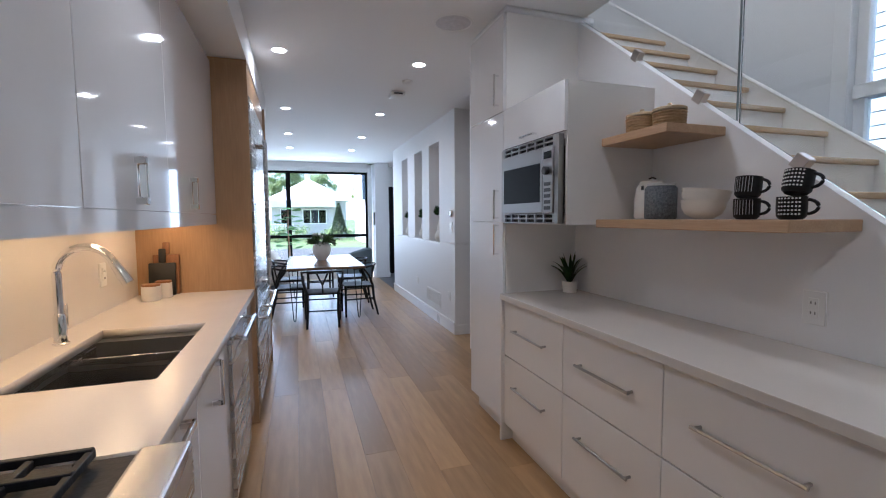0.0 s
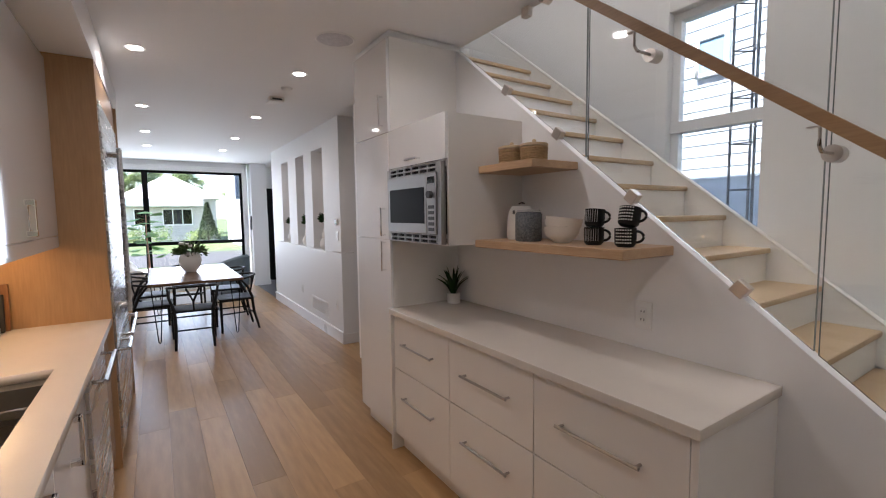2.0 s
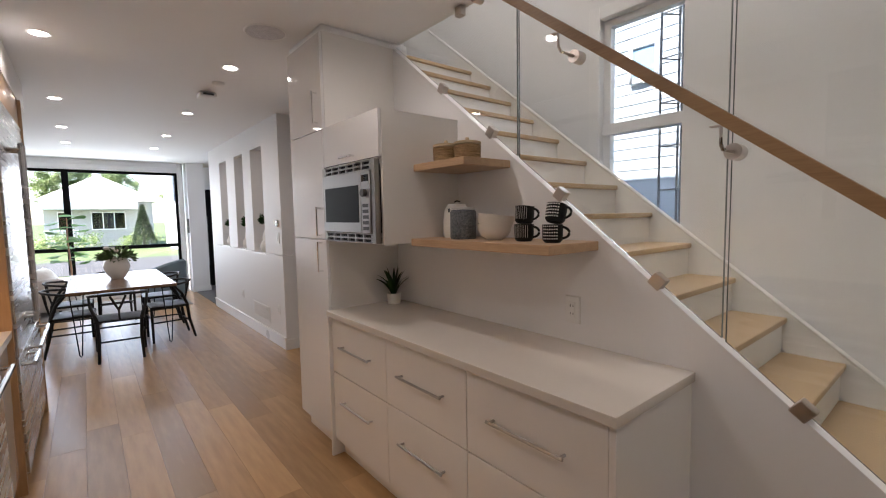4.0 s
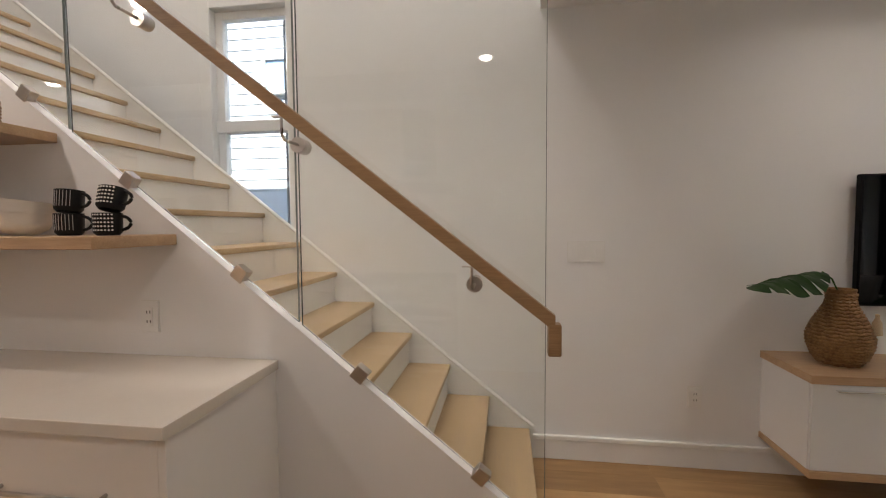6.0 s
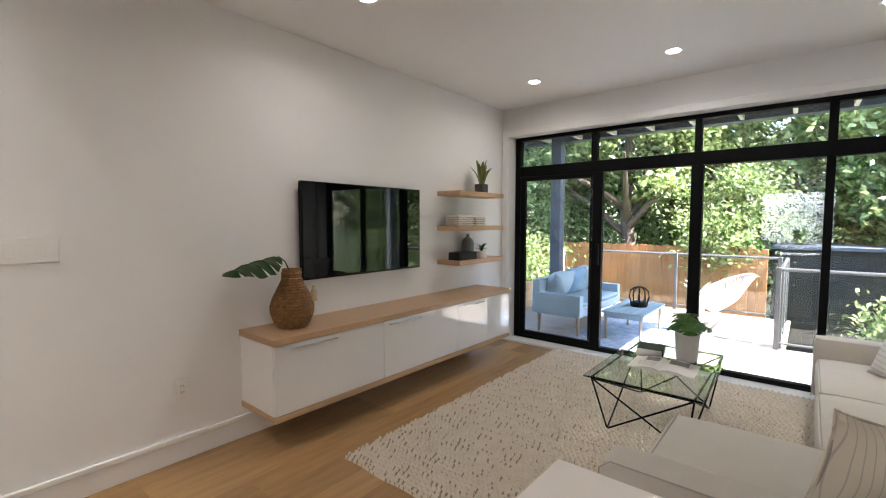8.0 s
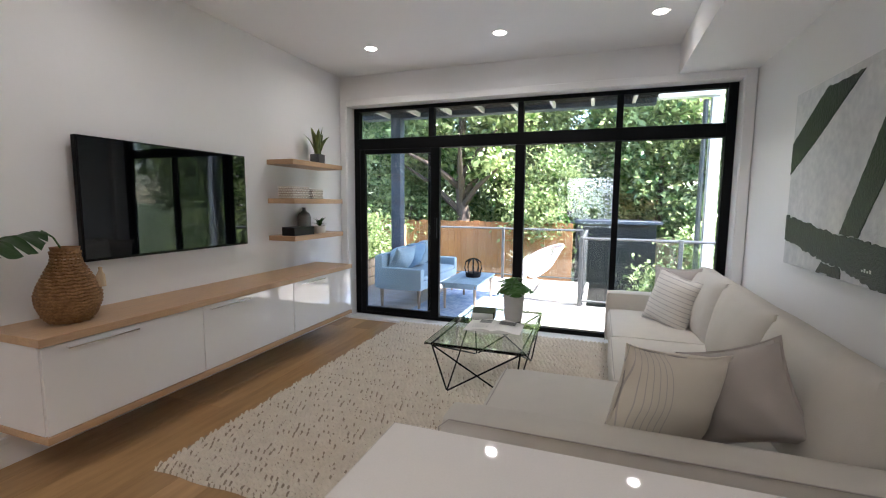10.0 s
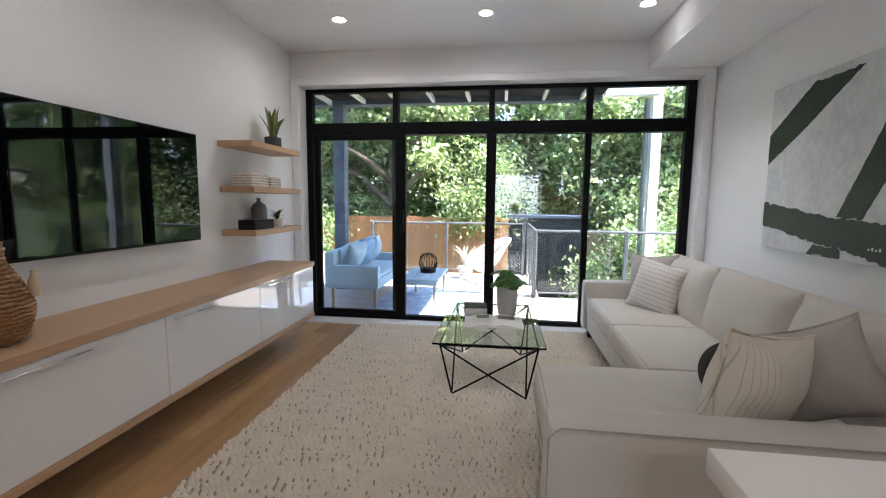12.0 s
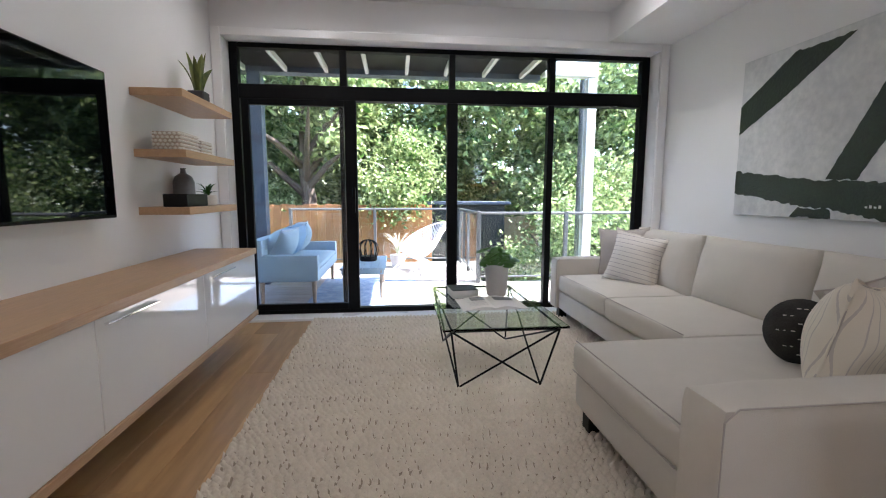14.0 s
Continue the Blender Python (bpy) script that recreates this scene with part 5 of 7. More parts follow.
part("grille", lathe([(0, -0.006), (0.10, -0.006), (0.115, -0.003)], (1.505, 3.05, CEILING), 40), mat("speaker_mesh", (0.66, 0.645, 0.67), 0.8, var=0.15, scale=40, fine=700, bump=0.4), sk_)
part("rim", lathe([(0.115, -0.003), (0.122, -0.007), (0.13, -0.001)], (1.505, 3.05, CEILING), 40), TRIM, sk_)
dt = thing("smoke_alarm", (1.50, 4.76, CEILING - 0.04), "rectangular white smoke alarm on the ceiling", "alarm")
part("case", box(1.43, 1.57, 4.68, 4.84, CEILING - 0.042, CEILING - 0.0005, 0.008, 2), WHITE_PLASTIC, dt)
part("grille", box(1.455, 1.545, 4.672, 4.68, CEILING - 0.03, CEILING - 0.015), DARK_GREY, dt)
sd = thing("ceiling_sensor", (1.51, 4.34, CEILING - 0.03), "small round white ceiling sensor", "sensor")
part("case", lathe([(0, -0.03), (0.03, -0.03), (0.045, -0.02), (0.05, -0.0005)], (1.51, 4.34, CEILING), 28), WHITE_PLASTIC, sd)
kv = thing("toe_kick_vent", (FX + 0.058, 1.72, 0.03), "white slotted vent in the cabinet plinth", "vent")
part("plate", box(FX + 0.054, FX + 0.0595, 1.58, 1.86, 0.02, 0.095), WHITE_PLASTIC, kv)
for k in range(4):
    part("slot", box(FX + 0.0525, FX + 0.0538, 1.60, 1.84, 0.03 + 0.015 * k, 0.037 + 0.015 * k), DARK_GREY, kv)
pn_ = thing("entry_panel", (2.225, 10.30, 1.30), "dark intercom panel on the column", "panel")
part("case", box(2.215, 2.2395, 10.62, 10.72, 1.25, 1.55, 0.003), DARK_GREY, pn_)

# ---- kitchen things ----
fa_ = thing("kitchen_faucet", (-0.385, 2.29, CT), "chrome pull-down kitchen faucet with a high arc", "faucet")
fx, fy = -0.385, 2.29
part("base", lathe([(0, 0), (0.027, 0), (0.027, 0.006), (0.022, 0.01), (0.021, 0.11), (0.016, 0.12)], (fx, fy, CT), 24), CHROME, fa_)
arc = [(fx, fy, CT + 0.1), (fx, fy, CT + 0.28)] + [(fx + 0.095 - 0.095 * math.cos(a), fy, CT + 0.28 + 0.095 * math.sin(a)) for a in np.linspace(0.15, 2.75, 14)]
part("spout", tube(arc, 0.0155, 14), CHROME, fa_)
e = Vector(arc[-1])
dv = (Vector(arc[-1]) - Vector(arc[-2])).normalized()
part("spray_head", rod(e, e + dv * 0.10, 0.018, 0.023, 18), CHROME, fa_)
part("lever", boxes([(fx - 0.006, fx + 0.006, fy + 0.02, fy + 0.05, CT + 0.06, CT + 0.072), (fx - 0.006, fx + 0.006, fy + 0.045, fy + 0.055, CT + 0.06, CT + 0.15)], 0.002), CHROME, fa_)
DARK_BOARD = mat("blackened_board", (0.02, 0.019, 0.018), 0.5, var=0.2, scale=8, fine=40, bump=0.05)
BOARD = mat("acacia_board", (0.36, 0.17, 0.07), 0.45, dark=(0.22, 0.09, 0.035), scale=2, fine=14, bump=0.06, stretch=(12, 1, 1))


def cutting_board(name, x0, x1, y, z1, hy, lean, material, label, round_hole=False):
    bm = box(x0, x1, -0.009, 0.009, 0, z1 - CT, 0.006, 2)
    c = (x0 + x1) / 2
    put_box(bm, c - 0.02, c + 0.02, -0.009, 0.009, z1 - CT + 0.0005, hy - CT, 0.007, 2)
    solid(name, spun(Matrix.Translation((0, y, CT + 0.001)) @ Matrix.Rotation(radians(lean), 4, "X"), bm), material, label, "cutting board")


cutting_board("cutting_board", -0.385, -0.235, 3.435, 1.20, 1.28, -5, BOARD, "brown acacia cutting board leaning on the oak panel")
cutting_board("cutting_board", -0.40, -0.25, 3.40, 1.15, 1.24, -6, DARK_BOARD, "black paddle-shaped cutting board leaning on another")


def crock(x, y, r, h):
    t = thing("canister", (x, y, CT), "white ceramic canister with a wooden lid", "canister", "canisters")
    part("body", lathe([(0, 0), (r * 0.95, 0), (r, 0.008), (r, h), (0, h)], (x, y, CT + 0.001), 28), CERAMIC, t)
    part("lid", lathe([(0, 0), (r * 0.97, 0), (r * 0.98, 0.012), (0, 0.014)], (x, y, CT + h + 0.0015), 28), BOARD, t)


crock(-0.34, 3.23, 0.05, 0.085)
crock(-0.30, 3.33, 0.045, 0.09)
wall_plate(WEST + 0.012, 2.95, 1.14, 0.075, 0.12, 1, "cream power outlet in the backsplash", "outlet", "socket")

SH = 1.4105
wj = thing("storage_jar", (2.10, 1.93, SH), "cream ceramic jar with a small leather tag", "jar")
part("body", lathe([(0, 0), (0.066, 0), (0.074, 0.012), (0.072, 0.10), (0.064, 0.15), (0.05, 0.172), (0.048, 0.178), (0, 0.18)], (2.10, 1.93, SH), 32), CERAMIC, wj)
part("knot", tube([(2.085, 1.93, SH + 0.19), (2.10, 1.925, SH + 0.196), (2.125, 1.93, SH + 0.192)], 0.004, 6), BLACK_WOOD, wj)
part("loop", rod((2.10, 1.93, SH + 0.178), (2.10, 1.93, SH + 0.195), 0.004, n=8), CERAMIC, wj)
part("tag", box(2.024, 2.028, 1.90, 1.912, SH + 0.135, SH + 0.155), DARK_GREY, wj)
dj = thing("storage_jar", (2.03, 1.80, SH), "speckled charcoal jar with a flat lid", "jar")
SPECK = mat("speckled_charcoal", (0.20, 0.215, 0.23), 0.5, dark=(0.015, 0.018, 0.022), scale=90, fine=260, bump=0.2)
part("body", lathe([(0, 0), (0.062, 0), (0.066, 0.008), (0.066, 0.135), (0.058, 0.146), (0, 0.148)], (2.03, 1.80, SH), 32), SPECK, dj)
part("lid", lathe([(0, 0), (0.058, 0), (0.058, 0.008), (0, 0.010)], (2.03, 1.80, SH + 0.1485), 28), CONCRETE, dj)
for k, (dz, r) in enumerate(((0, 0.082), (0.04, 0.088))):
    prof = [(0, 0), (0.035, 0), (0.04, 0.006), (r * 0.78, 0.02), (r * 0.95, 0.045), (r, 0.075), (r + 0.002, 0.078), (r - 0.003, 0.078), (r * 0.92, 0.048), (r * 0.7, 0.024), (0.03, 0.012), (0, 0.011)]
    solid("bowl", spun(pose(2.05, 1.60, SH + dz, 0 if k == 0 else 4, 0 if k == 0 else 5, 0), lathe(prof, n=36)), CERAMIC, "white ceramic bowl in a nested pair" if k else "white ribbed ceramic bowl holding another", "bowl", "stacked bowls")


def mug(x, y, z, tilt, dots, az):
    t = thing("mug", (0, 0, 0), "black mug with a white %s pattern" % ("dotted" if dots else "striped"), "mug", "stacked mugs")
    part("body", lathe([(0, 0), (0.034, 0), (0.044, 0.012), (0.046, 0.04), (0.046, 0.085), (0.042, 0.085), (0.042, 0.04), (0.03, 0.012), (0, 0.01)], n=30), BLACK_WOOD, t)
    part("handle", tube([(0.042 + 0.033 * math.sin(a), 0, 0.047 + 0.026 * math.cos(a)) for a in np.linspace(0.1, 3.04, 12)], 0.006, 8), BLACK_WOOD, t)
    bm = bmesh.new()
    for k in range(7):
        a = radians(233 + k * 13)
        if dots:
            for j in range(5):
                put_rod(bm, (0.0455 * math.cos(a), 0.0455 * math.sin(a), 0.02 + 0.0145 * j), (0.0472 * math.cos(a), 0.0472 * math.sin(a), 0.02 + 0.0145 * j), 0.0036, n=6)
        else:
            put_rod(bm, (0.0462 * math.cos(a), 0.0462 * math.sin(a), 0.02), (0.0462 * math.cos(a), 0.0462 * math.sin(a), 0.08), 0.0011, n=5)
    part("pattern", bm, CERAMIC if dots else CONCRETE, t)
    t.matrix_basis = pose(x, y, z, tilt, 0, az) @ Matrix.Diagonal((0.92, 0.92, 0.88, 1))


mug(2.05, 1.42, SH, 0, False, -70)
mug(2.05, 1.42, SH + 0.078, -7, False, -80)
mug(2.04, 1.26, SH, 0, True, -70)
mug(2.04, 1.25, SH + 0.084, -16, True, -85)


def lidded_basket(x, y):
    t = thing("lidded_basket", (x, y, 1.8035), "small round woven rattan basket with a lid", "basket", "small baskets")
    part("body", lathe([(0, 0), (0.060, 0), (0.066, 0.05), (0.066, 0.075), (0, 0.075)], (x, y, 1.8035), 24), RATTAN, t)
    for i in range(6):
        part("weave_ring", tube([(x + (0.063 + i * 0.0006) * math.cos(k * math.pi / 12), y + (0.063 + i * 0.0006) * math.sin(k * math.pi / 12), 1.8035 + 0.008 + 0.012 * i) for k in range(24)], 0.0055, 5, True), RATTAN, t)
    part("lid", lathe([(0, 0.012), (0.062, 0.008), (0.070, 0.004), (0.070, -0.006), (0.066, -0.006)], (x, y, 1.8035 + 0.085), 24), ROPE, t)
    part("knob", lathe([(0, 0.02), (0.008, 0.018), (0.011, 0.01), (0.006, 0)], (x, y, 1.8035 + 0.096), 12), ROPE, t)


lidded_basket(2.03, 1.925)
lidded_basket(2.06, 1.795)
al = thing("potted_aloe", (2.13, 2.62, CT), "spiky aloe in a small white pot", "plant")
part("pot", lathe([(0, 0), (0.042, 0), (0.047, 0.07), (0.043, 0.07), (0.04, 0.055), (0, 0.055)], (2.13, 2.62, CT + 0.001), 28), CERAMIC, al)
for i in range(15):
    a = i * 2.4
    sp_ = 0.04 + 0.12 * (i / 14)
    blade(al, (2.13 + 0.01 * math.cos(a), 2.62 + 0.01 * math.sin(a), CT + 0.055), (2.13 + sp_ * math.cos(a), 2.62 + sp_ * math.sin(a), CT + 0.26 - 0.09 * (i / 14)), 0.014, LEAF_DARK)

# ---- dining room ----
dtb = thing("dining_table", (0.85, 7.4, 0), "dark wooden dining table on black hairpin legs", "table")
TABLE_WOOD = mat("walnut_top", (0.20, 0.12, 0.075), 0.25, dark=(0.10, 0.055, 0.03), scale=2, fine=12, bump=0.04, stretch=(12, 1, 1))
part("tabletop", box(0.33, 1.38, 6.38, 8.42, 0.72, 0.755, 0.004, 2), TABLE_WOOD, dtb)
for x, y in ((0.42, 6.48), (1.29, 6.48), (0.42, 8.32), (1.29, 8.32)):
    part("hairpin_leg", tube([(x - 0.06, y, 0.719), (x - 0.012, y, 0.03), (x, y, 0.007), (x + 0.012, y, 0.03), (x + 0.06, y, 0.719)], 0.006, 8), BLACK_METAL, dtb)


def wishbone_chair():
    """A chair with a bent top rail, a Y-shaped splat and a woven seat; it faces towards +y."""
    t = thing("dining_chair", (0, 0, 0), "black wishbone chair with a bent top rail and woven seat", "chair", "chairs round the dining table")
    part("seat", soft_block(-0.23, 0.23, -0.2, 0.22, 0.425, 0.455, 0.014), BLACK_WOOD, t)
    for x, y in ((-0.22, 0.21), (0.22, 0.21)):
        part("front_leg", rod((x, y, 0), (x * 0.98, y, 0.455), 0.014, 0.018, 10), BLACK_WOOD, t)
    for s in (-1, 1):
        part("back_leg", tube([(s * 0.20, -0.26, 0), (s * 0.19, -0.2, 0.25), (s * 0.2, -0.18, 0.45), (s * 0.25, -0.12, 0.6), (s * 0.265, -0.04, 0.70)], [0.014, 0.018, 0.019, 0.016, 0.013], 10), BLACK_WOOD, t)
        part("side_stretcher", rod((s * 0.215, 0.2, 0.25), (s * 0.19, -0.2, 0.25), 0.01, n=8), BLACK_WOOD, t)
        part("seat_rail", rod((s * 0.22, 0.2, 0.43), (s * 0.2, -0.19, 0.43), 0.013, n=8), BLACK_WOOD, t)
    part("front_stretcher", rod((-0.215, 0.21, 0.30), (0.215, 0.21, 0.30), 0.010, n=8), BLACK_WOOD, t)
    part("back_stretcher", rod((-0.19, -0.2, 0.22), (0.19, -0.2, 0.22), 0.010, n=8), BLACK_WOOD, t)
    rail = [(0.27 * math.cos(a), -0.02 + 0.24 * math.sin(a), 0.71 + 0.03 * math.sin(-a)) for a in np.linspace(0.5, -math.pi - 0.5, 22)]
    part("top_rail", tube(rail, 0.014, 10), BLACK_WOOD, t)
    part("splat", tube([(0, -0.19, 0.44), (0, -0.215, 0.56), (-0.07, -0.235, 0.72)], 0.012, 8), BLACK_WOOD, t)
    part("splat_fork", tube([(0, -0.215, 0.56), (0.07, -0.235, 0.72)], 0.012, 8), BLACK_WOOD, t)
    return t


ch = wishbone_chair()
ch.matrix_basis = pose(0.79, 6.28, 0, 0, 0, -4)
for x, y, a in ((1.32, 6.80, 92), (1.34, 7.75, 88), (0.36, 6.85, -90), (0.34, 7.75, -92), (0.85, 8.55, 180)):
    copy_thing(ch, pose(x, y, 0, 0, 0, a))

vz = thing("table_vase", (0.845, 7.5, 0.755), "round faceted white vase of cut greenery and flowers", "vase")
part("body", lathe([(0, 0), (0.07, 0), (0.125, 0.08), (0.150, 0.16), (0.135, 0.23), (0.10, 0.275), (0.105, 0.285), (0.095, 0.285), (0.09, 0.26), (0, 0.22)], (0.845, 7.5, 0.756), 12), CERAMIC, vz)
GREEN = mat("sprig_leaf", (0.10, 0.16, 0.04), 0.5, dark=(0.04, 0.075, 0.02), scale=20, fine=80, bump=0.1)
BLOOM = mat("white_bloom", (0.75, 0.70, 0.66), 0.7, var=0.05)


def sprig_mesh(n, spread, size, seed, droop=0.0):
    """Many small folded leaves scattered round short stems."""
    rs = np.random.RandomState(seed)
    V, F = [], []
    for i in range(n):
        d = rs.normal(size=3)
        d[2] = abs(d[2]) * 0.7 - droop * rs.rand()
        d /= np.linalg.norm(d)
        c = d * np.array(spread) * (0.45 + 0.55 * rs.rand())
        u = rs.normal(size=3)
        u /= np.linalg.norm(u)
        w = np.cross(u, d)
        w /= np.linalg.norm(w) + 1e-6
        s = size * (0.6 + 0.8 * rs.rand())
        k = len(V)
        V += [c - d * s, c + w * s * 0.45 + u * s * 0.12, c + d * s, c - w * s * 0.45 + u * s * 0.12]
        F += [(k, k + 1, k + 2), (k, k + 2, k + 3)]
    me = bpy.data.meshes.new("leaves")
    me.from_pydata([tuple(map(float, v)) for v in V], [], F)
    return me


def leafy(name, me, material, m, parent):
    me.materials.append(material)
    ob = new(name, me)
    ob.parent = parent
    ob.matrix_parent_inverse = WORLD.get(parent.name, Matrix()).inverted()
    ob.matrix_basis = m
    return tagged(ob, kind="stuff")


leafy("greenery", sprig_mesh(420, (0.22, 0.22, 0.16), 0.035, 3, 0.3), GREEN, pose(0.845, 7.5, 1.04), vz)
for k in range(5):
    a = k * 1.9
    part("bloom", spun(pose(0.80 + 0.07 * math.cos(a), 7.48 + 0.06 * math.sin(a), 1.13 + 0.02 * (k % 3)), lathe([(0, -0.02), (0.03, -0.01), (0.038, 0.01), (0.02, 0.025), (0, 0.02)], n=10)), BLOOM, vz)

RUG2 = mat("grey_flat_rug", (0.34, 0.33, 0.32), 0.95, var=0.1, scale=14, fine=200, bump=0.3)
solid("rug", box(-0.35, 1.98, 9.12, 10.6, 0.001, 0.012, 0.003), RUG2, "flat grey rug in front of the window", "rug")
TEAL = mat("slate_blue_velvet", (0.13, 0.17, 0.19), 0.8, var=0.12, scale=8, fine=200, bump=0.15)
ac = thing("armchair", (1.62, 9.95, 0.012), "slate blue rounded barrel armchair by the window", "armchair")
part("base", soft_block(1.28, 1.96, 9.62, 10.28, 0.11, 0.40, 0.06), TEAL, ac)
bm = bmesh.new()
ring = []
for i in range(21):
    a = math.pi * (0.08 + 1.04 * i / 20) - math.pi / 2 - 0.95
    top = 0.62 + 0.16 * math.sin(math.pi * i / 20)
    co, si = math.cos(a), math.sin(a)
    ring.append([bm.verts.new((1.62 + r * co, 9.98 + r * si, z)) for r, z in ((0.40, 0.14), (0.42, top - 0.04), (0.38, top), (0.33, top - 0.03), (0.30, 0.36))])
for p, q in zip(ring, ring[1:]):
    for k in range(4):
        bm.faces.new((p[k], p[k + 1], q[k + 1], q[k]))
bm.faces.new(ring[0])
bm.faces.new(ring[-1][::-1])
part("back", bm, TEAL, ac)
for x, y in ((1.36, 9.7), (1.88, 9.7), (1.36, 10.2), (1.88, 10.2)):
    part("leg", rod((x, y, 0.0125), (x, y, 0.11), 0.015, 0.02, 10), BLACK_WOOD, ac)
lv = thing("loveseat", (0.0, 9.9, 0.012), "grey upholstered loveseat under the window", "sofa")
part("base", soft_block(-0.40, 0.22, 9.55, 10.5, 0.1, 0.42, 0.05), LINEN_GREY, lv)
part("back", soft_block(-0.42, -0.26, 9.5, 10.5, 0.1, 0.80, 0.05), LINEN_GREY, lv)
part("arm", soft_block(-0.42, 0.24, 9.42, 9.54, 0.1, 0.62, 0.05), LINEN_GREY, lv)
for x, y in ((-0.33, 9.5), (0.15, 9.5), (-0.33, 10.4), (0.15, 10.4)):
    part("leg", rod((x, y, 0.0125), (x, y, 0.11), 0.015, 0.02, 8), BLACK_WOOD, lv)
pillow("throw_pillow", 0.42, pose(-0.02, 9.75, 0.60, 60, 0, 70), CERAMIC, "plain white pillow on the grey loveseat", seed=9)
PALM = mat("bright_leaf", (0.10, 0.24, 0.05), 0.55, dark=(0.05, 0.13, 0.025), scale=10, fine=60, bump=0.1, spec=0.15)
fp = thing("potted_tree", (0.30, 10.35, 0.012), "tall fiddle-leaf plant in a white floor pot", "plant")
part("pot", lathe([(0, 0), (0.12, 0), (0.15, 0.28), (0.135, 0.28), (0.13, 0.24), (0, 0.24)], (0.30, 10.35, 0.0125), 28), CERAMIC, fp)
part("trunk", tube([(0.30, 10.35, 0.25), (0.31, 10.34, 0.7), (0.29, 10.35, 1.2), (0.30, 10.35, 1.6)], [0.018, 0.015, 0.012, 0.008], 8), BOARD, fp)
for i in range(20):
    a, z = i * 2.4, 0.75 + 0.045 * i
    stalk_leaf(fp, (0.30, 10.35, z - 0.03), (0.30 + 0.09 * math.cos(a), 10.35 + 0.09 * math.sin(a), z + 0.02), 0.24, math.degrees(a) - 90, 20 - 6 * (i % 6), 0, leaf=PALM)


def niche_vase(y, z, h):
    t = thing("niche_vase", (HALL_X + 0.08, y, z), "white double-gourd vase with dark sprigs in a wall niche", "vase", "niche vases")
    x = HALL_X + 0.075
    part("body", lathe([(0, 0), (0.036, 0), (0.066, 0.035), (0.072, 0.08), (0.054, 0.13), (0.034, 0.155), (0.039, 0.185), (0.036, 0.215), (0.022, 0.25), (0.019, 0.285), (0.012, 0.285), (0, 0.23)], (x, y, z + 0.0005), 24), CERAMIC, t)
    leafy("sprigs", sprig_mesh(70, (0.06, 0.12, 0.13), 0.045, int(y * 10)), LEAF_DARK, pose(x, y, z + h), t)
    part("stem", tube([(x, y, z + 0.2), (x, y + 0.01, z + h + 0.02)], 0.003, 6), LEAF, t)


for (a, b, z0, z1), h in zip(NICHES, (0.38, 0.34, 0.32)):
    niche_vase((a + b) / 2 - 0.02, z0, h)
for a, b, z0, z1 in NICHES:
    solid("trim", box(HALL_X - 0.006, HALL_X - 0.0005, a - 0.012, b + 0.012, z0 - 0.022, z0 - 0.002, 0.001), TRIM, "thin white sill of a wall niche", "trim", kind="structure")
solid("tile_floor", box(2.285, 3.6, 8.68, NORTH + 0.5, 0.0005, 0.006), mat("slate_tile", (0.10, 0.10, 0.11), 0.4, var=0.15, scale=5, fine=60, bump=0.1), "dark slate tiles in the foyer", "floor", kind="structure")
d1 = tagged(thing("door_1", (2.95, NORTH + 0.47, 0)), "black front door with a long steel pull", "door", kind="structure")
part("leaf", box(2.575, 3.45, NORTH + 0.43, NORTH + 0.495, 0.006, 2.2, 0.003), BLACK_METAL, d1)
part("pull", tube([(2.68, NORTH + 0.43, 0.5), (2.68, NORTH + 0.38, 0.5), (2.68, NORTH + 0.38, 1.6), (2.68, NORTH + 0.43, 1.6)], 0.012, 8), STEEL, d1)

# ---- ground ----
GRASS = mat("lawn", (0.09, 0.13, 0.035), 0.9, dark=(0.045, 0.075, 0.02), scale=1.5, fine=40, bump=0.4)


def ground_z(x, y):
    t = min(1, max(0, (y - 4) / 7))
    return -1.35 + 1.0 * t * t * (3 - 2 * t)


gy = [-400, -120, -50, -20, -12, -8, -4, 0, 3, 4, 5, 6, 7, 8, 9, 10, 11, 12, 16, 22, 30, 40, 60, 150, 400]
gx = [-400, -100, -40, -15, -8, -4, 0, 4, 8, 15, 40, 100, 400]
verts = [(x, y, ground_z(x, y)) for x in gx for y in gy]
faces = [(i * len(gy) + j, (i + 1) * len(gy) + j, (i + 1) * len(gy) + j + 1, i * len(gy) + j + 1) for i in range(len(gx) - 1) for j in range(len(gy) - 1)]
me = bpy.data.meshes.new("ground")
me.from_pydata(verts, [], faces)
me.materials.append(GRASS)
tagged(new("ground", me), "green lawn round the house", "ground", kind="structure")

# ---- deck ----
DZ = -0.06
DECK = mat("grey_deck_board", (0.38, 0.35, 0.32), 0.7, dark=(0.26, 0.235, 0.21), scale=2, fine=14, bump=0.15, stretch=(1, 12, 1), obj_var=0.15)
dk = tagged(thing("deck", (1.5, -6.5, DZ)), "pale weathered timber deck behind the house", "deck", kind="structure")
y = -4.96
while y > -8.35:
    x0 = -1.6 if y > -6.42 else 0.80
    part("board", box(x0, 4.3, y - 0.138, y, DZ - 0.03, DZ, 0.002), DECK, dk)
    y -= 0.144
part("frame", boxes([(-1.55, 4.25, -6.5, -5.0, DZ - 0.25, DZ - 0.031), (0.85, 4.25, -8.3, -6.501, DZ - 0.25, DZ - 0.031)]), DECK, dk)
for x, yy in ((0.95, -8.2), (4.1, -8.2), (-1.4, -6.3), (4.1, -6.3), (1.0, -6.3)):
    part("footing", box(x - 0.07, x + 0.07, yy - 0.07, yy + 0.07, -1.4, DZ - 0.2505), DECK, dk)

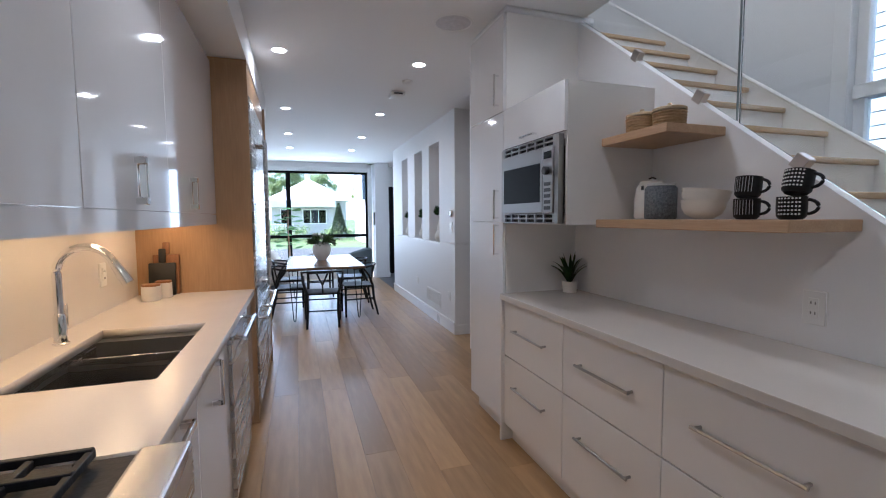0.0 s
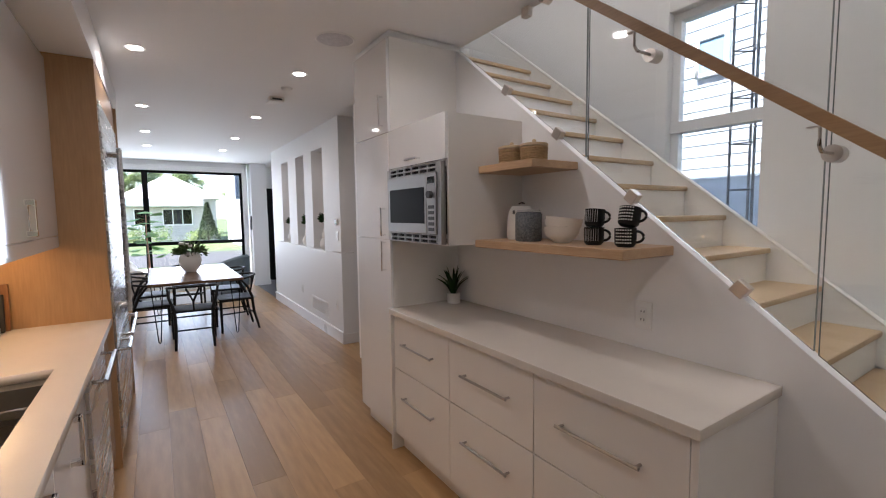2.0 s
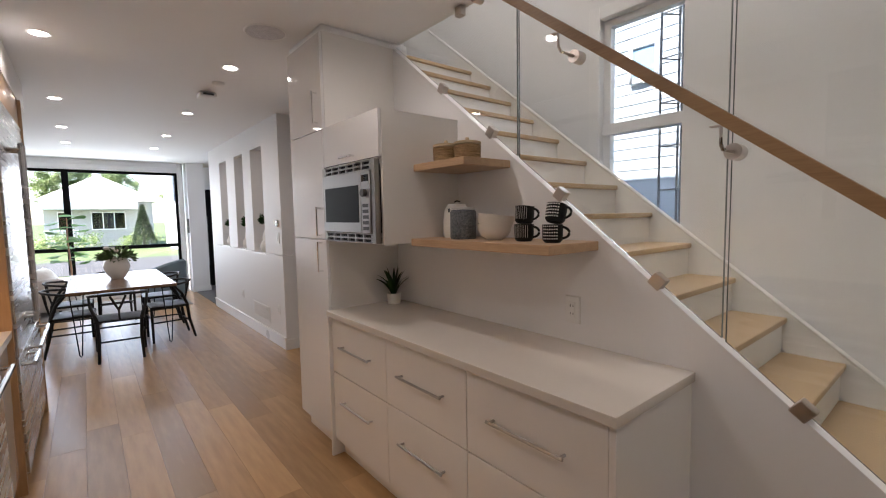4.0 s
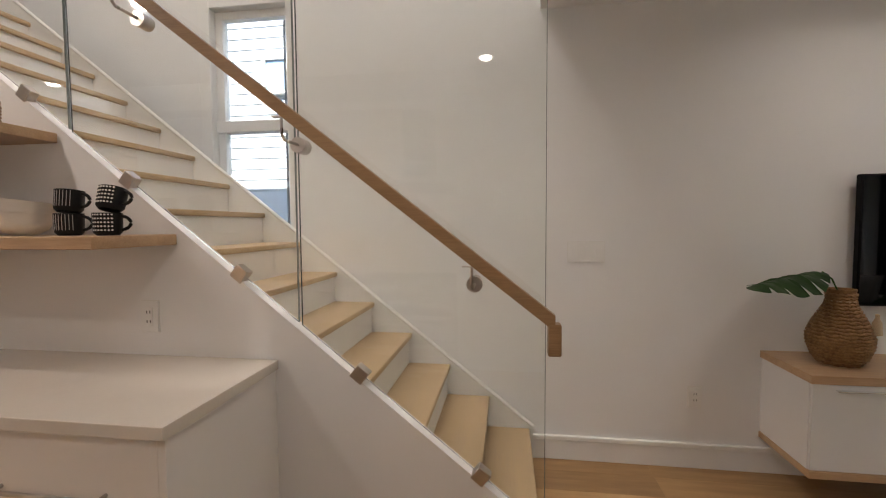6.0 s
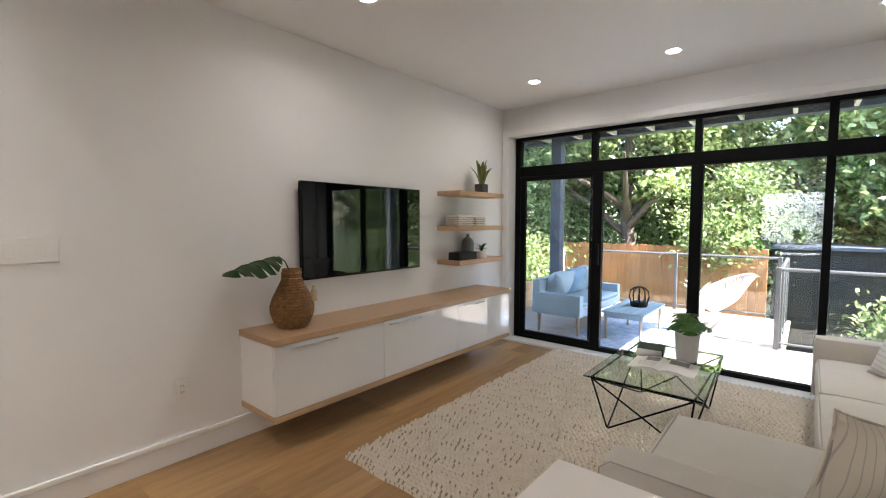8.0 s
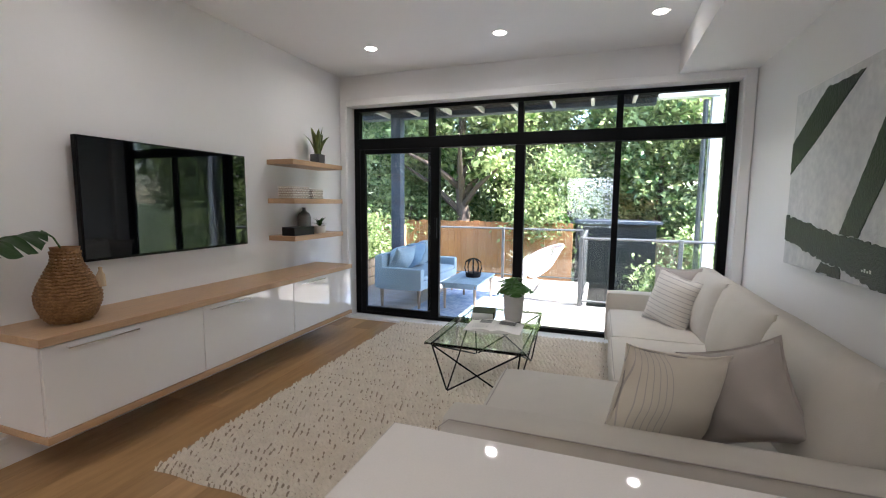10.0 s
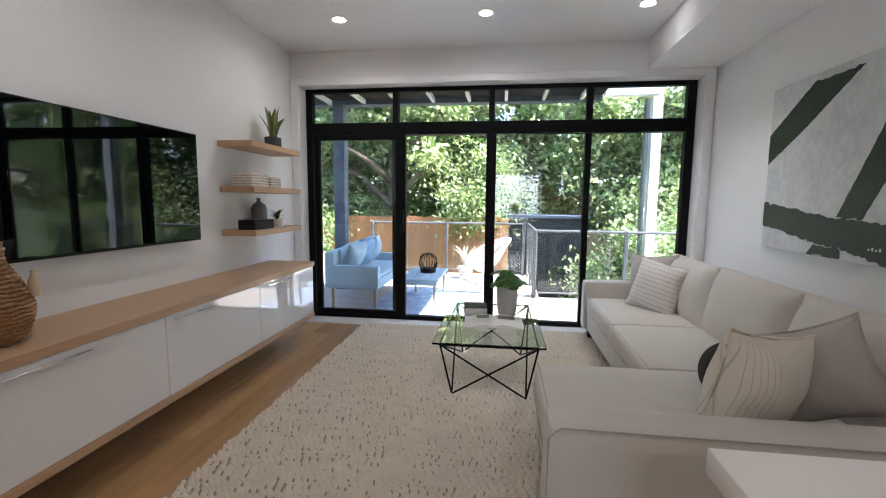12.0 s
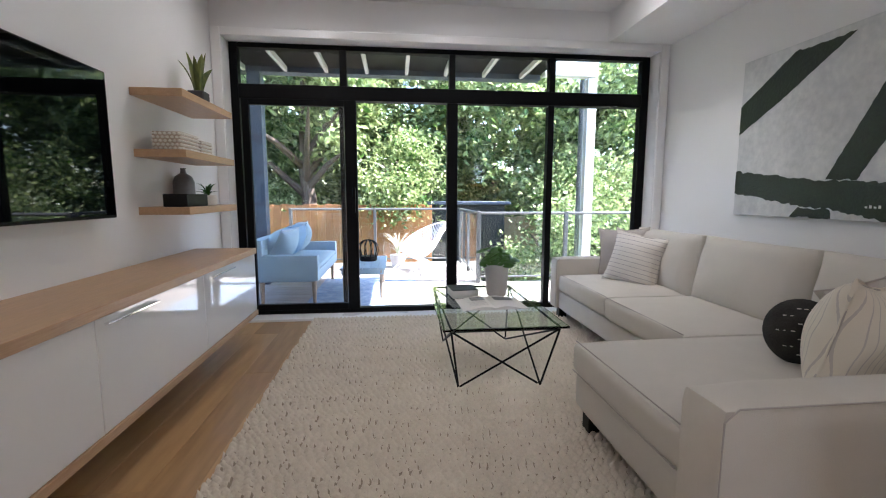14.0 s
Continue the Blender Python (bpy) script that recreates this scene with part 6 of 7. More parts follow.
GREY_RAIL = mat("grey_rail_metal", (0.09, 0.095, 0.10), 0.45, 0.2, var=0.08, bump=0.02)
RAIL_GLASS = glass_mat("rail_glass", (0.93, 0.97, 0.95))


def railing(a, b, posts, label):
    t = thing("deck_railing", (a[0], a[1], DZ), label, "railing", "deck railings")
    a, b = Vector((*a, 0)), Vector((*b, 0))
    d = b - a
    rz = 0.87
    part("top_rail", rod(a + Vector((0, 0, rz)), b + Vector((0, 0, rz)), 0.02, n=8), GREY_RAIL, t)
    part("bottom_rail", rod(a + Vector((0, 0, DZ + 0.08)), b + Vector((0, 0, DZ + 0.08)), 0.014, n=8), GREY_RAIL, t)
    for k in range(posts):
        p = a + d * (k / (posts - 1))
        part("post", box(p.x - 0.025, p.x + 0.025, p.y - 0.025, p.y + 0.025, DZ + 0.0005, rz + 0.02, 0.003), GREY_RAIL, t)
        if k < posts - 1:
            q = a + d * ((k + 1) / (posts - 1))
            n = d.normalized()
            p2, q2 = p + n * 0.05, q - n * 0.05
            s = Vector((-n.y, n.x, 0)) * 0.004
            bm = bmesh.new()
            lo, hi = DZ + 0.11, rz - 0.04
            vv = [bm.verts.new((c + o) + Vector((0, 0, z))) for o in (s, -s) for c, z in ((p2, lo), (q2, lo), (q2, hi), (p2, hi))]
            for f in ((0, 1, 2, 3), (7, 6, 5, 4), (0, 4, 5, 1), (1, 5, 6, 2), (2, 6, 7, 3), (3, 7, 4, 0)):
                bm.faces.new([vv[i] for i in f])
            g = part("glass_panel", bm, RAIL_GLASS, t)
            g.visible_shadow = False


railing((0.89, -6.46), (-1.5, -6.46), 3, "grey metal deck railing with glass infill")
railing((0.87, -6.56), (0.87, -8.2), 3, "grey metal deck railing with glass infill beside the steps")
railing((0.95, -8.28), (3.71, -8.28), 3, "grey metal deck railing with glass infill at the far edge")
PALE_BOARD = mat("pale_cedar", (0.46, 0.33, 0.20), 0.7, dark=(0.34, 0.23, 0.13), scale=2, fine=14, bump=0.12, stretch=(12, 1, 12), obj_var=0.1)
lw = thing("deck_screen", (4.22, -6.6, DZ), "low privacy screen of pale horizontal boards", "screen")
for k in range(3):
    part("board", box(4.20, 4.225, -8.2, -5.0, DZ + 0.02 + 0.15 * k, DZ + 0.16 + 0.15 * k, 0.002), PALE_BOARD, lw)
for yy in (-8.1, -6.6, -5.1):
    part("post", box(4.226, 4.29, yy - 0.04, yy + 0.04, DZ + 0.0005, 0.9), PALE_BOARD, lw)
BLUE_GREY = mat("blue_grey_paint", (0.055, 0.07, 0.10), 0.5, var=0.08, bump=0.03)
WHITE_POST = mat("white_post_paint", (0.72, 0.72, 0.74), 0.5, var=0.03, bump=0.02)
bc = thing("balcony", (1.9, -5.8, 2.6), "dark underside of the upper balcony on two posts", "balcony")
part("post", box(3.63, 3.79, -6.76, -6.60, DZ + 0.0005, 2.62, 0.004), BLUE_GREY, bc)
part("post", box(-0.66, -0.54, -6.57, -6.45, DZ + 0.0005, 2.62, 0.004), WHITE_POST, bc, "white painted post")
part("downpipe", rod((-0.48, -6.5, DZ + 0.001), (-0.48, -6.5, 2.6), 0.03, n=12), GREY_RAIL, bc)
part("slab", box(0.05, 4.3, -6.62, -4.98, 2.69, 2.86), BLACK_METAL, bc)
part("beam", box(0.05, 4.3, -6.80, -6.6205, 2.625, 2.86), BLUE_GREY, bc)
part("side_beam", box(-0.66, 0.049, -6.57, -6.43, 2.64, 2.86), WHITE_POST, bc, "white painted beam")
for k in range(8):
    x = 0.32 + 0.5 * k
    part("joist", box(x - 0.02, x + 0.02, -6.615, -4.985, 2.63, 2.6895), CONCRETE, bc)

OUT_BLUE = mat("pale_blue_outdoor_cloth", (0.26, 0.35, 0.41), 0.85, var=0.06, scale=6, fine=200, bump=0.1)
OUT_DEEP = mat("blue_outdoor_cloth", (0.14, 0.24, 0.35), 0.85, var=0.08, scale=6, fine=200, bump=0.15)
TEAK = mat("weathered_teak", (0.34, 0.26, 0.19), 0.6, dark=(0.24, 0.18, 0.13), scale=2, fine=12, bump=0.1, stretch=(1, 1, 8))
so = thing("outdoor_sofa", (3.1, -6.2, DZ), "pale blue outdoor sofa on tapered wooden legs", "sofa")
part("base", soft_block(2.80, 3.42, -6.85, -5.52, 0.19, 0.31, 0.02), OUT_BLUE, so)
part("near_arm", soft_block(2.80, 3.44, -5.56, -5.44, 0.19, 0.475, 0.02), OUT_BLUE, so)
part("far_arm", soft_block(2.80, 3.44, -6.95, -6.84, 0.19, 0.475, 0.02), OUT_BLUE, so)
part("back", soft_block(3.36, 3.48, -6.94, -5.45, 0.19, 0.64, 0.025), OUT_BLUE, so)
part("seat_cushion", soft_block(2.80, 3.36, -6.83, -5.57, 0.30, 0.37, 0.03, 0.015), OUT_BLUE, so)
for x, yy in ((2.86, -5.52), (3.40, -5.52), (2.86, -6.88), (3.40, -6.88)):
    part("leg", rod((x, yy, DZ + 0.0005), (x, yy, 0.195), 0.018, 0.028, 10), TEAK, so)
pillow("throw_pillow", 0.42, pose(3.24, -5.78, 0.56, 58, 0, 75), OUT_BLUE, "pale blue pillow on the outdoor sofa", seed=11)
pillow("throw_pillow", 0.44, pose(3.22, -6.10, 0.57, 60, 0, 80), OUT_DEEP, "blue pillow on the outdoor sofa", seed=12)
pillow("throw_pillow", 0.44, pose(3.20, -6.45, 0.58, 60, 0, 100), OUT_BLUE, "pale blue pillow on the outdoor sofa", seed=13)
ot = thing("outdoor_table", (2.35, -6.1, DZ), "low slatted grey-blue outdoor coffee table", "table")
for k in range(6):
    part("slat", box(2.10 + 0.085 * k, 2.18 + 0.085 * k, -6.62, -5.62, 0.275, 0.30, 0.002), OUT_BLUE, ot)
for yy in (-5.68, -6.58):
    part("apron", box(2.12, 2.59, yy, yy + 0.02, 0.22, 0.274), OUT_BLUE, ot)
for x, yy in ((2.15, -5.68), (2.56, -5.68), (2.15, -6.56), (2.56, -6.56)):
    part("leg", rod((x, yy, DZ + 0.0005), (x, yy, 0.274), 0.014, 0.022, 10), TEAK, ot)
la = thing("lantern", (2.32, -6.2, 0.30), "round black wire lantern on the outdoor table", "lantern")
part("base", lathe([(0, 0), (0.10, 0), (0.11, 0.03), (0.10, 0.06), (0, 0.06)], (2.32, -6.2, 0.3005), 20), BLACK_METAL, la)
for k in range(10):
    a = k * math.pi / 5
    part("wire", tube([(2.32 + r * math.cos(a), -6.2 + r * math.sin(a), 0.3005 + h * 0.9) for r, h in ((0.10, 0.05), (0.125, 0.14), (0.11, 0.23), (0.06, 0.275), (0.02, 0.285))], 0.0075, 6), BLACK_METAL, la)
ORUG = mat("patterned_outdoor_rug", (0.40, 0.46, 0.54), 0.95, dark=(0.10, 0.17, 0.30), scale=7, fine=26, bump=0.1)
solid("rug", box(1.72, 2.95, -6.95, -5.22, DZ + 0.001, DZ + 0.008, 0.002), ORUG, "faded blue patterned outdoor rug", "rug")


def string_chair():
    t = thing("string_chair", (0, 0, 0), "white egg-shaped string chair on a thin metal frame", "chair")
    ring, N = [], 36
    for k in range(N):
        a = 2 * math.pi * k / N
        x, v = 0.36 * math.sin(a), -0.44 * math.cos(a)
        ring.append(Vector((x, 0.08 + 0.80 * (v + 0.44) + 0.04 * math.cos(2 * a), 0.30 + 0.50 * (v + 0.44) ** 1.2)))
    part("rim", tube(ring, 0.011, 8, True), WHITE_POST, t)
    hub = Vector((0, 0.42, 0.20))
    bm = bmesh.new()
    for k in range(N):
        p = ring[k]
        mid = (p + hub) / 2 + Vector((0, 0.03, -0.06))
        put_tube(bm, [p, mid, hub], 0.005, 5)
        q = (ring[(k + 1) % N] + p) / 2
        put_tube(bm, [q, (q + hub) / 2 + Vector((0, 0.03, -0.06)), hub], 0.005, 5)
    part("string_weave", bm, WHITE_POST, t)
    for s in (-1, 1):
        part("leg", tube([(s * 0.26, 0.02, 0.0), (s * 0.22, 0.3, 0.22), (s * 0.25, 0.75, 0.0)], 0.009, 6), WHITE_POST, t)
    part("crossbar", rod((-0.25, 0.4, 0.165), (0.25, 0.4, 0.165), 0.009, n=6), WHITE_POST, t)
    return t


sc = string_chair()
sc.matrix_basis = pose(1.95, -7.25, DZ + 0.009, 0, 0, 118)
gp = thing("spiky_planter", (1.95, -7.9, DZ), "pot of pale spiky grass on the deck", "plant")
part("pot", lathe([(0, 0), (0.10, 0), (0.13, 0.2), (0.115, 0.2), (0, 0.17)], (1.95, -7.9, DZ + 0.0005), 20), CONCRETE, gp)
PALE_LEAF = mat("pale_grass_leaf", (0.42, 0.45, 0.34), 0.6, var=0.1)
for i in range(34):
    a = i * 2.4
    rr = 0.10 + 0.22 * ((i * 5) % 7) / 6
    blade(gp, (1.95, -7.9, DZ + 0.18), (1.95 + rr * math.cos(a), -7.9 + rr * math.sin(a), DZ + 0.30 + 0.25 * ((i * 3) % 5) / 4), 0.012, PALE_LEAF, 0.06)
CEDAR = mat("orange_cedar", (0.44, 0.20, 0.08), 0.7, dark=(0.27, 0.11, 0.04), scale=2, fine=14, bump=0.12, stretch=(12, 12, 1), obj_var=0.15)
fn = thing("garden_fence", (1, -10.2, -1.35), "orange-brown cedar board fence behind the deck", "fence")
fence_me = as_mesh("board", box(0, 0.145, -0.012, 0.012, 0, 2.25, 0.004), CEDAR)
for k in range(31):
    ob = new("board", fence_me)
    ob.parent = fn
    ob.matrix_parent_inverse = Matrix.Translation((-1, 10.2, 1.35))
    ob.matrix_basis = Matrix.Translation((1.2 + 0.15 * k, -10.2, -1.35 + 0.01 * (k % 3)))
for z in (-1.0, 0.3):
    part("rail", box(1.2, 5.8, -10.25, -10.2125, z, z + 0.09), CEDAR, fn)
yf = thing("garden_fence", (-2.5, -10.7, -1.35), "sunlit yellow-brown cedar fence beside the dark shed", "fence")
low_me = as_mesh("board", box(0, 0.145, -0.012, 0.012, 0, 1.95, 0.004), PALE_BOARD)
for k in range(28):
    ob = new("board", low_me)
    ob.parent = yf
    ob.matrix_parent_inverse = Matrix.Translation((2.5, 10.7, 1.35))
    ob.matrix_basis = Matrix.Translation((-4.4 + 0.15 * k, -10.7, -1.35 + 0.008 * (k % 4)))
for z in (-1.0, 0.1):
    part("rail", box(-4.4, -0.2, -10.75, -10.7125, z, z + 0.09), PALE_BOARD, yf)
gs = thing("garden_shed", (0.5, -11.1, -1.35), "low dark grey garden shed with a flat roof", "shed")
SHED = mat("charcoal_shed_paint", (0.022, 0.024, 0.026), 0.6, var=0.25, scale=3, fine=40, bump=0.1)
part("wall", box(-0.48, 1.15, -11.7, -10.5, -1.4, 0.90), SHED, gs)
for k in range(10):
    part("cladding_board", box(-0.476 + 0.163 * k, -0.476 + 0.163 * k + 0.155, -10.499, -10.485, -1.38, 0.88, 0.003), SHED, gs)
part("roof", box(-0.58, 1.28, -11.8, -10.36, 0.9005, 0.97, 0.006), BLUE_GREY, gs)

# ---- trees ----
BARK = mat("bark", (0.16, 0.12, 0.09), 0.9, dark=(0.07, 0.05, 0.04), scale=6, fine=40, bump=0.8, stretch=(1, 1, 0.25))


def foliage_mat(name, color, dark):
    m = mat(name, color, 0.33, dark=dark, scale=0.9, fine=5, bump=0.0, obj_var=0.42, island=True)
    nt = m.node_tree
    b = nt.nodes["Principled BSDF"]
    out = nt.nodes["Material Output"]
    tr = nt.nodes.new("ShaderNodeBsdfTranslucent")
    mx = nt.nodes.new("ShaderNodeMixShader")
    mx.inputs[0].default_value = 0.38
    nt.links.new(b.inputs["Base Color"].links[0].from_socket, tr.inputs[0])
    nt.links.new(b.outputs[0], mx.inputs[1])
    nt.links.new(tr.outputs[0], mx.inputs[2])
    nt.links.new(mx.outputs[0], out.inputs[0])
    return m


FOLIAGE = foliage_mat("tree_leaf", (0.46, 0.53, 0.25), (0.04, 0.105, 0.015))
FOLIAGE_DARK = foliage_mat("dark_tree_leaf", (0.42, 0.49, 0.22), (0.035, 0.09, 0.014))


def crown_mesh(seed, clumps, per, size, r, leaf):
    """A crown of leaf clumps with gaps: clump centres in an uneven shell, folded leaves about each."""
    rs = np.random.RandomState(seed)
    d = rs.normal(size=(clumps, 3))
    d /= np.linalg.norm(d, axis=1)[:, None]
    rad = (0.35 + 0.65 * rs.rand(clumps) ** 0.6)[:, None]
    cen = d * rad * np.array(size)
    c = np.repeat(cen, per, 0) + rs.normal(size=(clumps * per, 3)) * (r * (0.6 + 0.8 * rs.rand(clumps)))[:, None].repeat(per, 0) * np.array((1, 1, 0.7))
    n = len(c)
    nn = rs.normal(size=(n, 3)) * 0.75 + np.array((-0.35, 0.35, 0.75))
    nn /= np.linalg.norm(nn, axis=1)[:, None]
    u = np.cross(nn, rs.normal(size=(n, 3)))
    u /= np.linalg.norm(u, axis=1)[:, None]
    w = np.cross(nn, u)
    s = (leaf * (0.6 + 0.8 * rs.rand(n)))[:, None]
    V = np.stack([c - u * s, c + w * s * 0.55 + nn * s * 0.15, c + u * s, c - w * s * 0.55 + nn * s * 0.15], 1).reshape(-1, 3)
    k = np.arange(n) * 4
    F = np.concatenate([np.stack([k, k + 1, k + 2], 1), np.stack([k, k + 2, k + 3], 1)])
    me = bpy.data.meshes.new("crown")
    me.from_pydata(V.tolist(), [], F.tolist())
    return me


def tree(seed, height, size, clumps, per, material, label, leaf=0.105, r=0.30):
    rnd = random.Random(seed)
    t = thing("tree", (0, 0, 0), label, "tree", "garden trees")
    base = height - size[2]
    pts = [(0, 0, -0.2), (0.06, 0.03, base * 0.4), (-0.04, 0.05, base * 0.8), (0.05, 0, base), (0, 0.03, height)]
    part("trunk", tube(pts, [0.24, 0.19, 0.16, 0.12, 0.05], 10), BARK, t)
    for k in range(7):
        a = rnd.uniform(0, 6.28)
        z = base * rnd.uniform(0.55, 1.1)
        e = Vector((math.cos(a) * size[0] * 0.7, math.sin(a) * size[1] * 0.7, z + rnd.uniform(0.5, 1.6)))
        part("limb", tube([(0, 0, z), e * 0.5 + Vector((0, 0, z * 0.5 + 0.1)), e], [0.09, 0.06, 0.02], 7), BARK, t)
    me = crown_mesh(seed, clumps, per, size, r, leaf)
    ob = leafy("crown", me, material, pose(0, 0, height), t)
    return t


t1 = tree(1, 3.9, (3.0, 2.2, 3.2), 190, 150, FOLIAGE, "broad leafy garden tree in full sun", 0.085, 0.24)
t1.matrix_basis = pose(-0.8, -13.0, -1.35)
t2 = tree(2, 4.4, (2.6, 2.2, 3.6), 165, 150, FOLIAGE_DARK, "dense dark green garden tree", 0.085, 0.24)
t2.matrix_basis = pose(1.9, -14.2, -1.35, 0, 0, 30)
for m in (pose(7.2, -12.6, -1.35, 0, 0, 100), pose(-4.8, -12.0, -1.35, 0, 0, 200), pose(11.5, -13.5, -1.35, 0, 0, 20)):
    copy_thing(t1, m)
for m in (pose(-2.6, -17.5, -1.6, 0, 0, 150), pose(-8.5, -14.0, -1.0, 0, 0, 310), pose(9.5, -18, -0.6, 0, 0, 60), pose(4.4, -17.5, -1.2, 0, 0, 200)):
    copy_thing(t2, m)
t3 = tree(3, 6.3, (2.7, 1.9, 3.3), 150, 150, FOLIAGE, "tall garden tree with a bare brown trunk", 0.085, 0.24)
t3.matrix_basis = pose(3.95, -10.9, -1.35, 0, 0, 60)
sh = tree(5, 1.3, (1.5, 0.9, 1.1), 70, 190, FOLIAGE, "leafy shrub in front of the fence", 0.045, 0.22)
sh.matrix_basis = pose(-1.6, -8.8, -1.35)
for m in (pose(-3.0, -8.8, -1.35, 0, 0, 90), pose(5.6, -8.6, -1.35, 0, 0, 200), pose(5.6, -10.9, -0.3, 0, 0, 30), pose(-2.1, -9.9, -0.5, 0, 0, 130), pose(1.7, -11.1, 0.1, 0, 0, 70)):
    copy_thing(sh, m)
for m in (pose(-6, 52, -0.35, 0, 0, 40), pose(3, 56, -0.35, 0, 0, 120), pose(9, 50, -0.35, 0, 0, 220), pose(-1, 62, 1.5, 0, 0, 10), pose(14, 58, 1, 0, 0, 300)):
    copy_thing(t2, m)

# ---- houses ----
SIDING = mat("white_siding", (0.74, 0.75, 0.76), 0.5, var=0.03, scale=2, fine=60, bump=0.03)
STONE = mat("grey_stone", (0.55, 0.53, 0.51), 0.8, dark=(0.40, 0.39, 0.38), scale=6, fine=30, bump=0.3)
SHINGLE = mat("pale_shingle", (0.70, 0.69, 0.68), 0.85, var=0.08, scale=3, fine=40, bump=0.2)
bg = thing("bungalow", (1.5, 40, -0.35), "small grey bungalow with a pale hipped roof across the street", "house")
part("wall", box(-1.6, 4.6, 40, 47, -0.4, 3.0), STONE, bg)
bm = bmesh.new()
q = [bm.verts.new(p) for p in ((-2.1, 39.4, 2.95), (5.1, 39.4, 2.95), (5.1, 47.5, 2.95), (-2.1, 47.5, 2.95), (1.5, 42.6, 5.0), (1.5, 44.4, 5.0))]
for f in ((0, 1, 4), (1, 2, 5, 4), (2, 3, 5), (3, 0, 4, 5), (3, 2, 1, 0)):
    bm.faces.new([q[i] for i in f])
part("roof", bm, SHINGLE, bg)
part("chimney", box(1.2, 1.7, 43.2, 43.7, 4.6, 5.6), STONE, bg)
part("awning", boxes([(-1.7, 3.6, 38.9, 39.99, 2.35, 2.9)], 0.02), SIDING, bg)
for x0, x1 in ((0.9, 2.9), (-0.9, -0.1)):
    w = part("window", box(x0, x1, 39.93, 39.999, 0.9, 2.2), TRIM, bg)
    n = 3 if x1 - x0 > 1 else 1
    for k in range(n):
        a = x0 + 0.06 + (x1 - x0 - 0.06) * k / n
        part("pane", box(a, a + (x1 - x0 - 0.06) / n - 0.06, 39.915, 39.929, 0.98, 2.12), SCREEN, w)
for k in range(9):
    part("porch_baluster", box(-1.5 + 0.2 * k, -1.45 + 0.2 * k, 38.9, 38.95, 0, 0.9), TRIM, bg)
part("porch_rail", box(-1.6, 0.2, 38.88, 38.97, 0.9, 0.97), TRIM, bg)
gh = thing("neighbour_house", (7.5, 30, -0.35), "pale two-storey house with a dark gable", "house")
part("wall", box(5.0, 8.6, 30, 37, -0.4, 5.2), SIDING, gh)
part("gable", box(4.6, 6.0, 29.4, 29.999, 2.6, 4.6), BLUE_GREY, gh)
part("roof", box(4.6, 9.0, 29.5, 37.5, 5.2005, 5.6), SHINGLE, gh)
CONIF = foliage_mat("conifer_leaf", (0.05, 0.085, 0.03), (0.02, 0.04, 0.015))
cf = thing("conifer", (3.6, 36, -0.35), "small cone-shaped dark evergreen", "tree")
part("trunk", rod((3.6, 36, -0.4), (3.6, 36, 1.8), 0.08, 0.03, 8), BARK, cf)
rs = np.random.RandomState(8)
n = 5000
h = rs.rand(n) ** 0.75
rr = (1 - h) * 0.75 * (0.75 + 0.3 * rs.rand(n))
an = rs.rand(n) * 6.283
V, F = [], []
for i in range(n):
    c = np.array((rr[i] * math.cos(an[i]), rr[i] * math.sin(an[i]), -0.15 + h[i] * 2.7))
    d = rs.normal(size=3) * 0.05 + np.array((math.cos(an[i]), math.sin(an[i]), 0.3)) * 0.05
    w = rs.normal(size=3) * 0.03
    V += [tuple(c - w), tuple(c + w), tuple(c + d)]
    F.append((3 * i, 3 * i + 1, 3 * i + 2))
me = bpy.data.meshes.new("needles")
me.from_pydata([tuple(map(float, v)) for v in V], [], F)
leafy("needles", me, CONIF, pose(3.6, 36, 0), cf)
hg = thing("hedge", (1.5, 34, -0.35), "row of low shrubs in front of the bungalow", "hedge")
leafy("leaves", crown_mesh(21, 40, 60, (5, 0.6, 0.5), 0.25, 0.08), FOLIAGE, pose(1.0, 36.5, 0.1), hg)
solid("road", box(-60, 60, 20, 27, -0.36, -0.34), mat("asphalt", (0.05, 0.05, 0.05), 0.9, var=0.15, scale=2, fine=60, bump=0.2), "grey asphalt street", "road", kind="structure")
solid("pavement", box(-60, 60, 17.5, 19, -0.36, -0.30), CONCRETE, "pale concrete pavement along the street", "pavement", kind="structure")

# blue-grey base puts the white wall's bluish shade into its colour
SHADE_SIDING = mat("siding_with_blue_shade", (0.33, 0.38, 0.43), 0.5, var=0.05, scale=2, fine=60, bump=0.03)
sh_ = thing("siding_house", (7.2, 3, -1.35), "neighbouring house clad in white lap siding", "house")
part("wall", box(7.03, 12, -2.5, 7.5, -1.4, 5.6), SHADE_SIDING, sh_)
lap = bmesh.new()
vv = [lap.verts.new(p) for p in ((7.029, -2.5, 0), (7.029, 7.5, 0), (7.014, 7.5, 0), (7.014, -2.5, 0), (7.028, -2.5, 0.165), (7.028, 7.5, 0.165))]
for f in ((0, 1, 2, 3), (3, 2, 5, 4), (0, 3, 4), (1, 5, 2)):
    lap.faces.new([vv[i] for i in f])
lap_me = as_mesh("siding_board", lap, SHADE_SIDING)
for k in range(38):
    ob = new("siding_board", lap_me)
    ob.parent = sh_
    ob.matrix_parent_inverse = Matrix.Translation((-7.2, -3, 1.35))
    ob.matrix_basis = Matrix.Translation((0, 0, -0.6 + 0.162 * k))
part("foundation", box(6.97, 7.0285, -2.5, 7.5, -1.4, -0.601), CONCRETE, sh_)
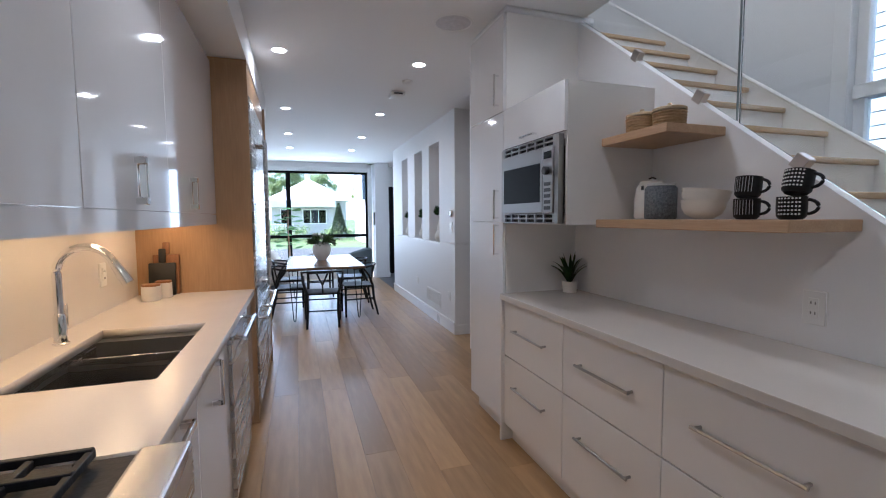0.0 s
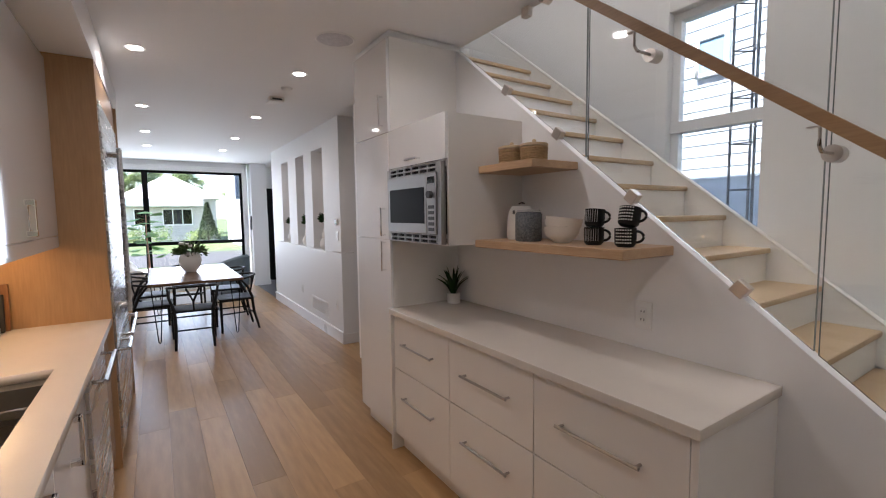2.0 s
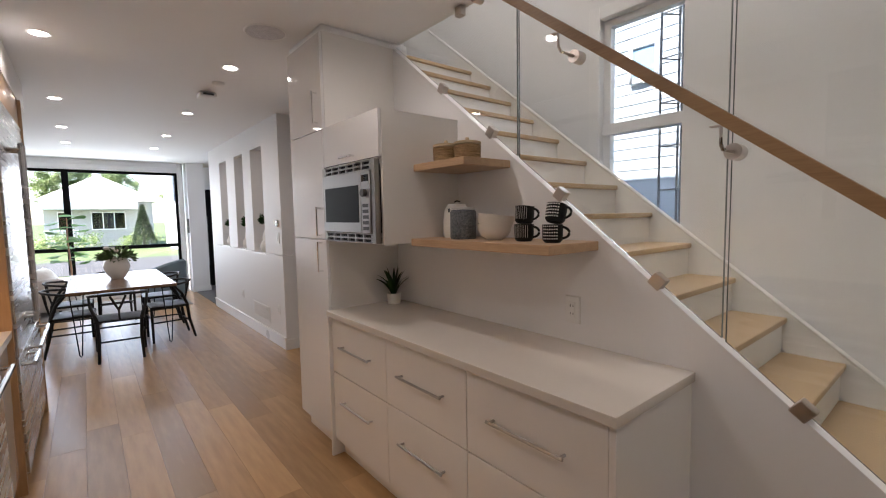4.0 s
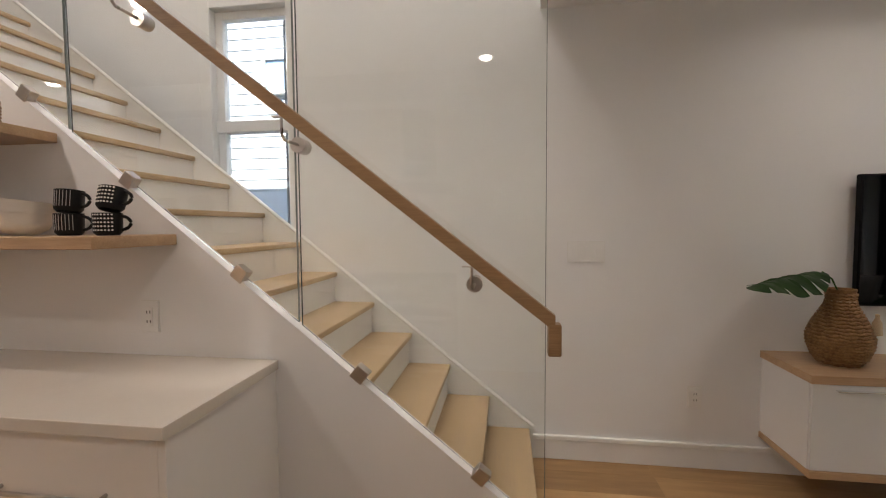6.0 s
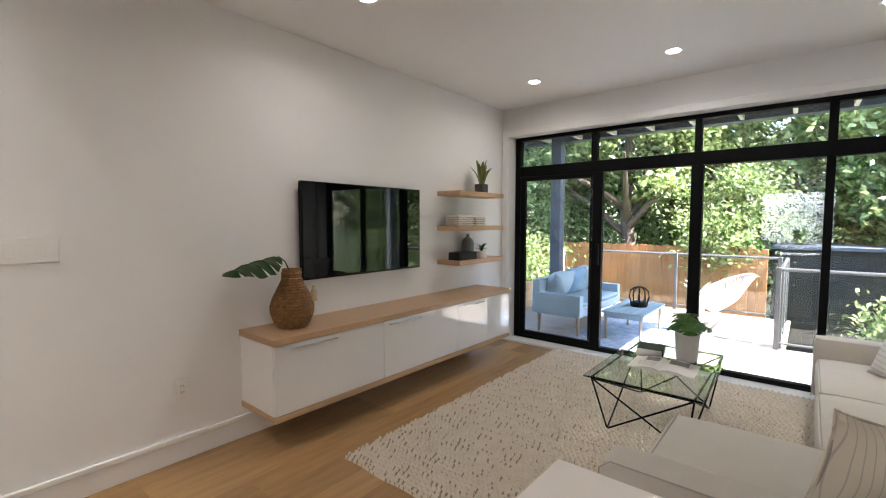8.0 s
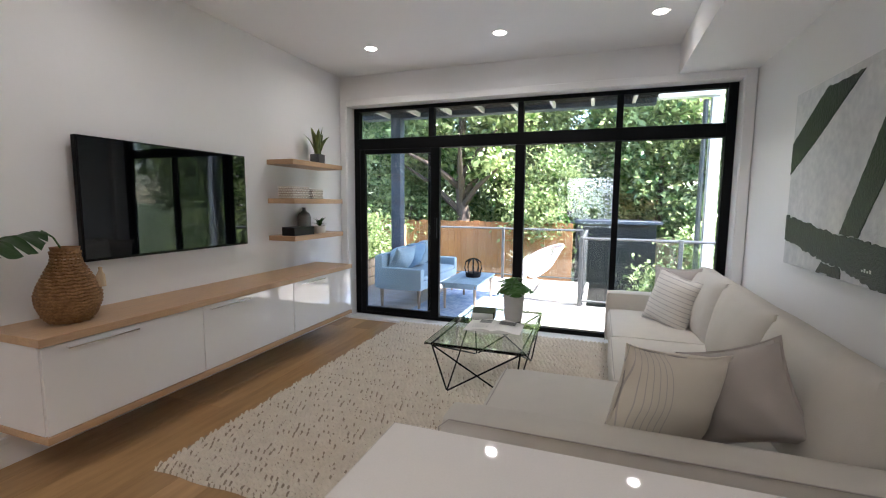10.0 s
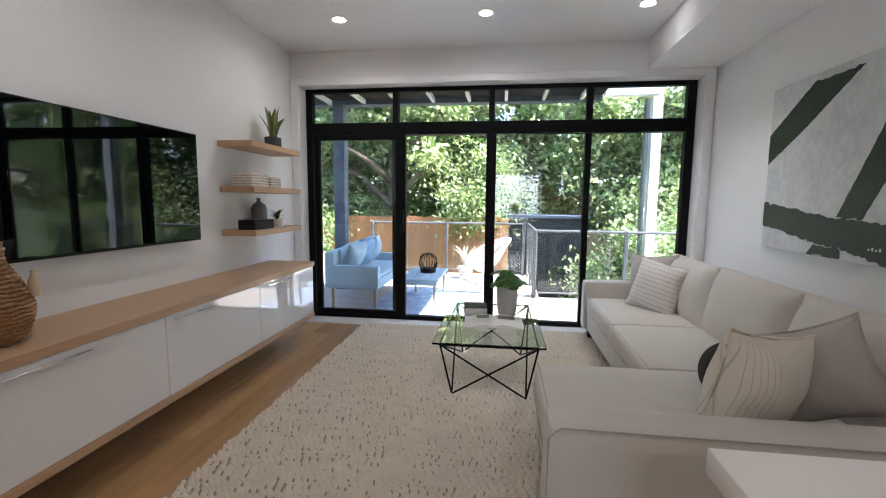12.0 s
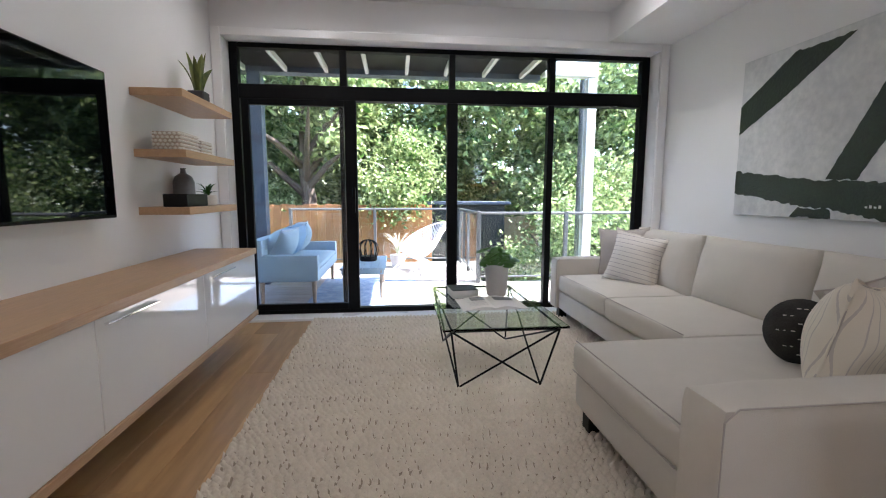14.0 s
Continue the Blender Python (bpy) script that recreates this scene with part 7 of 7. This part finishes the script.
w = part("window", boxes([(6.95, 7.02, 3.12, 3.17, 3.4, 3.95), (6.95, 7.02, 3.50, 3.55, 3.4, 3.95), (6.951, 7.02, 3.17, 3.50, 3.4, 3.45), (6.951, 7.02, 3.17, 3.50, 3.90, 3.95)]), TRIM, sh_)
part("pane", box(6.975, 6.985, 3.17, 3.50, 3.45, 3.90), OUT_DEEP, w)
part("eave", box(6.5, 12.3, -2.8, 7.8, 5.6005, 5.8), BLUE_GREY, sh_)
tw = thing("antenna_mast", (5.5, 2.25, -1.35), "grey lattice antenna mast beside the neighbouring house", "mast")
tri_ = [(5.4, 2.15), (5.4, 2.37), (5.58, 2.26)]
for x, yy in tri_:
    part("rail", rod((x, yy, -1.4), (x, yy, 6.0), 0.014, n=8), GREY_RAIL, tw)
for k in range(15):
    z = -1.0 + 0.46 * k
    for i in range(3):
        a, b = tri_[i], tri_[(i + 1) % 3]
        part("rung", rod((*a, z), (*b, z), 0.008, n=6), GREY_RAIL, tw)
ca = thing("rooftop_shed", (6.0, 1.4, -1.35), "low grey shed roof beside the neighbouring house", "shed")
part("wall", box(5.7, 6.9, 0.6, 2.1, -1.4, 0.9), CONCRETE, ca)
part("roof", box(5.6, 6.95, 0.5, 2.2, 0.9005, 0.98), SHINGLE, ca)

# ---- floor planks ----
PL_W, PY0, PY1 = 0.19, SOUTH - 0.15, NORTH + 0.25
plank_me = {}
xs = WEST
while xs < EAST - 0.01:
    w = min(PL_W, EAST - xs)
    y = PY0
    while y < PY1 - 0.05:
        ln = random.choice((0.5, 0.9, 1.3)) if y == PY0 else random.choice((1.5, 1.9, 2.2))
        ln = round(min(ln, PY1 - y), 3)
        key = (round(w, 3), ln)
        if key not in plank_me:
            plank_me[key] = as_mesh("plank", box(0.0004, w - 0.0004, 0.0004, ln - 0.0004, -0.012, 0, 0.0007), FLOOR)
        ob = tagged(new("plank", plank_me[key]), kind="structure")
        ob.parent = FLOOR_OB
        ob.location = (xs, y, 0)
        y += ln
    xs += PL_W
